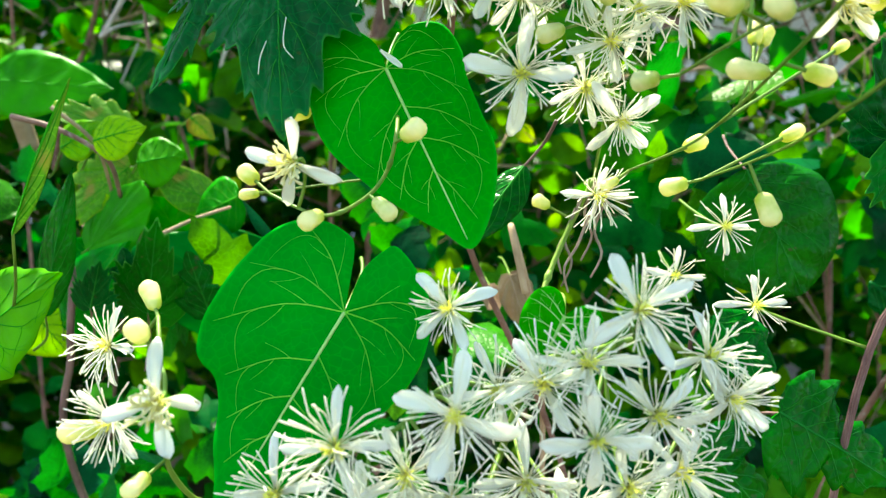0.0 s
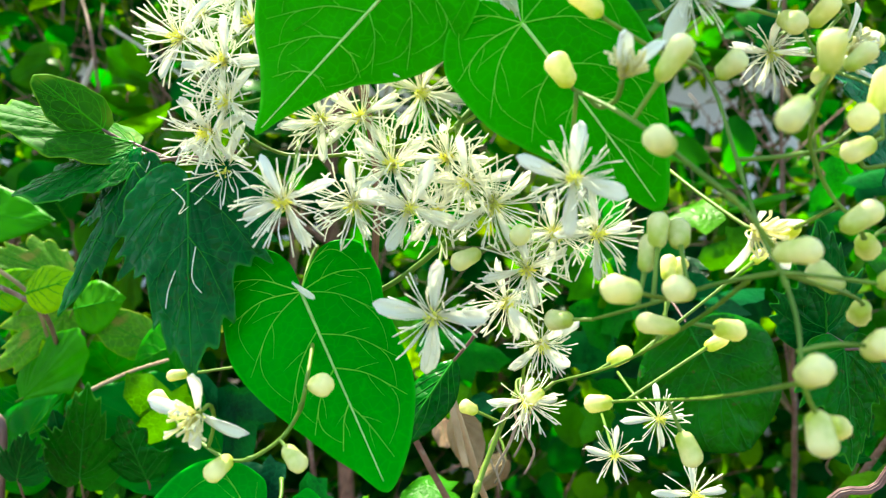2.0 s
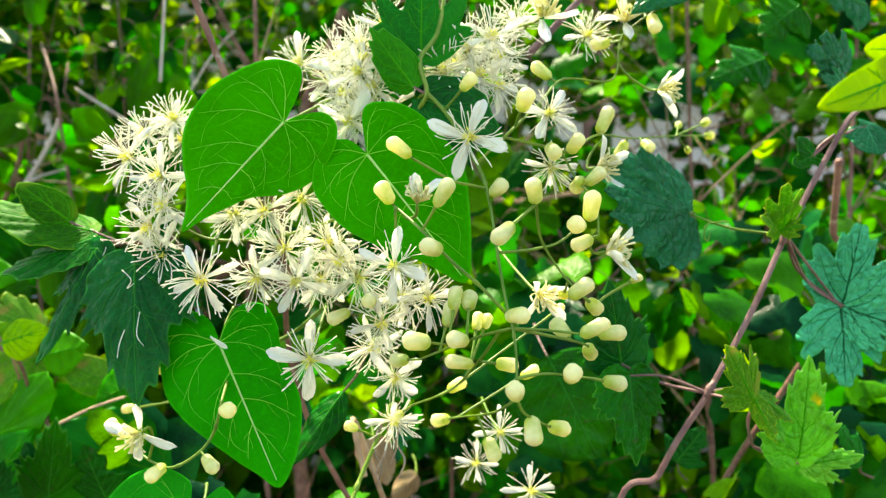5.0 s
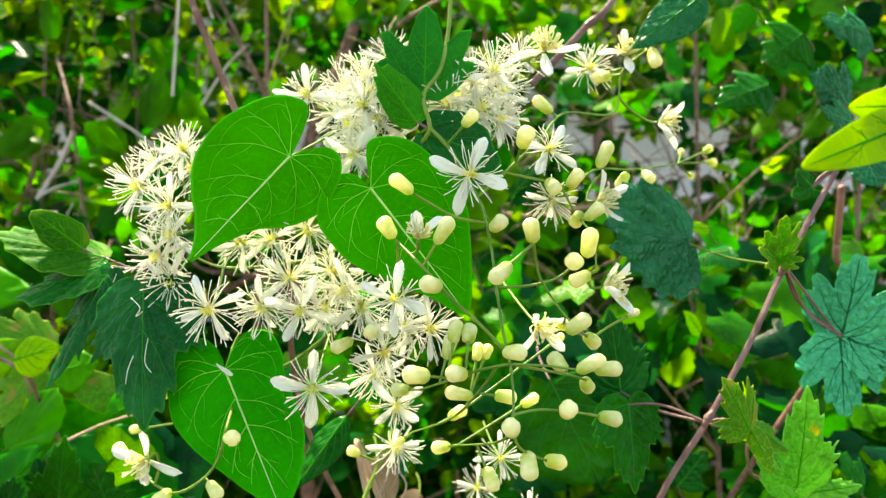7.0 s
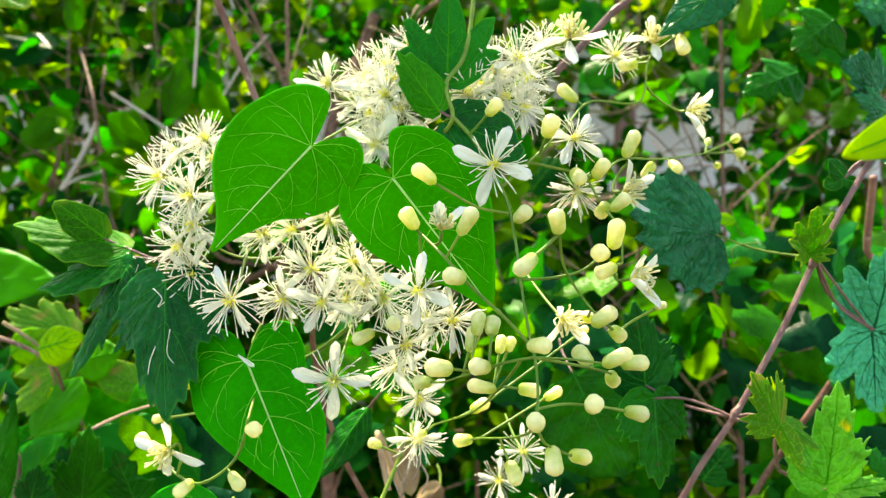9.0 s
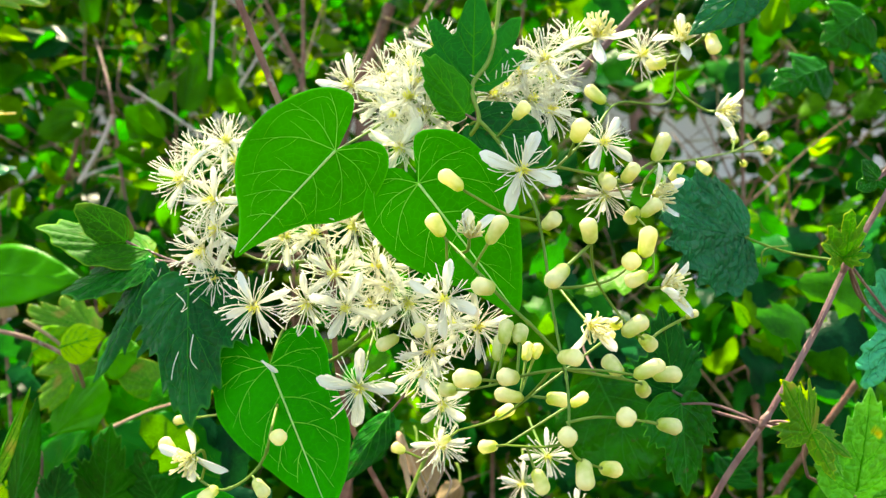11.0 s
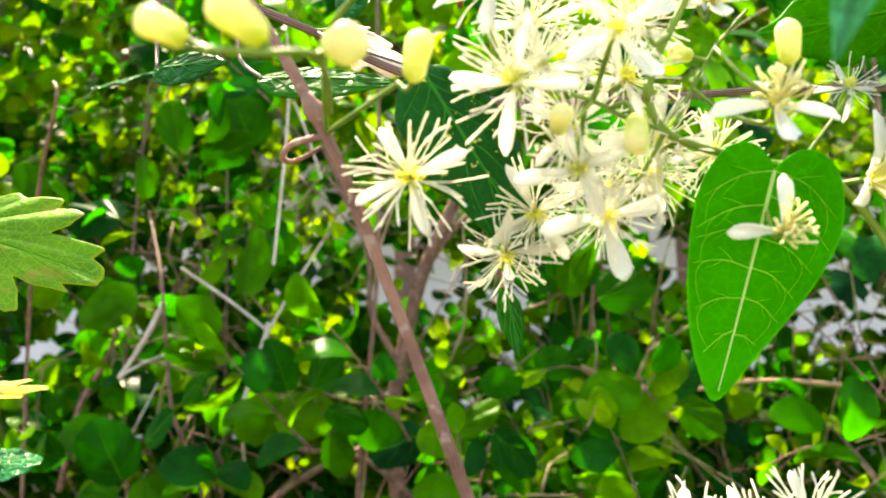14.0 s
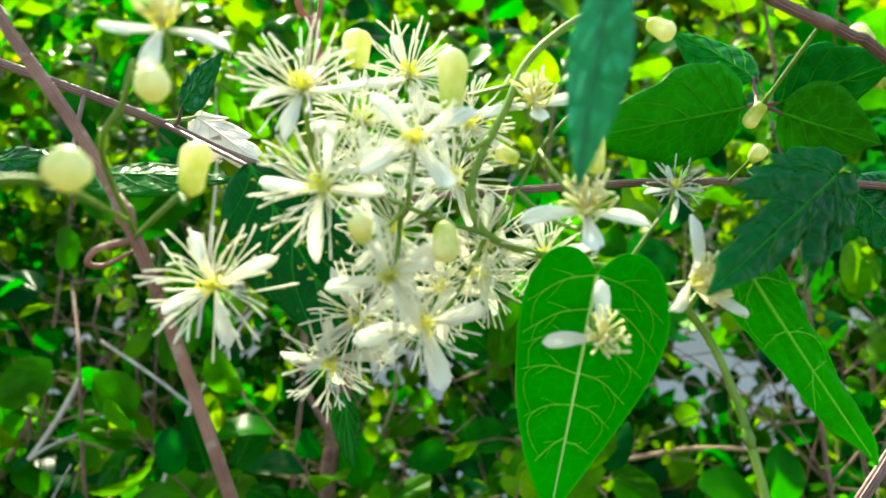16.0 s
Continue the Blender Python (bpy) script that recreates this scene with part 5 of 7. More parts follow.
blade("clematis_leaf", (-0.0608, 0.2120, 1.0490), (-0.0970, 0.2050, 1.0604), LANCE_TOOTHED, MOTTLED_LEAF, SOFT_VEIN, "yellowish green toothed clematis leaf with brown specks", facing=(0.0, -0.45, 0.9), fold=0.2, stalk=(-0.0417, 0.2100, 1.0449), seed=12, wide=1.5)
blade("clematis_leaf", (-0.0685, 0.2110, 1.0528), (-0.0825, 0.2050, 1.0667), OVAL, MOTTLED_LEAF, SOFT_VEIN, "yellowish green lobe of a clematis leaf", facing=(0.1, -0.9, 0.4), fold=0.1, stalk=(-0.0608, 0.2120, 1.0490), seed=67, wide=0.9)
blade("clematis_leaf", (-0.0590, 0.2060, 1.0468), (-0.0864, 0.1960, 1.0376), LANCE_TOOTHED, DARK_LEAF, DARK_VEIN, "dark glossy green clematis leaf turned edgewise", facing=(0.1, -0.45, 0.9), fold=0.3, stalk=(-0.0417, 0.2100, 1.0449), seed=13, wide=1.4)
blade("clematis_leaf", (0.1554, 0.2130, 1.0483), (0.1127, 0.1800, 1.0576), BROAD, TEAL_LEAF, GROOVE, "crinkled blue-green toothed clematis leaf on a curved stalk", facing=(0.1, -1, 0.35), fold=0.12, ripple=0.05, crinkle=0.03, stalk=(0.1869, 0.2017, 1.0395), seed=14, smooth=True, stalk_look=STALK, wide=0.72, vein_wide=0.00022)
blade("clematis_leaf", (0.2164, 0.2140, 1.0099), (0.2238, 0.2120, 1.0417), CRENATE, PALE_TEAL, GROOVE, "blue-green wrinkled leaflet with rounded teeth", facing=(-0.15, -1, 0.35), fold=0.1, ripple=0.04, crinkle=0.03, stalk=(0.1869, 0.2017, 1.0395), seed=15, smooth=True, vein_wide=0.00022, wide=0.85)
blade("clematis_leaf", (0.2159, 0.2140, 1.0100), (0.2121, 0.2040, 0.9815), CRENATE, PALE_TEAL, GROOVE, "blue-green wrinkled leaflet with rounded teeth", facing=(-0.1, -1, 0.45), fold=0.1, ripple=0.04, crinkle=0.03, stalk=(0.1869, 0.2017, 1.0395), seed=16, smooth=True, vein_wide=0.00022, wide=0.9)
blade("clematis_leaf", (0.2177, 0.2140, 1.0097), (0.2399, 0.2060, 1.0004), CRENATE, PALE_TEAL, GROOVE, "blue-green wrinkled leaflet with rounded teeth", facing=(-0.1, -1, 0.45), fold=0.1, ripple=0.04, crinkle=0.03, stalk=(0.1869, 0.2017, 1.0395), seed=17, smooth=True, vein_wide=0.00022, wide=0.85)
blade("clematis_leaf", (0.1907, 0.2000, 0.9563), (0.1908, 0.1900, 0.9956), PALMATE, PALE_LEAF, SOFT_VEIN, "light green toothed clematis leaf with a yellow patch", facing=(-0.1, -1, 0.3), fold=0.22, crinkle=0.02, stalk=(0.1783, 0.2100, 0.9584), seed=20, smooth=True, wide=0.85)
blade("clematis_leaf", (0.1735, 0.2000, 0.9798), (0.1606, 0.1940, 1.0001), TRILOBED, FRESH_LIT_LEAF, SOFT_VEIN, "young yellow-green toothed clematis leaf", facing=(0.3, -1, 0.5), fold=0.2, stalk=(0.1783, 0.2100, 0.9584), seed=21, wide=0.95)
blade("clematis_leaf", (0.1940, 0.2020, 0.9530), (0.2124, 0.1940, 0.9587), TRILOBED, PALE_LEAF, SOFT_VEIN, "light green toothed clematis leaf", facing=(0.2, -1, 0.5), fold=0.25, stalk=(0.1783, 0.2100, 0.9584), seed=22, wide=0.9)
blade("clematis_leaf", (0.1756, 0.2000, 0.9802), (0.1826, 0.1930, 0.9642), LANCE_TOOTHED, PALE_LEAF, SOFT_VEIN, "folded light green toothed clematis leaf", facing=(0.2, -1, 0.5), fold=0.25, stalk=(0.1783, 0.2100, 0.9584), seed=25, wide=0.9)
blade("clematis_leaf", (0.1585, 0.1720, 0.9888), (0.1465, 0.1630, 1.0083), TRILOBED, YOUNG_LEAF, SOFT_VEIN, "small young yellow-green leaf at a cane joint", facing=(0.2, -1, 0.3), fold=0.2, stalk=(0.1528, 0.1921, 0.9852), seed=18, wide=1.0)
blade("clematis_leaf", (0.1613, 0.1760, 0.9874), (0.1673, 0.1720, 0.9725), LANCE_TOOTHED, YOUNG_LEAF, SOFT_VEIN, "folded young green leaf at a cane joint", facing=(-0.6, -1, 0.3), fold=0.4, stalk=(0.1528, 0.1921, 0.9852), seed=48, wide=0.9)
blade("clematis_leaf", (0.1652, 0.1800, 0.9868), (0.1753, 0.1760, 0.9783), TRILOBED, YOUNG_LEAF, SOFT_VEIN, "folded young green leaf at a cane joint", facing=(0.3, -1, 0.3), fold=0.4, stalk=(0.1528, 0.1921, 0.9852), seed=49, wide=0.8)
blade("clematis_leaf", (0.1832, 0.1970, 1.0419), (0.1815, 0.1900, 1.0583), FINGERED, YOUNG_LEAF, SOFT_VEIN, "small young yellow-green leaf at a cane joint", facing=(0.1, -1, 0.3), fold=0.2, stalk=(0.1869, 0.2017, 1.0395), seed=19, wide=0.9)
blade("clematis_leaf", (0.1824, 0.1970, 1.0415), (0.1872, 0.1900, 1.0435), FINGERED, YOUNG_LEAF, SOFT_VEIN, "tiny young yellow-green leaf at a cane joint", facing=(0.1, -1, 0.5), fold=0.2, stalk=(0.1869, 0.2017, 1.0395), seed=50, wide=0.9)
blade("clematis_leaf", (0.1820, 0.1970, 1.0415), (0.1722, 0.1900, 1.0471), FINGERED, YOUNG_LEAF, SOFT_VEIN, "tiny young yellow-green leaf at a cane joint", facing=(0.1, -1, 0.5), fold=0.2, stalk=(0.1869, 0.2017, 1.0395), seed=51, wide=0.9)
blade("clematis_leaf", (0.2008, 0.2080, 1.0681), (0.1936, 0.2060, 1.0751), OVAL, DARK_LEAF, DARK_VEIN, "tiny rounded green leaflet beside a cane", facing=(0, -1, 0.3), fold=0.1, stalk=(0.2083, 0.2060, 1.0758), seed=61, wide=1.0)
blade("clematis_leaf", (0.2008, 0.2080, 1.0677), (0.2072, 0.2060, 1.0650), OVAL, DARK_LEAF, DARK_VEIN, "tiny rounded green leaflet beside a cane", facing=(0, -1, 0.3), fold=0.1, stalk=(0.2083, 0.2060, 1.0758), seed=62, wide=1.0)
blade("clematis_leaf", (0.1999, 0.2080, 1.0677), (0.1921, 0.2060, 1.0653), OVAL, DARK_LEAF, DARK_VEIN, "tiny rounded green leaflet beside a cane", facing=(0, -1, 0.3), fold=0.1, stalk=(0.2083, 0.2060, 1.0758), seed=63, wide=1.0)
blade("clematis_leaf", (0.2254, 0.2140, 1.0791), (0.2258, 0.2060, 1.0681), OVAL, TEAL_LEAF, TEAL_VEIN, "rounded blue-green leaflet on the cane", facing=(0, -1, 0.5), fold=0.1, stalk=(0.2151, 0.2100, 1.0763), seed=64, wide=1.7)
blade("clematis_leaf", (0.1264, 0.1980, 0.9916), (0.1269, 0.1900, 0.9607), PALMATE, DARK_LEAF, DARK_VEIN, "dark green toothed clematis leaf on a brown stalk", facing=(0.1, -1, 0.3), fold=0.22, stalk=(0.1528, 0.1921, 0.9852), seed=24, smooth=True, wide=1.0, crinkle=0.02)
blade("clematis_leaf", (0.1260, 0.2060, 0.9937), (0.1212, 0.2000, 1.0255), PALMATE, DARK_LEAF, DARK_VEIN, "dark green toothed clematis leaf pointing upward", facing=(0.1, -1, 0.2), fold=0.25, stalk=(0.1528, 0.1921, 0.9852), seed=26, smooth=True, wide=1.05, crinkle=0.02)
blade("clematis_leaf", (0.0546, 0.1820, 1.1005), (0.0563, 0.1860, 1.1318), FINGERED, MID_LEAF, SOFT_VEIN, "deeply lobed dull green clematis leaf above the flowers", facing=(-0.05, -1, 0.2), fold=0.22, stalk=(0.0557, 0.1732, 1.0894), seed=27, wide=1.0)
blade("clematis_leaf", (0.0518, 0.1740, 1.0913), (0.0383, 0.1780, 1.1113), LANCE_TOOTHED, MID_LEAF, SOFT_VEIN, "small green clematis leaf eaten at one edge", facing=(-0.3, -1, 0.2), fold=0.2, stalk=(0.0557, 0.1732, 1.0894), seed=30, wide=1.15)
blade("bindweed_leaf", (0.0530, 0.1760, 1.0883), (0.0792, 0.1760, 1.0796), OVAL, DARK_LEAF, DARK_VEIN, "smooth dark green leaf under the flowers", facing=(0.1, -1, 0.35), fold=0.12, stalk=(0.0557, 0.1732, 1.0894), seed=31, wide=1.15)
blade("clematis_leaf", (-0.1237, 0.3000, 0.9194), (-0.1142, 0.2900, 0.9609), PALMATE, DARK_LEAF, DARK_VEIN, "dark three-lobed clematis leaf low in the hedge", facing=(0.1, -1, 0.3), fold=0.2, stalk=(-0.1352, 0.3200, 0.8875), seed=71, wide=0.9)
blade("clematis_leaf", (-0.1428, 0.2900, 0.9245), (-0.1351, 0.2850, 0.9451), PALMATE, DARK_LEAF, DARK_VEIN, "dark three-lobed clematis leaf low in the hedge", facing=(0.1, -1, 0.3), fold=0.2, stalk=(-0.1607, 0.3200, 0.8887), seed=72, wide=1.1)
# The yellow-green colour stands in for sun on the next two leaves.
blade("shrub_leaf", (-0.1531, 0.3600, 0.9765), (-0.1816, 0.3500, 0.9531), CRENATE, YOUNG_LEAF, SOFT_VEIN, "lobed hedge leaf, yellow-green as if sunlit", facing=(0.2, -1, 0.5), fold=0.15, stalk=(-0.1411, 0.3800, 0.9817), seed=73, wide=0.8)
blade("shrub_leaf", (-0.1554, 0.3700, 0.9907), (-0.1867, 0.3600, 1.0079), CRENATE, YOUNG_LEAF, SOFT_VEIN, "lobed hedge leaf, yellow-green as if sunlit", facing=(-0.1, -0.8, 0.7), fold=0.15, stalk=(-0.1411, 0.3800, 0.9817), seed=74, wide=0.7)
blade("shrub_leaf", (-0.0736, 0.3300, 0.9167), (-0.1377, 0.3200, 0.9441), OVAL, HEDGE_LEAF_ONE, SOFT_VEIN, "broad green leaf low in the hedge", facing=(-0.1, -0.9, 0.5), fold=0.15, stalk=(-0.0682, 0.3400, 0.8999), seed=75, wide=1.0)
blade("shrub_leaf", (-0.1704, 0.3500, 0.9385), (-0.1368, 0.3400, 0.9682), OVAL, HEDGE_LEAF_ONE, SOFT_VEIN, "broad green leaf low in the hedge", facing=(-0.1, -0.9, 0.5), fold=0.15, stalk=(-0.1978, 0.3600, 0.9298), seed=76, wide=1.1)
# Again sun is given by the leaf's colour.
blade("shrub_leaf", (-0.1120, 0.3600, 0.9589), (-0.1378, 0.3500, 0.9767), OVAL, YOUNG_LEAF, SOFT_VEIN, "small hedge leaf, yellow-green as if sunlit", facing=(0.1, -0.9, 0.6), fold=0.2, stalk=(-0.1035, 0.3800, 0.9465), seed=77, wide=0.9)
blade("clematis_leaf", (0.1456, 0.0750, 1.0793), (0.1140, 0.0600, 1.0701), OVAL, FRESH_LIT_LEAF, SOFT_VEIN, "yellow-green leaf close in front, brightened as if backlit", facing=(0, -1, 0.15), droop=0.0, fold=0.05, stalk=(0.2334, 0.2100, 1.1085), seed=23, wide=0.34, puff=0.01, smooth=True)
blade("clematis_leaf", (0.1516, 0.0800, 1.0822), (0.1280, 0.0700, 1.0810), OVAL, FRESH_LIT_LEAF, SOFT_VEIN, "yellow-green leaf close in front, brightened as if backlit", facing=(0, -1, 0.15), droop=0.0, fold=0.1, stalk=(0.2334, 0.2100, 1.1085), seed=68, wide=0.45, puff=0.01, smooth=True)
blade("clematis_leaf", (0.2272, 0.2260, 1.0938), (0.2141, 0.2220, 1.0992), CRENATE, TEAL_LEAF, TEAL_VEIN, "blue-green toothed leaf in shade", facing=(0, -1, 0.4), fold=0.15, stalk=(0.2322, 0.2300, 1.0884), seed=65, wide=1.0)
blade("clematis_leaf", (0.2285, 0.2320, 1.1026), (0.2176, 0.2260, 1.1167), CRENATE, TEAL_LEAF, TEAL_VEIN, "blue-green toothed leaf in shade", facing=(0, -1, 0.4), fold=0.15, stalk=(0.2322, 0.2300, 1.0884), seed=66, wide=1.0)
blade("clematis_leaf", (0.0848, 0.1960, 1.1972), (0.0538, 0.1820, 1.1747), TRILOBED, DARK_LEAF, DARK_VEIN, "dark green toothed clematis leaf beside the upper flowers", facing=(0.25, -1, 0.1), fold=0.2, stalk=(0.1152, 0.2400, 1.2048), seed=52, wide=0.62, crinkle=0.02)
blade("bindweed_leaf", (0.0699, 0.2040, 1.1808), (0.0956, 0.2140, 1.1430), SPEAR, BRIGHT_LEAF, SIDE_VEIN, "narrow green bindweed leaf seen from the side", facing=(-0.35, -0.9, 0.45), fold=0.25, droop=-0.06, stalk=(0.0572, 0.2030, 1.1733), seed=6, wide=0.9)
blade("shrub_leaf", (-0.2094, 0.3350, 1.1877), (-0.1498, 0.3300, 1.1704), CRENATE, YOUNG_LEAF, SOFT_VEIN, "yellowing toothed leaf in the hedge", facing=(0, -0.9, 0.6), fold=0.15, stalk=(-0.2609, 0.3600, 1.2038), seed=159, wide=0.7)
blade("shrub_leaf", (-0.2567, 0.4000, 1.1180), (-0.2071, 0.4000, 1.1204), CRENATE, YELLOW_LEAF, SOFT_VEIN, "orange-yellow toothed leaf seen edge-on", facing=(0, -0.25, 1), fold=0.1, stalk=(-0.3135, 0.4300, 1.1124), seed=160, wide=0.6)
blade("shrub_leaf", (0.0305, 0.3300, 0.9299), (0.0372, 0.3200, 0.9084), OVAL, WITHERED, DRY_TWIG, "withered brown leaf caught among the stems", facing=(-0.3, -1, 0.4), fold=0.3, ripple=0.12, seed=300, wide=0.9, stalk=(0.0280, 0.3600, 0.9325))
blade("shrub_leaf", (0.0234, 0.3600, 0.9182), (0.0260, 0.3500, 0.9072), OVAL, WITHERED, DRY_TWIG, "withered brown leaf caught among the stems", facing=(0.0, -1, 0.4), fold=0.3, ripple=0.12, seed=301, wide=0.9, stalk=(0.0195, 0.3900, 0.9216))
blade("shrub_leaf", (0.0530, 0.3400, 0.9050), (0.0386, 0.3300, 0.8966), OVAL, WITHERED, DRY_TWIG, "withered brown leaf caught among the stems", facing=(0.3, -1, 0.4), fold=0.3, ripple=0.12, seed=302, wide=0.9, stalk=(0.0521, 0.3700, 0.9062))
blade("shrub_leaf", (-0.2543, 0.4000, 1.0863), (-0.2098, 0.4000, 1.0870), OVAL, TEAL_LEAF, SOFT_VEIN, "blue-green leaf seen edge-on", facing=(0, -0.35, 1), fold=0.1, stalk=(-0.3139, 0.4300, 1.0737), seed=161, wide=0.9)
blade("shrub_leaf", (-0.2365, 0.5000, 1.2897), (-0.1808, 0.5000, 1.3036), OVAL, TEAL_LEAF, SOFT_VEIN, "blue-green leaf seen edge-on", facing=(0, -0.35, 1), fold=0.1, stalk=(-0.2780, 0.5300, 1.2873), seed=162, wide=0.9)
leaf("clematis_leaf", (0.0239, 0.2150, 0.9869), (0.0052, 0.2000, 0.9659), 0.013, "lance", DARK_LEAF, DARK_VEIN, "narrow dark green leaf below the flowers", facing=(-0.4, -1, 0.4), fold=0.3, stalk=(0.0319, 0.2100, 0.9996), seed=26)
leaf("shrub_leaf", (-0.2580, 0.4236, 1.0218), (-0.1830, 0.4136, 1.0188), 0.042, "ovate", HEDGE_LEAF_ONE, SOFT_VEIN, "smooth oval green leaf with a pale midrib", facing=(0, -1, 0.5), fold=0.1, seed=40, stalk=(-0.2930, 0.4636, 1.0088))
leaf("shrub_leaf", (-0.1064, 0.1800, 0.9720), (-0.0897, 0.1750, 1.0100), 0.0065, "lance", YOUNG_LEAF, SOFT_VEIN, "narrow upright yellow-green leaf", facing=(-0.6, -0.8, 0), fold=0.5, seed=41, stalk=(-0.1477, 0.2200, 0.9330))
leaf("shrub_leaf", (-0.1430, 0.2100, 0.9325), (-0.1094, 0.2000, 0.9585), 0.032, "ovate", HEDGE_LEAF_ONE, SOFT_VEIN, "broad bright green leaf at the edge of the hedge", facing=(-0.2, -1, 0.5), seed=42, teeth=6, tooth=0.05, stalk=(-0.1823, 0.2500, 0.9029))
leaf("shrub_leaf", (-0.1503, 0.2700, 0.9266), (-0.1338, 0.2600, 0.9826), 0.016, "lance", DARK_LEAF, DARK_VEIN, "dark green lance-shaped leaf", facing=(-0.2, -1, 0.3), seed=43, stalk=(-0.1674, 0.2900, 0.9068))
leaf("clematis_leaf", (0.1146, 0.2800, 0.9813), (0.1347, 0.2650, 0.9366), 0.055, "round", DARK_LEAF, DARK_VEIN, "broad smooth dark green leaf in shade", facing=(0, -1, 0.3), seed=44, stalk=(0.1127, 0.3000, 0.9935))
leaf("clematis_leaf", (0.0678, 0.1800, 0.9511), (0.0816, 0.1700, 0.9354), 0.018, "ovate", DARK_LEAF, DARK_VEIN, "dark green toothed clematis leaf", teeth=5, tooth=0.12, facing=(0.2, -1, 0.3), seed=45, stalk=(0.0661, 0.1900, 0.9390))
leaf("clematis_leaf", (0.0965, 0.2000, 0.9172), (0.1313, 0.1950, 0.8972), 0.036, "trifid", DARK_LEAF, DARK_VEIN, "dark green toothed clematis leaf", teeth=7, tooth=0.16, facing=(0, -1, 0.5), seed=46, stalk=(0.0947, 0.2100, 0.9113))
leaf("clematis_leaf", (0.0707, 0.1900, 0.9132), (0.0903, 0.1850, 0.8908), 0.026, "trifid", DARK_LEAF, DARK_VEIN, "dark green toothed clematis leaf", teeth=6, tooth=0.16, facing=(0, -1, 0.4), seed=47, stalk=(0.0675, 0.2000, 0.9155))
leaf("bindweed_leaf", (0.0290, 0.1700, 0.9538), (0.0207, 0.1700, 0.9354), 0.02, "heart", BRIGHT_LEAF, BRIGHT_VEIN, "bright green bindweed leaf behind the lowest flowers", facing=(-0.2, -1, 0.3), seed=49, stalk=(0.0293, 0.1900, 0.9545))
leaf("clematis_leaf", (-0.0257, 0.2100, 1.2049), (-0.0012, 0.2020, 1.1634), 0.0215, "ovate", EATEN_LEAF, DARK_VEIN, "dark green clematis leaf with small insect holes", facing=(0.1, -1, 0.4), fold=0.2, teeth=5, tooth=0.06, seed=50, stalk=(-0.0526, 0.2400, 1.2236))
leaf("clematis_leaf", (0.0270, 0.1350, 1.2042), (0.0236, 0.1450, 1.1830), 0.0068, "lance", PALE_TEAL, TEAL_VEIN, "blue-green leaf hanging close in front", facing=(-0.5, -1, 0.1), fold=0.2, seed=52, stalk=(0.0492, 0.2000, 1.2505))
leaf("clematis_leaf", (0.0756, 0.2100, 1.2151), (0.0408, 0.2000, 1.2055), 0.021, "ovate", MID_LEAF, SOFT_VEIN, "green clematis leaf seen from below", facing=(0, -0.8, -0.6), teeth=5, tooth=0.06, seed=53, stalk=(0.0790, 0.2120, 1.2164))
leaf("clematis_leaf", (0.0805, 0.2150, 1.2232), (0.0656, 0.2200, 1.2386), 0.016, "ovate", MID_LEAF, SOFT_VEIN, "green clematis leaf under a cane", facing=(0.1, -0.9, 0.5), seed=54, stalk=(0.0790, 0.2120, 1.2164))
leaf("clematis_leaf", (0.0829, 0.2120, 1.2164), (0.1067, 0.2050, 1.2224), 0.018, "ovate", MID_LEAF, SOFT_VEIN, "green clematis leaf seen from below", facing=(0, -0.8, -0.6), teeth=5, tooth=0.06, seed=55, stalk=(0.0790, 0.2120, 1.2164))
leaf("clematis_leaf", (0.0837, 0.2120, 1.2145), (0.0999, 0.2050, 1.2048), 0.017, "ovate", MID_LEAF, SOFT_VEIN, "green clematis leaf seen from below", facing=(0, -0.7, -0.7), seed=56, stalk=(0.0790, 0.2120, 1.2164))
leaf("clematis_leaf", (-0.0087, 0.2200, 1.1602), (-0.0057, 0.2150, 1.1452), 0.006, "lance", DARK_LEAF, DARK_VEIN, "narrow green leaf hanging below the upper flowers", facing=(0.5, -1, 0.1), seed=57, stalk=(-0.0104, 0.2150, 1.1659))
leaf("clematis_leaf", (-0.0455, 0.2300, 1.2242), (-0.0348, 0.2200, 1.2332), 0.009, "ovate", TEAL_LEAF, DARK_VEIN, "small blue-green leaf by the cane", facing=(0.2, -1, 0.4), seed=58, stalk=(-0.0513, 0.2400, 1.2228))
leaf("clematis_leaf", (-0.0840, 0.2200, 1.2089), (-0.0667, 0.2150, 1.2096), 0.01, "ovate", DARK_LEAF, DARK_VEIN, "dark green leaf on the cane", facing=(0.2, -1, 0.6), seed=59, stalk=(-0.0863, 0.2300, 1.2352))
leaf("clematis_leaf", (-0.0597, 0.2150, 1.2048), (-0.0280, 0.2150, 1.2053), 0.014, "ovate", DARK_LEAF, DARK_VEIN, "dark green leaf on the cane", facing=(0, -0.7, 0.8), seed=60, stalk=(-0.0694, 0.2350, 1.2297))
leaf("clematis_leaf", (0.1169, 0.2450, 1.2060), (0.1292, 0.2400, 1.1904), 0.03, "trifid", DARK_LEAF, DARK_VEIN, "dark green toothed clematis leaf", teeth=6, tooth=0.14, facing=(0, -1, 0.4), seed=61, stalk=(0.1190, 0.2460, 1.2062))
leaf("clematis_leaf", (0.1555, 0.2000, 1.1372), (0.1280, 0.1950, 1.1190), 0.017, "ovate", TEAL_LEAF, DARK_VEIN, "blue-green leaf beside the bud spray", facing=(0.1, -0.9, 0.6), seed=62, stalk=(0.1547, 0.2000, 1.1338))
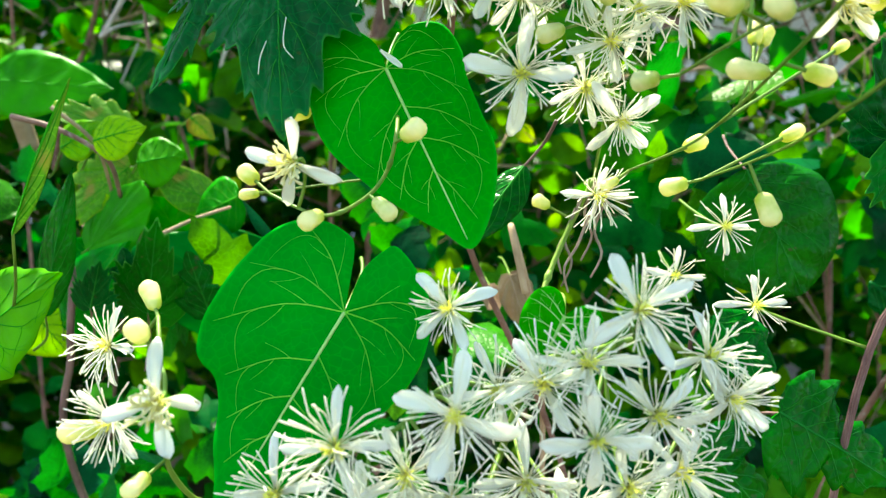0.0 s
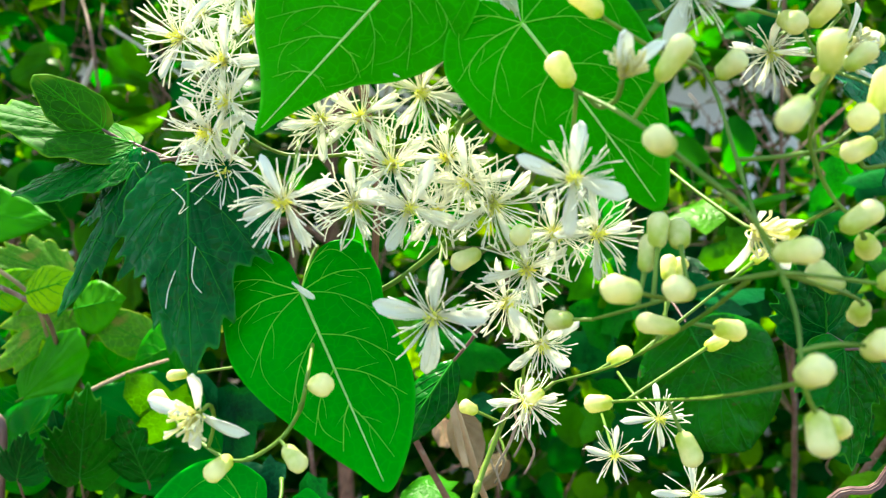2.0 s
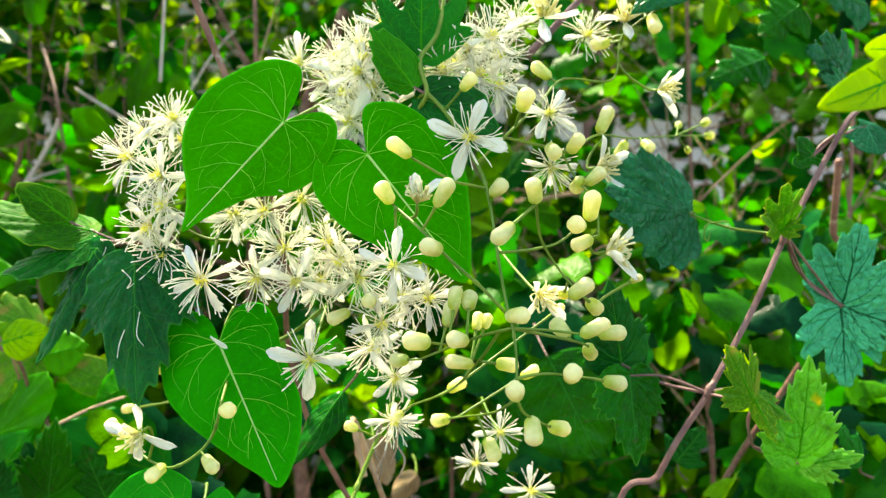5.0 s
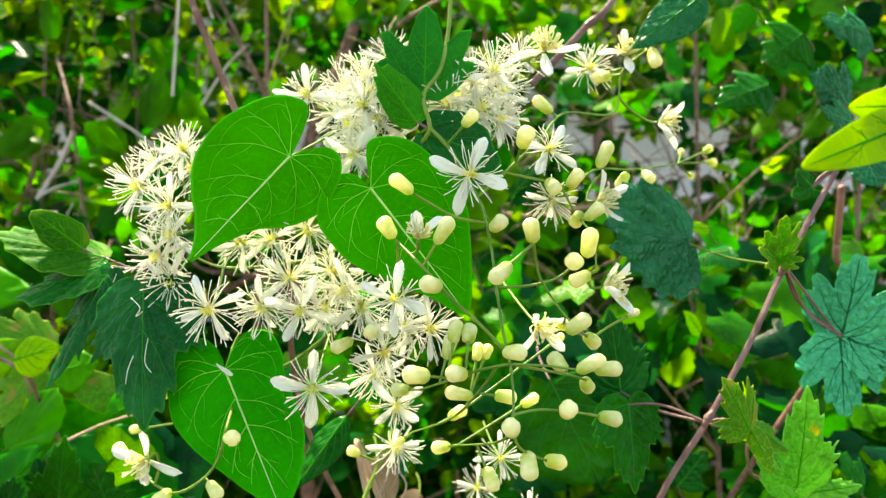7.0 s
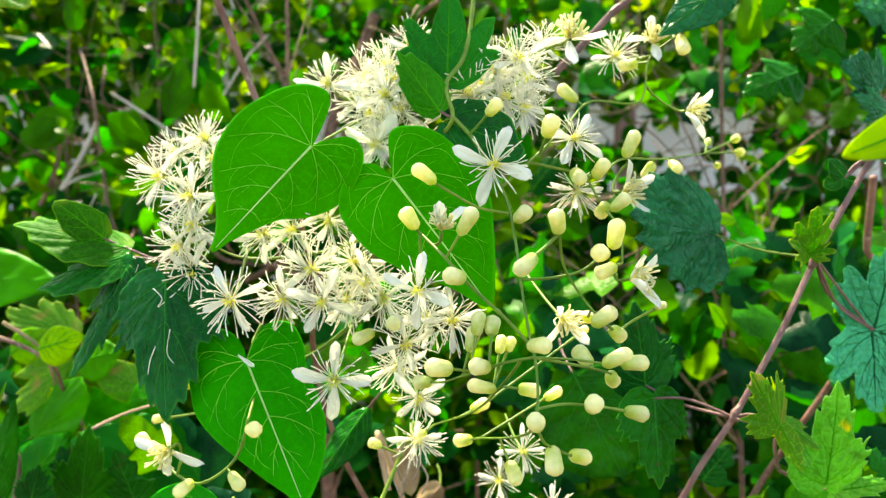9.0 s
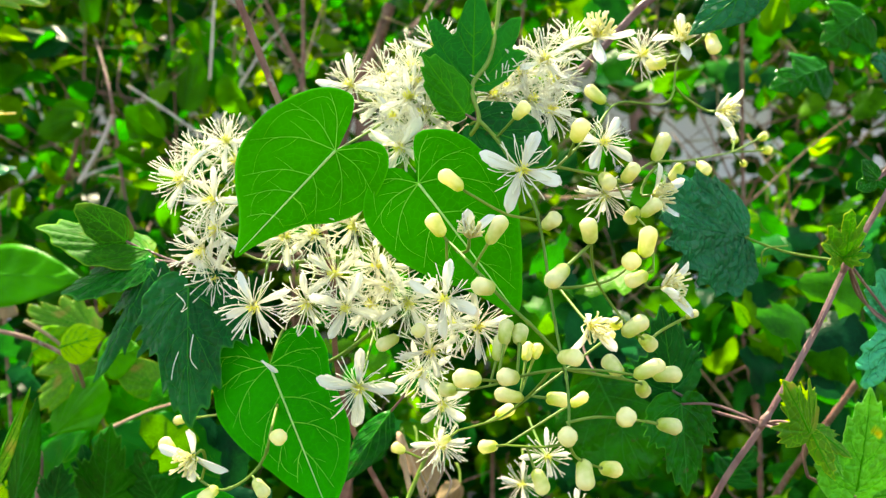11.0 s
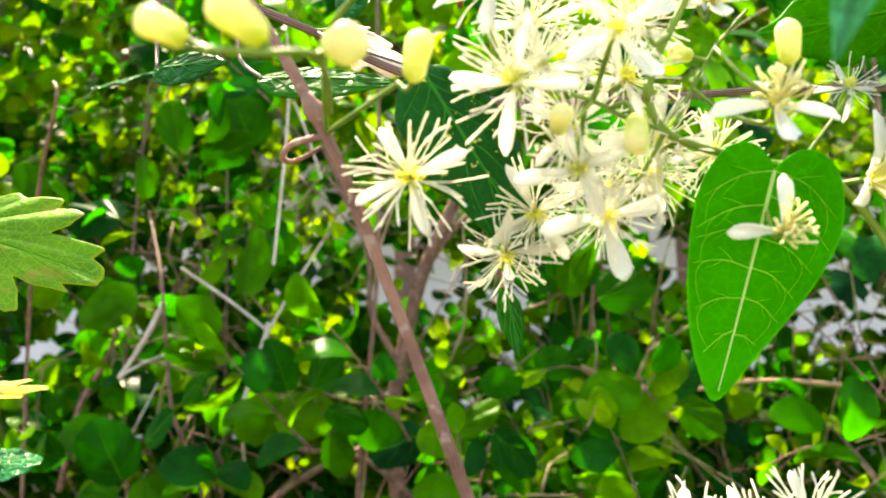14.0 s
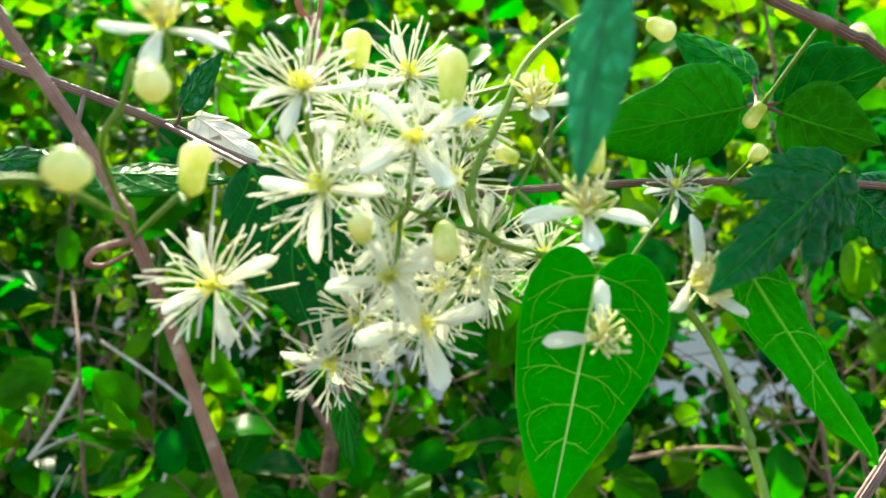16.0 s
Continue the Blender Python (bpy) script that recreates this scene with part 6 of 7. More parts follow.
leaf("shrub_leaf", (-0.0483, 0.2500, 1.2290), (-0.0296, 0.2430, 1.2146), 0.0125, "ovate", DRY_LEAF, DRY_LEAF, "dry bleached leaf hanging on a cane", facing=(0.1, -1, 0.5), teeth=5, tooth=0.25, fold=0.3, ripple=0.12, seed=70, stalk=(-0.0533, 0.2420, 1.2249))
leaf("shrub_leaf", (-0.1550, 0.3300, 0.9905), (-0.1316, 0.3300, 0.9976), 0.022, "ovate", SUN_TINTED_ONE, SOFT_VEIN, "hedge leaf tinted yellow-green as if sunlit", facing=(-0.1, -1, 0.5), teeth=0, tooth=0.16, fold=0.2, seed=80, stalk=(-0.1758, 0.3600, 0.9756))
leaf("shrub_leaf", (-0.1750, 0.3400, 0.9868), (-0.1542, 0.3400, 0.9992), 0.02, "ovate", SUN_TINTED_ONE, SOFT_VEIN, "hedge leaf tinted yellow-green as if sunlit", facing=(0.0, -1, 0.5), teeth=0, tooth=0.16, fold=0.2, seed=81, stalk=(-0.1974, 0.3700, 0.9713))
leaf("shrub_leaf", (-0.1660, 0.3600, 0.9230), (-0.1810, 0.3500, 0.9428), 0.03, "ovate", HEDGE_LEAF_ONE, SOFT_VEIN, "broad green hedge leaf in soft light", facing=(0.1, -1, 0.5), teeth=0, tooth=0.16, fold=0.2, seed=82, stalk=(-0.1871, 0.3900, 0.9011))
leaf("shrub_leaf", (-0.1813, 0.3400, 0.9030), (-0.1459, 0.3300, 0.9453), 0.04, "ovate", HEDGE_LEAF_ONE, SOFT_VEIN, "broad light green hedge leaf", facing=(-0.1, -1, 0.5), teeth=0, tooth=0.16, fold=0.2, seed=83, stalk=(-0.2045, 0.3700, 0.8792))
leaf("shrub_leaf", (-0.2078, 0.3600, 0.9066), (-0.1853, 0.3500, 0.8850), 0.034, "ovate", SUN_TINTED_ONE, SOFT_VEIN, "broad bright green hedge leaf", facing=(0.0, -1, 0.5), teeth=0, tooth=0.16, fold=0.2, seed=84, stalk=(-0.2327, 0.3900, 0.8833))
leaf("clematis_leaf", (-0.1320, 0.3100, 0.9145), (-0.1329, 0.3000, 0.9468), 0.026, "trifid", DARK_LEAF, DARK_VEIN, "dark three-lobed clematis leaf in shade", facing=(0.1, -1, 0.5), teeth=5, tooth=0.16, fold=0.2, seed=85, stalk=(-0.1512, 0.3400, 0.8916))
leaf("clematis_leaf", (-0.0970, 0.3000, 0.9180), (-0.1031, 0.2900, 0.9472), 0.024, "trifid", DARK_LEAF, DARK_VEIN, "dark three-lobed clematis leaf in shade", facing=(-0.1, -1, 0.5), teeth=5, tooth=0.16, fold=0.2, seed=86, stalk=(-0.1127, 0.3300, 0.8954))
leaf("shrub_leaf", (-0.1272, 0.3600, 0.9392), (-0.1380, 0.3500, 0.9636), 0.03, "ovate", HEDGE_LEAF_ONE, SOFT_VEIN, "broad light green hedge leaf", facing=(0.0, -1, 0.5), teeth=0, tooth=0.16, fold=0.2, seed=87, stalk=(-0.1448, 0.3900, 0.9189))
leaf("shrub_leaf", (-0.0935, 0.3400, 0.9652), (-0.1168, 0.3400, 0.9551), 0.028, "ovate", HEDGE_LEAF_ONE, SOFT_VEIN, "green hedge leaf behind the dark leaves", facing=(0.1, -1, 0.5), teeth=0, tooth=0.16, fold=0.2, seed=88, stalk=(-0.1081, 0.3700, 0.9476))
leaf("shrub_leaf", (-0.1447, 0.3500, 0.9796), (-0.1212, 0.3500, 0.9846), 0.026, "ovate", HEDGE_LEAF_ONE, SOFT_VEIN, "green hedge leaf behind the dark leaves", facing=(-0.1, -1, 0.5), teeth=0, tooth=0.16, fold=0.2, seed=89, stalk=(-0.1640, 0.3800, 0.9633))
leaf("shrub_leaf", (-0.1749, 0.3600, 0.9510), (-0.1587, 0.3500, 0.9639), 0.018, "ovate", SUN_TINTED_ONE, SOFT_VEIN, "small hedge leaf tinted yellow as if sunlit", facing=(0.0, -1, 0.5), teeth=0, tooth=0.16, fold=0.2, seed=90, stalk=(-0.1967, 0.3900, 0.9318))
leaf("shrub_leaf", (-0.1350, 0.4000, 1.0011), (-0.1224, 0.4000, 0.9890), 0.012, "ovate", YELLOW_LEAF, SOFT_VEIN, "small yellowing leaf", facing=(0.1, -1, 0.5), teeth=0, tooth=0.16, fold=0.2, seed=91, stalk=(-0.1526, 0.4300, 0.9857))
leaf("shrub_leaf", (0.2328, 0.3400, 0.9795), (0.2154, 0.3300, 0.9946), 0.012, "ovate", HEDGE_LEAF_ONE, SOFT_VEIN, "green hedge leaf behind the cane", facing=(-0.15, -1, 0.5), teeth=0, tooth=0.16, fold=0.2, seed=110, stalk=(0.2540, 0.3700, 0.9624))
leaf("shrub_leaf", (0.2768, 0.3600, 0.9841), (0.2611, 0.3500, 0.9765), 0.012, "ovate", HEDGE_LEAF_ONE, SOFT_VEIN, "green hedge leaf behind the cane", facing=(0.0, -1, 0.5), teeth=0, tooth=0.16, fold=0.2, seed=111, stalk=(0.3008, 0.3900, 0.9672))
leaf("shrub_leaf", (0.2444, 0.4000, 1.0460), (0.2256, 0.3900, 1.0486), 0.009, "ovate", SUN_TINTED_ONE, SOFT_VEIN, "small leaf tinted as a spot of sun", facing=(0.15, -1, 0.5), teeth=0, tooth=0.16, fold=0.2, seed=112, stalk=(0.2653, 0.4300, 1.0330))
leaf("shrub_leaf", (0.2951, 0.3800, 0.9800), (0.2805, 0.3700, 0.9927), 0.012, "ovate", SUN_TINTED_ONE, SOFT_VEIN, "small leaf tinted as a spot of sun", facing=(-0.15, -1, 0.5), teeth=0, tooth=0.16, fold=0.2, seed=113, stalk=(0.3200, 0.4100, 0.9626))
leaf("shrub_leaf", (0.2217, 0.3600, 0.9861), (0.2092, 0.3500, 1.0013), 0.01, "ovate", SUN_TINTED_ONE, SOFT_VEIN, "small leaf tinted as a spot of sun", facing=(0.0, -1, 0.5), teeth=0, tooth=0.16, fold=0.2, seed=114, stalk=(0.2416, 0.3900, 0.9694))
leaf("clematis_leaf", (0.2701, 0.2800, 0.9225), (0.2521, 0.2700, 0.9437), 0.018, "trifid", MID_LEAF, DARK_VEIN, "green toothed leaf beside the cane", facing=(0.15, -1, 0.5), teeth=5, tooth=0.16, fold=0.2, seed=115, stalk=(0.2963, 0.3100, 0.9004))
leaf("clematis_leaf", (0.1842, 0.3000, 0.9191), (0.1948, 0.2900, 0.9396), 0.022, "trifid", DARK_LEAF, DARK_VEIN, "dark toothed leaf in shade", facing=(-0.15, -1, 0.5), teeth=5, tooth=0.16, fold=0.2, seed=116, stalk=(0.2022, 0.3300, 0.8971))
leaf("clematis_leaf", (0.2726, 0.3000, 1.1150), (0.2491, 0.2900, 1.1248), 0.03, "trifid", TEAL_LEAF, DARK_VEIN, "blue-green toothed leaf in shade", facing=(0.0, -1, 0.5), teeth=5, tooth=0.16, fold=0.2, seed=117, stalk=(0.2981, 0.3300, 1.1099))
leaf("clematis_leaf", (0.2490, 0.3000, 1.1460), (0.2287, 0.3000, 1.1324), 0.03, "trifid", DARK_LEAF, DARK_VEIN, "dark toothed leaf in shade", facing=(0.15, -1, 0.5), teeth=5, tooth=0.16, fold=0.2, seed=118, stalk=(0.2724, 0.3300, 1.1437))
leaf("clematis_leaf", (0.2842, 0.3000, 1.1457), (0.2546, 0.2900, 1.1518), 0.03, "trifid", TEAL_LEAF, DARK_VEIN, "blue-green toothed leaf in shade", facing=(-0.15, -1, 0.5), teeth=5, tooth=0.16, fold=0.2, seed=119, stalk=(0.3106, 0.3300, 1.1433))
leaf("clematis_leaf", (0.2472, 0.3300, 1.1259), (0.2145, 0.3200, 1.1159), 0.03, "trifid", DARK_LEAF, DARK_VEIN, "dark toothed leaf in shade", facing=(0.0, -1, 0.5), teeth=5, tooth=0.16, fold=0.2, seed=120, stalk=(0.2696, 0.3600, 1.1207))
leaf("shrub_leaf", (0.2229, 0.3000, 1.1601), (0.2142, 0.3000, 1.1464), 0.012, "ovate", HEDGE_LEAF_ONE, SOFT_VEIN, "green hedge leaf behind the cane", facing=(0.15, -1, 0.5), teeth=0, tooth=0.16, fold=0.2, seed=121, stalk=(0.2440, 0.3300, 1.1590))
leaf("clematis_leaf", (0.2634, 0.2600, 1.0814), (0.2444, 0.2550, 1.0790), 0.014, "trifid", TEAL_LEAF, DARK_VEIN, "blue-green toothed leaf in shade", facing=(-0.15, -1, 0.5), teeth=5, tooth=0.16, fold=0.2, seed=122, stalk=(0.2898, 0.2900, 1.0745))
leaf("shrub_leaf", (-0.2950, 0.4300, 1.0540), (-0.2600, 0.4300, 1.0500), 0.02, "lobed", YELLOW_LEAF, SOFT_VEIN, "yellowing toothed leaf in the hedge", teeth=5, tooth=0.18, facing=(0, -0.8, 0.6), seed=260, stalk=(-0.3200, 0.4600, 1.0400))
leaf("shrub_leaf", (0.2950, 0.5000, 1.3340), (0.3300, 0.5000, 1.3300), 0.02, "lobed", YELLOW_LEAF, SOFT_VEIN, "yellowing toothed leaf in the hedge", teeth=5, tooth=0.18, facing=(0, -0.8, 0.6), seed=-330, stalk=(0.2700, 0.5300, 1.3200))

# ---------------------------------------------------------------- leaves and twigs in the hedge
hedge_leaf((-0.2719, 0.7947, 1.3005), (-0.2210, 0.7946, 1.3173), (0.47, -1, -0.93))
hedge_leaf((-0.3028, 0.8088, 1.3176), (-0.3120, 0.8115, 1.3703), (0.77, -1, 0.57))
hedge_leaf((-0.2499, 0.8332, 1.3586), (-0.2145, 0.8316, 1.4157), (0.28, -1, 0.28))
hedge_leaf((-0.1593, 0.7763, 1.0740), (-0.1342, 0.7682, 1.1347), (-0.88, -1, 0.24))
hedge_leaf((-0.1718, 0.7216, 1.0797), (-0.1848, 0.7130, 1.1243), (-0.29, -1, 1.76))
hedge_leaf((-0.2041, 0.8119, 1.0594), (-0.2387, 0.8024, 1.0186), (0.11, -1, 0.14))
hedge_leaf((-0.1978, 0.7941, 1.0411), (-0.1414, 0.7841, 1.0506), (1.42, -1, 0.46))
hedge_leaf((-0.1395, 0.7451, 1.0576), (-0.1023, 0.7366, 1.0448), (1.41, -1, 0.32))
hedge_leaf((-0.2458, 0.7547, 1.1292), (-0.2905, 0.7581, 1.1556), (-1.02, -1, 0.23))
hedge_leaf((-0.2461, 0.7446, 1.1058), (-0.2951, 0.7476, 1.1068), (-0.66, -1, -1.01))
hedge_leaf((-0.2779, 0.8272, 1.0891), (-0.3028, 0.8200, 1.0449), (-0.27, -1, 0.73))
hedge_leaf((-0.3268, 0.7375, 0.9998), (-0.3507, 0.7265, 1.0535), (-0.30, -1, 1.22))
hedge_leaf((-0.2971, 0.7204, 1.0334), (-0.2783, 0.7193, 1.0637), (-0.32, -1, 0.89))
hedge_leaf((-0.2385, 0.8182, 1.1667), (-0.2243, 0.8139, 1.2319), (-0.32, -1, 1.08))
hedge_leaf((0.0811, 0.8046, 1.1731), (0.0300, 0.7935, 1.2168), (0.15, -1, 0.43))
hedge_leaf((0.0903, 0.8100, 1.1611), (0.1243, 0.8115, 1.2163), (1.22, -1, 0.57))
hedge_leaf((0.1153, 0.7639, 1.1557), (0.1625, 0.7612, 1.1717), (0.22, -1, 0.46))
hedge_leaf((-0.1374, 0.7417, 1.0345), (-0.1194, 0.7450, 1.0002), (0.39, -1, 1.40))
hedge_leaf((-0.3750, 0.8316, 1.2477), (-0.4396, 0.8346, 1.2610), (-0.37, -1, 0.92))
hedge_leaf((-0.4356, 0.7830, 1.2524), (-0.4440, 0.7834, 1.3027), (0.91, -1, 1.08))
hedge_leaf((-0.3507, 0.8157, 1.1660), (-0.4142, 0.8174, 1.1452), (1.65, -1, 0.78))
hedge_leaf((-0.3774, 0.7309, 1.0241), (-0.4234, 0.7244, 1.0443), (-1.20, -1, -0.41))
hedge_leaf((-0.3427, 0.7608, 0.9767), (-0.3988, 0.7636, 0.9576), (-0.58, -1, 0.30))
hedge_leaf((-0.3150, 0.7580, 0.9952), (-0.2858, 0.7489, 0.9518), (0.35, -1, 0.61))
hedge_leaf((-0.2269, 0.8027, 1.3177), (-0.2472, 0.8066, 1.3751), (0.12, -1, 0.61))
hedge_leaf((-0.3498, 0.8384, 1.2716), (-0.3553, 0.8349, 1.3149), (-0.43, -1, 0.70))
hedge_leaf((-0.0268, 0.7913, 1.0303), (0.0194, 0.7925, 1.0553), (-0.70, -1, 0.62))
hedge_leaf((0.0115, 0.7267, 1.0365), (0.0506, 0.7293, 1.0017), (0.80, -1, 0.59))
hedge_leaf((-0.0493, 0.8206, 1.0440), (-0.0386, 0.8107, 1.0958), (-0.20, -1, -1.01))
hedge_leaf((-0.0587, 0.7956, 1.0243), (-0.1111, 0.7963, 1.0066), (0.59, -1, 0.85))
hedge_leaf((0.1692, 0.7379, 1.0679), (0.1941, 0.7394, 1.1074), (-0.21, -1, 1.08))
hedge_leaf((0.2070, 0.8399, 1.0410), (0.2589, 0.8416, 1.0206), (0.76, -1, 0.35))
hedge_leaf((-0.2838, 0.7786, 0.9437), (-0.3048, 0.7783, 0.8896), (-0.58, -1, 0.52))
hedge_leaf((-0.1604, 0.7685, 0.9772), (-0.1501, 0.7588, 0.9257), (-1.50, -1, 1.70))
hedge_leaf((-0.1082, 0.8352, 0.9452), (-0.0609, 0.8332, 0.9047), (-0.64, -1, 0.45))
stem("hedge_twig", ((-0.3144, 0.8000, 1.1584), (-0.3351, 0.8000, 1.1193), (-0.3592, 0.8000, 1.0838)), 0.0031, 0.0026, PALE_TWIG, "broken pale stick in the hedge", "twig", joinable=False)
stem("hedge_twig", ((-0.3592, 0.8000, 1.0838), (-0.3414, 0.8000, 1.0950), (-0.3264, 0.8400, 1.1052)), 0.0018, 0.0012, PALE_TWIG, "thin pale side stick in the hedge", "twig", joinable=False)
stem("hedge_twig", ((-0.3724, 0.9000, 1.2620), (-0.3180, 0.8000, 1.1889), (-0.3122, 0.8000, 1.1187), (-0.3047, 0.8000, 1.0488), (-0.2834, 0.8000, 0.9962), (-0.2682, 0.8000, 0.9381), (-0.2529, 0.7800, 0.8874), (-0.2480, 0.8000, 0.7260)), 0.0016, 0.002, BARK, "thin brown twig hanging in the hedge", "twig", joinable=False)
stem("hedge_twig", ((-0.1231, 0.8200, 1.2566), (-0.1508, 0.8200, 1.2274), (-0.1880, 0.8200, 1.1715), (-0.2110, 0.8200, 1.1321)), 0.0012, 0.0018, PALE_TWIG, "grey forked twig in the hedge", "twig", joinable=False)
stem("hedge_twig", ((-0.3049, 0.8200, 1.1944), (-0.2573, 0.8200, 1.1614), (-0.2159, 0.8200, 1.1286)), 0.0014, 0.0018, PALE_TWIG, "grey forked twig in the hedge", "twig", joinable=False)
stem("hedge_twig", ((-0.2133, 0.8200, 1.1357), (-0.2160, 0.8200, 1.1245), (-0.2288, 0.8200, 1.0860), (-0.2416, 0.8200, 1.0447), (-0.2485, 0.8600, 0.9647)), 0.0036, 0.0012, PALE_TWIG, "grey forked twig with a thick node", "twig", joinable=False)
stem("hedge_twig", ((-0.1867, 0.7800, 1.4821), (-0.1831, 0.7800, 1.3784), (-0.1863, 0.7800, 1.3097), (-0.1985, 0.7800, 1.1932)), 0.001, 0.0015, PALE_TWIG, "thin pale upright twig", "twig", joinable=False)
stem("hedge_twig", ((-0.1779, 0.7800, 1.3552), (-0.1644, 0.7800, 1.3205), (-0.1511, 0.7800, 1.2773)), 0.001, 0.0014, PALE_TWIG, "thin pale slanting twig", "twig", joinable=False)
stem("hedge_twig", ((-0.3200, 0.8000, 1.0782), (-0.3503, 0.8000, 1.0208), (-0.3835, 0.8000, 0.9637), (-0.4196, 0.8000, 0.9009)), 0.001, 0.001, PALE_TWIG, "thin grey twig low in the hedge", "twig", joinable=False)
stem("hedge_twig", ((0.0316, 0.9800, 1.4346), (-0.0154, 0.9800, 1.2911), (-0.0612, 0.9800, 1.1915), (-0.0888, 0.9800, 1.0917), (-0.1017, 0.9800, 1.0061), (-0.0969, 0.9800, 0.9063), (-0.0914, 0.9800, 0.5537), (-0.0998, 0.9800, -0.0665)), 0.007, 0.011, BARK, "brown woody main stem of the hedge", "twig", joinable=False)
stem("hedge_twig", ((-0.0927, 0.9800, 1.0774), (-0.1271, 0.9800, 1.1429), (-0.1325, 0.9800, 1.2222), (-0.1874, 0.9800, 1.3541)), 0.0045, 0.0022, BARK, "brown woody hedge branch", "twig", joinable=False)
stem("hedge_twig", ((-0.0649, 0.9800, 1.1844), (-0.0239, 0.9800, 1.2409), (0.0572, 0.9800, 1.3179), (0.1302, 0.9800, 1.3591)), 0.0045, 0.0022, BARK, "brown woody hedge branch", "twig", joinable=False)
stem("hedge_twig", ((-0.0992, 0.9500, 0.9966), (-0.1905, 0.9500, 0.9573), (-0.2471, 0.9500, 0.9171), (-0.2903, 0.9500, 0.8491)), 0.0045, 0.003, BARK, "brown woody hedge branch", "twig", joinable=False)
stem("hedge_twig", ((-0.0654, 0.9300, 0.9183), (-0.1319, 0.9300, 0.9736), (-0.2132, 0.9300, 0.9890), (-0.2396, 0.9300, 1.0302)), 0.004, 0.002, BARK, "brown woody hedge branch", "twig", joinable=False)
stem("hedge_twig", ((-0.4988, 0.9500, 0.9363), (-0.4762, 0.9500, 1.0332), (-0.4399, 0.9500, 1.1020), (-0.4098, 0.9500, 1.2133)), 0.004, 0.003, BARK, "brown woody hedge branch", "twig", joinable=False)
stem("hedge_twig", ((0.1167, 0.9000, 1.0779), (0.2068, 0.9000, 1.0496), (0.3172, 0.9000, 1.0600), (0.4329, 0.9000, 1.0507)), 0.003, 0.002, DRY_TWIG, "dry tan stick in the hedge", "twig", joinable=False)
stem("hedge_twig", ((-0.3008, 0.5000, 1.0354), (-0.2869, 0.5000, 1.0142), (-0.2767, 0.5000, 0.9792)), 0.006, 0.006, DRY_TWIG, "pale dry branch low in the hedge", "twig", joinable=False)
stem("hedge_twig", ((-0.3075, 0.4200, 1.2422), (-0.2609, 0.3600, 1.2038), (-0.3135, 0.4300, 1.1124), (-0.3139, 0.4300, 1.0737), (-0.3176, 0.4500, 0.9828), (-0.3503, 0.5000, 0.4205)), 0.002, 0.003, BARK, "brown twig carrying yellowing leaves", "twig", joinable=False)
stem("hedge_twig", ((-0.2851, 0.5400, 1.3060), (-0.2780, 0.5300, 1.2873), (-0.3303, 0.6000, 1.2220), (-0.3951, 0.7000, 1.0338), (-0.4021, 0.7000, 0.5378)), 0.001, 0.0018, BARK, "brown upright twig in the hedge", "twig", joinable=False)
stem("hedge_twig", ((0.2700, 0.3000, 1.0697), (0.2796, 0.3200, 1.0337), (0.2890, 0.3400, 0.9839), (0.2000, 0.4000, 0.7000), (0.2000, 0.4200, -0.0200)), 0.0018, 0.0018, BARK, "brown upright twig behind the vine", "twig", joinable=False)
stem("hedge_twig", ((-0.2362, 0.3500, 0.8817), (-0.1735, 0.3300, 0.9369), (-0.1734, 0.3300, 0.8940), (-0.1806, 0.3400, 0.8207), (-0.1300, 0.3800, 0.6000), (-0.1200, 0.4000, -0.0200)), 0.0016, 0.0018, PURPLE_BARK, "purple-brown twig at the hedge foot", "twig", joinable=False)
stem("hedge_twig", ((-0.1723, 0.3300, 1.0053), (-0.1585, 0.3400, 0.9880), (-0.1609, 0.3600, 0.9583)), 0.001, 0.0008, DRY_TWIG, "dry brown twig low in the hedge", "twig", joinable=False)
stem("hedge_twig", ((0.0287, 0.2500, 0.9402), (0.0243, 0.2600, 0.9625), (0.0344, 0.2700, 0.9266), (0.0397, 0.2800, 0.8913), (0.0500, 0.3300, 0.7000)), 0.0012, 0.0012, DRY_TWIG, "thin dry stalk behind the flowers", "twig", joinable=False)
stem("hedge_twig", ((-0.0225, 0.2500, 1.2666), (-0.0217, 0.2500, 1.2579), (-0.0176, 0.2500, 1.2524), (-0.0168, 0.2520, 1.2438), (-0.0164, 0.2600, 1.2375)), 0.0009, 0.0008, RED_BARK, "thin reddish forked twig", "twig", joinable=False)
stem("hedge_twig", ((-0.0164, 0.2550, 1.2693), (-0.0167, 0.2520, 1.2581), (-0.0174, 0.2500, 1.2516)), 0.0007, 0.0006, RED_BARK, "thin reddish side twig", "twig", joinable=False)
stem("hedge_twig", ((-0.1348, 0.3300, 0.9451), (-0.1115, 0.3250, 0.9558), (-0.0928, 0.3200, 0.9622)), 0.001, 0.0006, DRY_TWIG, "dry tan stick lying among the leaves", "twig", joinable=False)
stem("hedge_twig", ((-0.1903, 0.3300, 1.0012), (-0.1691, 0.3300, 0.9951), (-0.1518, 0.3350, 0.9822), (-0.1535, 0.3500, 0.9638)), 0.0013, 0.001, BARK, "brown twig low in the hedge", "twig", joinable=False)

# ---------------------------------------------------------------- fallen bits
for (base, way, face), thing in ((((-0.0152, 0.1780, 1.0163), (0.6, 0, -0.55), (0.1, -1, 0.3)), "fallen_petal"),):
    ob = new(thing, PETALS[2])
    tagged(ob, "fallen white petal lying on a bindweed leaf", "petal")
    ob.matrix_basis = frame_of(base, way, face) @ Matrix.Diagonal((0.55, 0.4, 1, 1))
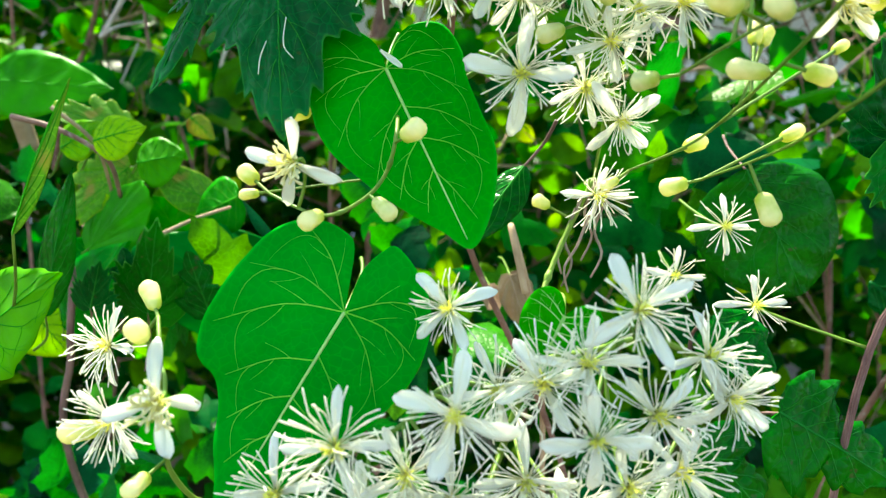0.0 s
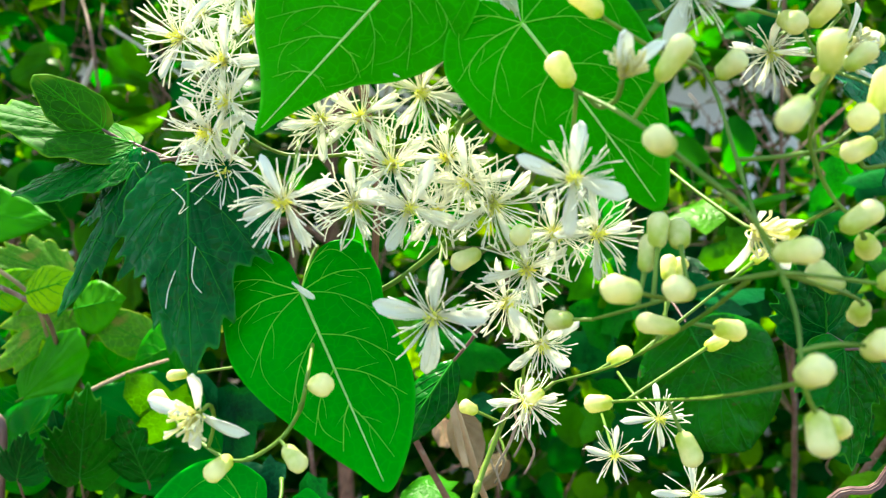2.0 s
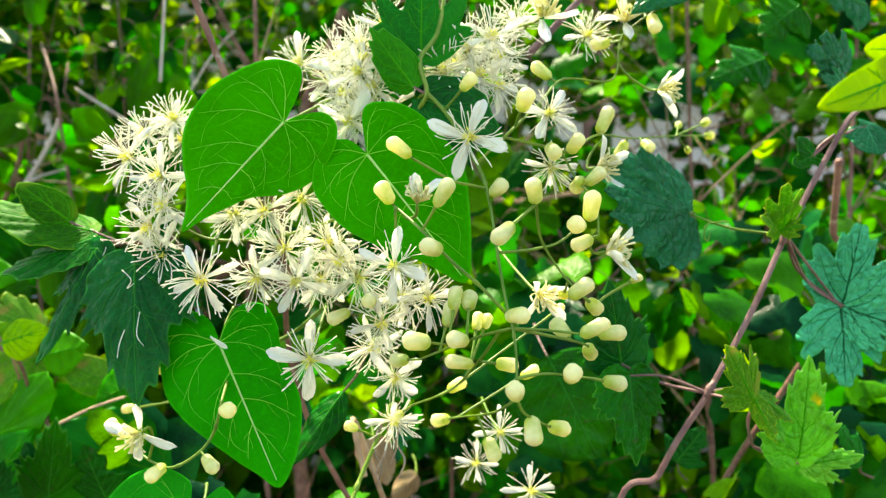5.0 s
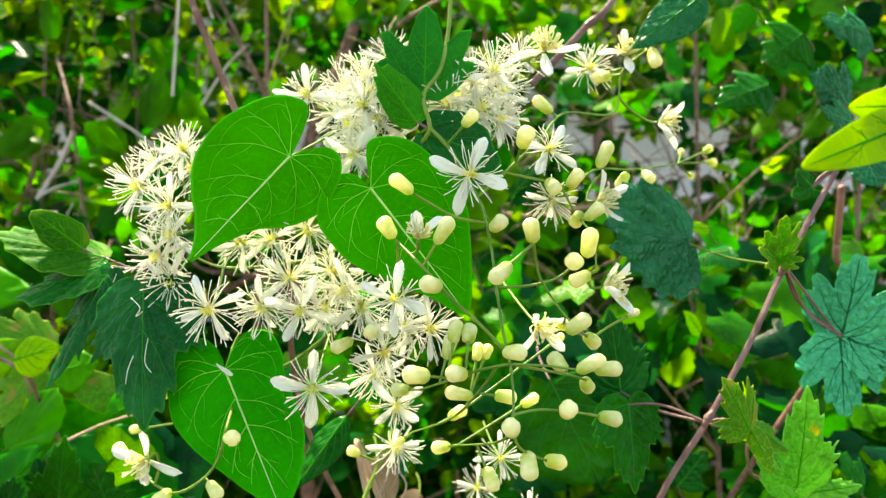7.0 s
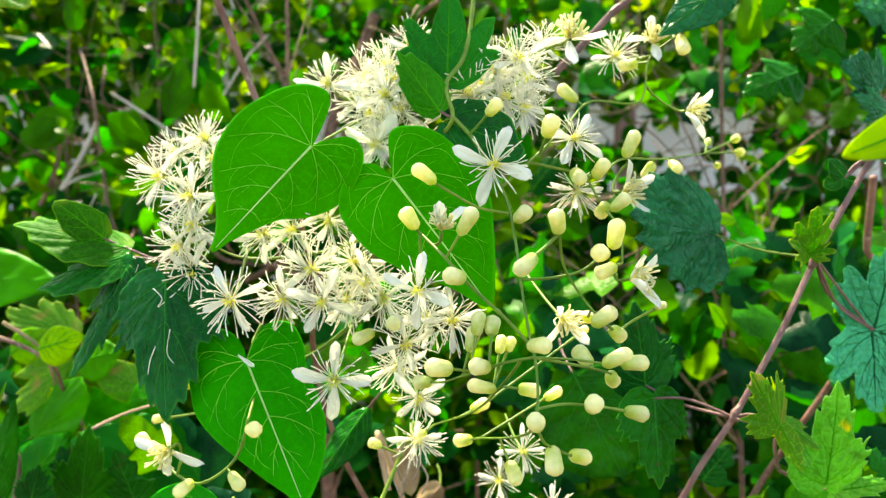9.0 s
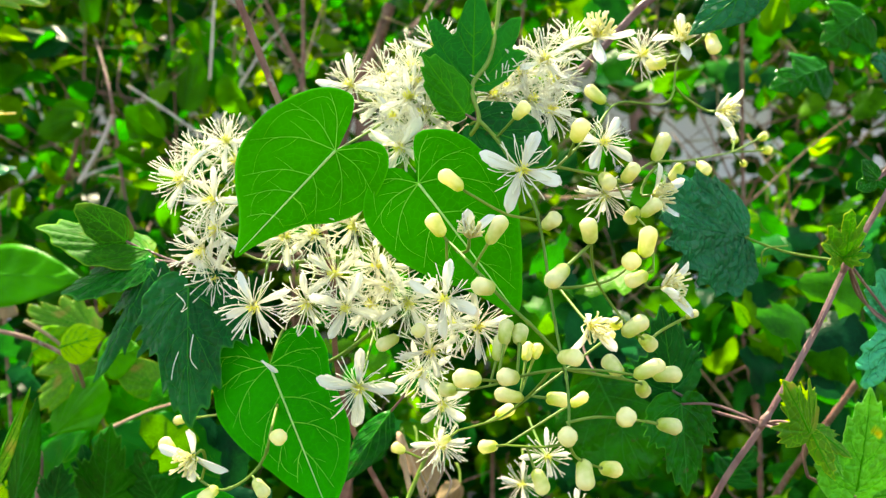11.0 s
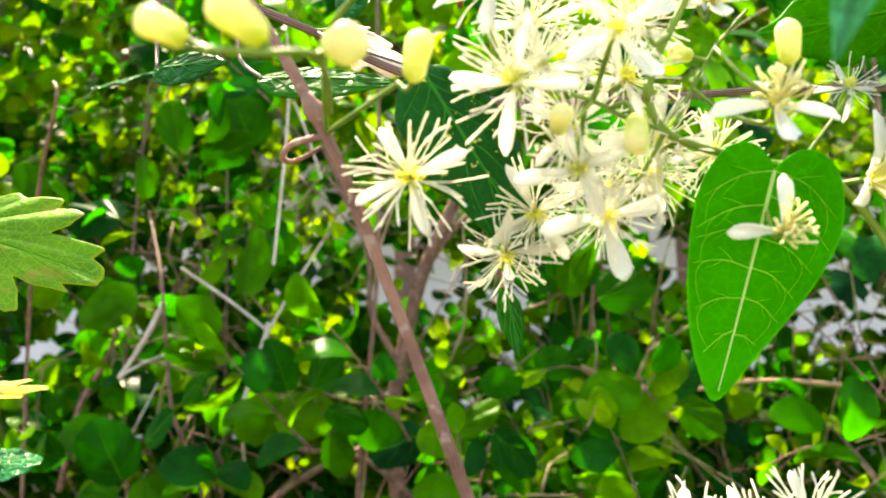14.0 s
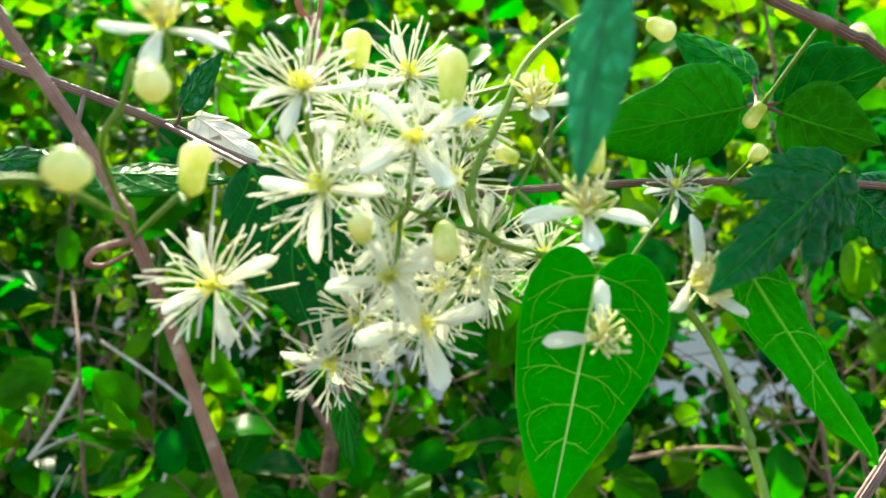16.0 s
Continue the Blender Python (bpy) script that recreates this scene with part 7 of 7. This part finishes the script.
stem("withered_stamen", ((-0.0418, 0.1820, 1.0375), (-0.0385, 0.1800, 1.0345), (-0.0400, 0.1800, 1.0318), (-0.0371, 0.1780, 1.0335)), 0.00015, 0.0001, FILAMENT, "dry curled stamen caught on a dark leaf", "stamen", joinable=False, n=12)
stem("withered_stamen", ((-0.0375, 0.1830, 1.0239), (-0.0375, 0.1790, 1.0173), (-0.0349, 0.1770, 1.0140)), 0.00015, 0.0001, FILAMENT, "dry curled stamen caught on a dark leaf", "stamen", joinable=False, n=12)
stem("withered_stamen", ((-0.0585, 0.2050, 1.0478), (-0.0529, 0.2000, 1.0450), (-0.0529, 0.1970, 1.0414)), 0.00015, 0.0001, FILAMENT, "dry curled stamen caught on a dark leaf", "stamen", joinable=False, n=12)
stem("withered_stamen", ((-0.0424, 0.1830, 1.0185), (-0.0433, 0.1800, 1.0145), (-0.0435, 0.1780, 1.0104)), 0.00015, 0.0001, FILAMENT, "dry curled stamen caught on a dark leaf", "stamen", joinable=False, n=12)
stem("withered_stalk", ((0.0415, 0.2000, 0.9832), (0.0396, 0.2050, 0.9744), (0.0423, 0.2070, 0.9672), (0.0400, 0.2100, 0.9597)), 0.0005, 0.0003, DEAD, "withered brown flower stalk hanging below a bloom", "stalk", joinable=False, n=12)
stem("withered_stalk", ((0.0377, 0.2000, 0.9792), (0.0357, 0.2050, 0.9703), (0.0326, 0.2070, 0.9634), (0.0344, 0.2100, 0.9557)), 0.0005, 0.0003, DEAD, "withered brown flower stalk hanging below a bloom", "stalk", joinable=False, n=12)
stem("withered_stalk", ((0.0444, 0.2000, 0.9783), (0.0425, 0.2050, 0.9694), (0.0453, 0.2070, 0.9621), (0.0430, 0.2100, 0.9546)), 0.0005, 0.0003, DEAD, "withered brown flower stalk hanging below a bloom", "stalk", joinable=False, n=12)
stem("withered_stalk", ((0.0398, 0.2000, 0.9740), (0.0379, 0.2050, 0.9649), (0.0347, 0.2070, 0.9579), (0.0365, 0.2100, 0.9502)), 0.0005, 0.0003, DEAD, "withered brown flower stalk hanging below a bloom", "stalk", joinable=False, n=12)
stem("withered_stalk", ((0.0362, 0.2000, 0.9758), (0.0342, 0.2050, 0.9668), (0.0368, 0.2070, 0.9595), (0.0345, 0.2100, 0.9520)), 0.0005, 0.0003, DEAD, "withered brown flower stalk hanging below a bloom", "stalk", joinable=False, n=12)
stem("tendril", ((0.1704, 0.2120, 1.0448), (0.1612, 0.2100, 1.0441), (0.1594, 0.2090, 1.0400), (0.1607, 0.2090, 1.0378), (0.1616, 0.2090, 1.0408)), 0.0003, 0.0002, STALK, "tiny curled green tendril on a leaf stalk", "tendril", joinable=False, n=16)


def hedge_branch(x, y, lean, height, thick, seed):
    """A woody upright from the soil with a few forks."""
    rng = random.Random(seed)
    pts = [(x, y, -0.02)]
    for k in range(1, 7):
        pts.append((x + lean * k / 6 + rng.uniform(-0.03, 0.03), y + rng.uniform(-0.03, 0.03), height * k / 6))
    ob = stem("hedge_shrub", pts, thick, thick * 0.5, BARK, "leafless brown woody shrub inside the hedge", "shrub", "shrubs inside the hedge", joinable=False)
    for k in (2, 2, 3, 3, 3, 4, 4, 4, 5, 5):
        a = Vector(pts[k])
        bark = DRY_TWIG if rng.random() < 0.15 else BARK
        b = a + Vector((rng.uniform(-0.25, 0.25), rng.uniform(-0.1, 0.1), rng.uniform(0.12, 0.3)))
        run = spline([a, a.lerp(b, 0.5) + Vector((0, 0, 0.02)), b], 9)
        part("side_branch", mesh_from("side_branch", *tube_data(run, lambda f: thick * (0.34 - 0.2 * f), 6), bark), ob)
    return ob


spots = random.Random(77)
for n in range(13):
    hedge_branch(-1.2 + 2.7 * n / 12 + spots.uniform(-0.05, 0.05), spots.uniform(0.72, 1.2), spots.uniform(-0.15, 0.15), spots.uniform(1.5, 2.2), spots.uniform(0.002, 0.004), 300 + n)


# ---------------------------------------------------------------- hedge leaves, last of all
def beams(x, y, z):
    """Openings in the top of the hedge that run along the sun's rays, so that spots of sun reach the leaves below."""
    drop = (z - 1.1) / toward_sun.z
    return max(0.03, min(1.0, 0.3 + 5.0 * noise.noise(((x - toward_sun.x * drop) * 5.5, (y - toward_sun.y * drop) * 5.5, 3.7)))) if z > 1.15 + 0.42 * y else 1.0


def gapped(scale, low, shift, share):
    """Clumps with small openings in a band at eye height and, slanted with depth along a line of view, beside the main
    stem, through which the place behind shows.
    """
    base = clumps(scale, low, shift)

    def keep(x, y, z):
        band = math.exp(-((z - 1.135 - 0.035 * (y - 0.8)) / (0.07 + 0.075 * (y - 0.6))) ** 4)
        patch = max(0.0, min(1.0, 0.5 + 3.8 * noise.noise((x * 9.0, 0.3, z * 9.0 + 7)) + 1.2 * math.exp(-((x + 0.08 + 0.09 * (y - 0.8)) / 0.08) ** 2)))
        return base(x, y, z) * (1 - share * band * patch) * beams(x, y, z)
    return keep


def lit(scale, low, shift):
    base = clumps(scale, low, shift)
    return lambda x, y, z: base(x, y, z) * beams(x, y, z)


def round_leaf():
    """A cupped rounded leaf of few faces with a fold along its middle, one unit long from the stalk's end."""
    outline = spline([(u, v, 0) for u, v in ((0, 0), (0.06, 0.3), (0.24, 0.74), (0.52, 1.0), (0.78, 0.84), (0.95, 0.42), (1, 0))], 9)
    verts, faces = [], []
    for i, o in enumerate(outline):
        arch = 0.1 * math.sin(math.pi * o.x) - 0.12 * o.x * o.x
        for r in (-1, -0.5, 0, 0.5, 1):
            verts.append((o.x + 0.05 * abs(r) * (0.5 - o.x), 0.5 * o.y * r, arch + 0.17 * o.y * abs(r) - 0.1 * o.y * r * r))
        if i:
            k = 5 * i
            faces += [(k - 5 + j, k - 4 + j, k + 1 + j, k + j) for j in range(4)]
    return np.array(verts), faces


def sprigs(name, count, box, sizes, material, bark, label, seed, keep, leaves=(6, 10), upward=0.7):
    """Many leafy twigs in a box as one object: each a thin bent twig with leaves set alternately along it."""
    rng = random.Random(seed)
    base, base_faces = round_leaf()
    verts, faces, barky = [], [], []
    total = made = tries = 0
    while made < count and tries < count * 14:
        tries += 1
        p = Vector([rng.uniform(box[k], box[k + 3]) for k in range(3)])
        if rng.random() > keep(*p):
            continue
        made += 1
        size = rng.uniform(*sizes)
        n = rng.randint(*leaves)
        way = Vector((rng.gauss(0, 0.7), rng.gauss(-0.35, 0.4), rng.gauss(upward, 0.5))).normalized()
        bow = Vector((rng.gauss(0, 0.25), rng.gauss(0, 0.2), rng.gauss(-0.15, 0.2)))
        reach = size * n * 0.36
        line = [p + way * reach * f + bow * reach * f * f for f in (0, 0.2, 0.4, 0.6, 0.8, 1.0)]
        tv, tf = tube_data(line, lambda f: 0.0013 - 0.0008 * f, 4, False)
        verts.append(np.array([tuple(v) for v in tv]))
        faces += [tuple(i + total for i in f) for f in tf]
        barky += [1] * len(tf)
        total += len(tv)
        side = way.cross(Vector((rng.gauss(0, 0.4), -1, 0.4))).normalized()
        for q in range(n):
            f = (q + 0.6) / n
            at_twig = p + way * reach * f + bow * reach * f * f
            hand = 1 if q % 2 else -1
            aim = way * rng.uniform(0.3, 0.9) + side * hand + Vector((rng.gauss(0, 0.25), rng.gauss(-0.15, 0.3), rng.gauss(-0.1, 0.25)))
            if q == n - 1:
                aim = way + bow
            normal = Vector((rng.gauss(0, 0.6), -0.5 + rng.gauss(0, 0.45), 0.45 + rng.gauss(0, 0.5)))
            m = np.array(frame_of(at_twig, aim, normal))
            grow = size * rng.uniform(0.7, 1.12) * (0.8 if q == n - 1 else 1)
            scaled = base * (grow, grow * rng.uniform(0.62, 0.8), grow * rng.uniform(0.5, 1.4))
            verts.append(scaled @ m[:3, :3].T + m[:3, 3])
            faces += [tuple(i + total for i in t) for t in base_faces]
            barky += [0] * len(base_faces)
            total += len(base)
    me = mesh_from(name, np.concatenate(verts), faces, material)
    me.materials.append(bark)
    me.polygons.foreach_set("material_index", barky)
    me.update()
    return tagged(new(name, me), label, "foliage", kind="stuff")


def dry_twigs(count, box, material, label, seed):
    """Many thin bare twigs inside the hedge as one object."""
    rng = random.Random(seed)
    pieces = []
    for _ in range(count):
        p = Vector([rng.uniform(box[k], box[k + 3]) for k in range(3)])
        way = Vector((rng.gauss(0, 0.7), rng.gauss(0, 0.3), rng.gauss(0.3, 0.7))).normalized() * rng.uniform(0.06, 0.22)
        bow = Vector((rng.gauss(0, 0.15), rng.gauss(0, 0.1), rng.gauss(0, 0.15))) * way.length
        thick = rng.uniform(0.0006, 0.0019)
        pieces.append(tube_data([p, p + way * 0.35 + bow, p + way * 0.7 + bow * 0.6, p + way], lambda f: thick * (1 - 0.5 * f), 5))
    return tagged(new("dry_twigs", mesh_from("dry_twigs", *joined(pieces), material)), label, "twigs", kind="stuff")


dry_twigs(150, (-0.6, 0.88, 0.85, 0.8, 1.2, 1.3), BARK, "tangle of thin brown twigs inside the hedge", 21)
dry_twigs(70, (-0.5, 0.8, 0.9, 0.7, 1.1, 1.25), DRY_TWIG, "thin dry tan twigs inside the hedge", 22)
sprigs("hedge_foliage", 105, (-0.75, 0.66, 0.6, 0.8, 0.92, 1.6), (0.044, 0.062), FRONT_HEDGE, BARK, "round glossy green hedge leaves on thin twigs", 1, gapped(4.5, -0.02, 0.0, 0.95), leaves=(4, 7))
sprigs("hedge_foliage", 440, (-1.1, 0.92, 0.4, 1.5, 1.3, 1.75), (0.042, 0.06), FRONT_HEDGE, BARK, "dense round hedge leaves in shade-darkened green", 2, gapped(3.4, 0.0, 5.0, 0.95))
sprigs("hedge_foliage", 1300, (-1.6, 1.3, 0.4, 2.1, 1.65, 1.7), (0.036, 0.058), SHADED_HEDGE_LEAF, BARK, "dense round hedge leaves in shade-darkened green", 8, gapped(2.6, -0.15, 15.0, 0.96))
foliage("hedge_foliage", 4200, (-2.2, 1.25, 0.1, 2.8, 1.8, 1.05), (0.045, 0.075), "ovate", SHADED_HEDGE_LEAF, "dense low foliage at the foot of the hedge", 10, clumps(3.0, -0.5, 35.0))
# Yellow sprigs stand in for sun spots; the light is in their colour.
sprigs("hedge_foliage", 110, (-0.85, 0.62, 0.72, 1.0, 1.1, 1.3), (0.013, 0.026), SUN_TINTED_LEAF, BARK, "small leaves coloured yellow-green as spots of sun", 3, clumps(5.0, -0.1, 9.0), leaves=(2, 5))
sprigs("hedge_foliage", 230, (-1.1, 0.95, 1.36, 1.4, 1.5, 1.85), (0.028, 0.046), SUN_TINTED_LEAF, BARK, "hedge leaves coloured yellow-green as if sunlit", 14, lit(4.0, -0.1, 49.0))
sprigs("hedge_foliage", 130, (-1.4, 1.1, 1.5, 1.9, 1.7, 1.95), (0.03, 0.05), SUN_TINTED_LEAF, BARK, "top of the hedge coloured yellow-green as if sunlit", 13, lit(3.0, -0.1, 19.0))
foliage("clematis_foliage", 620, (0.1, 0.31, 0.7, 0.6, 0.5, 1.045), (0.024, 0.042), "trifid", CLEMATIS_MASS, "dark toothed clematis leaves behind the flowers", 4, clumps(9.0, -0.1, 2.0), 0.9, 5)
foliage("clematis_foliage", 110, (0.24, 0.76, 1.17, 0.8, 0.95, 1.45), (0.05, 0.075), "trifid", CLEMATIS_MASS, "dark broad clematis leaves in deep shade", 7, clumps(6.0, -0.15, 4.0), 0.9, 5)
foliage("clematis_foliage", 420, (-0.35, 0.28, 0.62, 0.1, 0.45, 0.97), (0.022, 0.038), "trifid", CLEMATIS_MASS, "dark toothed clematis leaves behind the flowers", 5, clumps(9.0, -0.05, 3.0), 0.9, 5)
foliage("hedge_foliage", 8000, (-2.2, 1.65, 0.2, 2.8, 1.95, 1.62), (0.05, 0.085), "ovate", SHADED_HEDGE_LEAF, "dense hedge foliage in shade-darkened green", 9, gapped(3.0, -0.75, 25.0, 0.9))
sprigs("hedge_foliage", 330, (-2.3, 0.6, 0.3, -1.0, 1.2, 1.9), (0.03, 0.05), SHADED_HEDGE_LEAF, BARK, "dense round hedge leaves in shade-darkened green", 15, clumps(3.0, -0.3, 41.0))
sprigs("hedge_foliage", 360, (1.3, 0.6, 0.3, 2.8, 1.2, 1.9), (0.03, 0.05), SHADED_HEDGE_LEAF, BARK, "dense round hedge leaves in shade-darkened green", 16, clumps(3.0, -0.3, 43.0))


def tree(x, y, height, spread, seed):
    """A tree beyond the path: a tapered trunk, limbs and a loose crown of many leaves."""
    rng = random.Random(seed)
    root = new("tree")
    tagged(root, "sunlit yellow-green tree with a loose crown beyond the hedge", "tree", "trees beyond the path")
    root.matrix_basis = pose(x, y, 0)
    top = Vector((rng.uniform(-0.3, 0.3), rng.uniform(-0.2, 0.2), height))
    line = spline([(0, 0, -0.05), (rng.uniform(-0.1, 0.1), 0, height * 0.35), (top.x * 0.6, top.y, height * 0.7), top], 16)
    part("trunk", mesh_from("trunk", *tube_data(line, lambda f: 0.09 * (1 - 0.85 * f), 10), BARK), root)
    ends = []
    for k in range(9):
        a = line[9 + k % 6]
        turn = 2.4 * k
        b = a + Vector((math.cos(turn) * spread, math.sin(turn) * spread * 0.55, rng.uniform(0.1, 0.8))) * rng.uniform(0.6, 1.0)
        ends += [a.lerp(b, 0.6), b]
        part("limb", mesh_from("limb", *tube_data(spline([a, a.lerp(b, 0.5) + Vector((0, 0, 0.12)), b], 8), lambda f: 0.03 * (1 - 0.8 * f), 6), BARK), root)
    base, base_faces = leaf_template("ovate")
    verts, faces, total = [], [], 0
    for k in range(4200):
        c = ends[k % len(ends)]
        p = c + Vector((rng.gauss(0, 0.42), rng.gauss(0, 0.35), rng.gauss(0, 0.38)))
        m = np.array(frame_of(p, (rng.gauss(0, 1), rng.gauss(0, 0.6), rng.gauss(-0.3, 0.6)), (rng.gauss(0, 0.5), -0.6 + rng.gauss(0, 0.5), rng.gauss(0.4, 0.5))))
        size = rng.uniform(0.08, 0.15)
        verts.append((base * (size, size * 0.6, size)) @ m[:3, :3].T + m[:3, 3])
        faces += [tuple(i + total for i in f) for f in base_faces]
        total += len(base)
    part("crown", mesh_from("crown", np.concatenate(verts), faces, TREE_LEAF), root, kind="stuff")
    return root


for n, (x, y, height, spread) in enumerate(((-3.6, 4.3, 3.7, 1.2), (-1.9, 4.0, 3.9, 1.2), (-0.3, 4.4, 3.6, 1.3), (1.3, 4.1, 3.9, 1.2), (3.0, 4.4, 3.7, 1.3), (4.6, 4.1, 3.8, 1.2))):
    tree(x, y, height, spread, 500 + n)
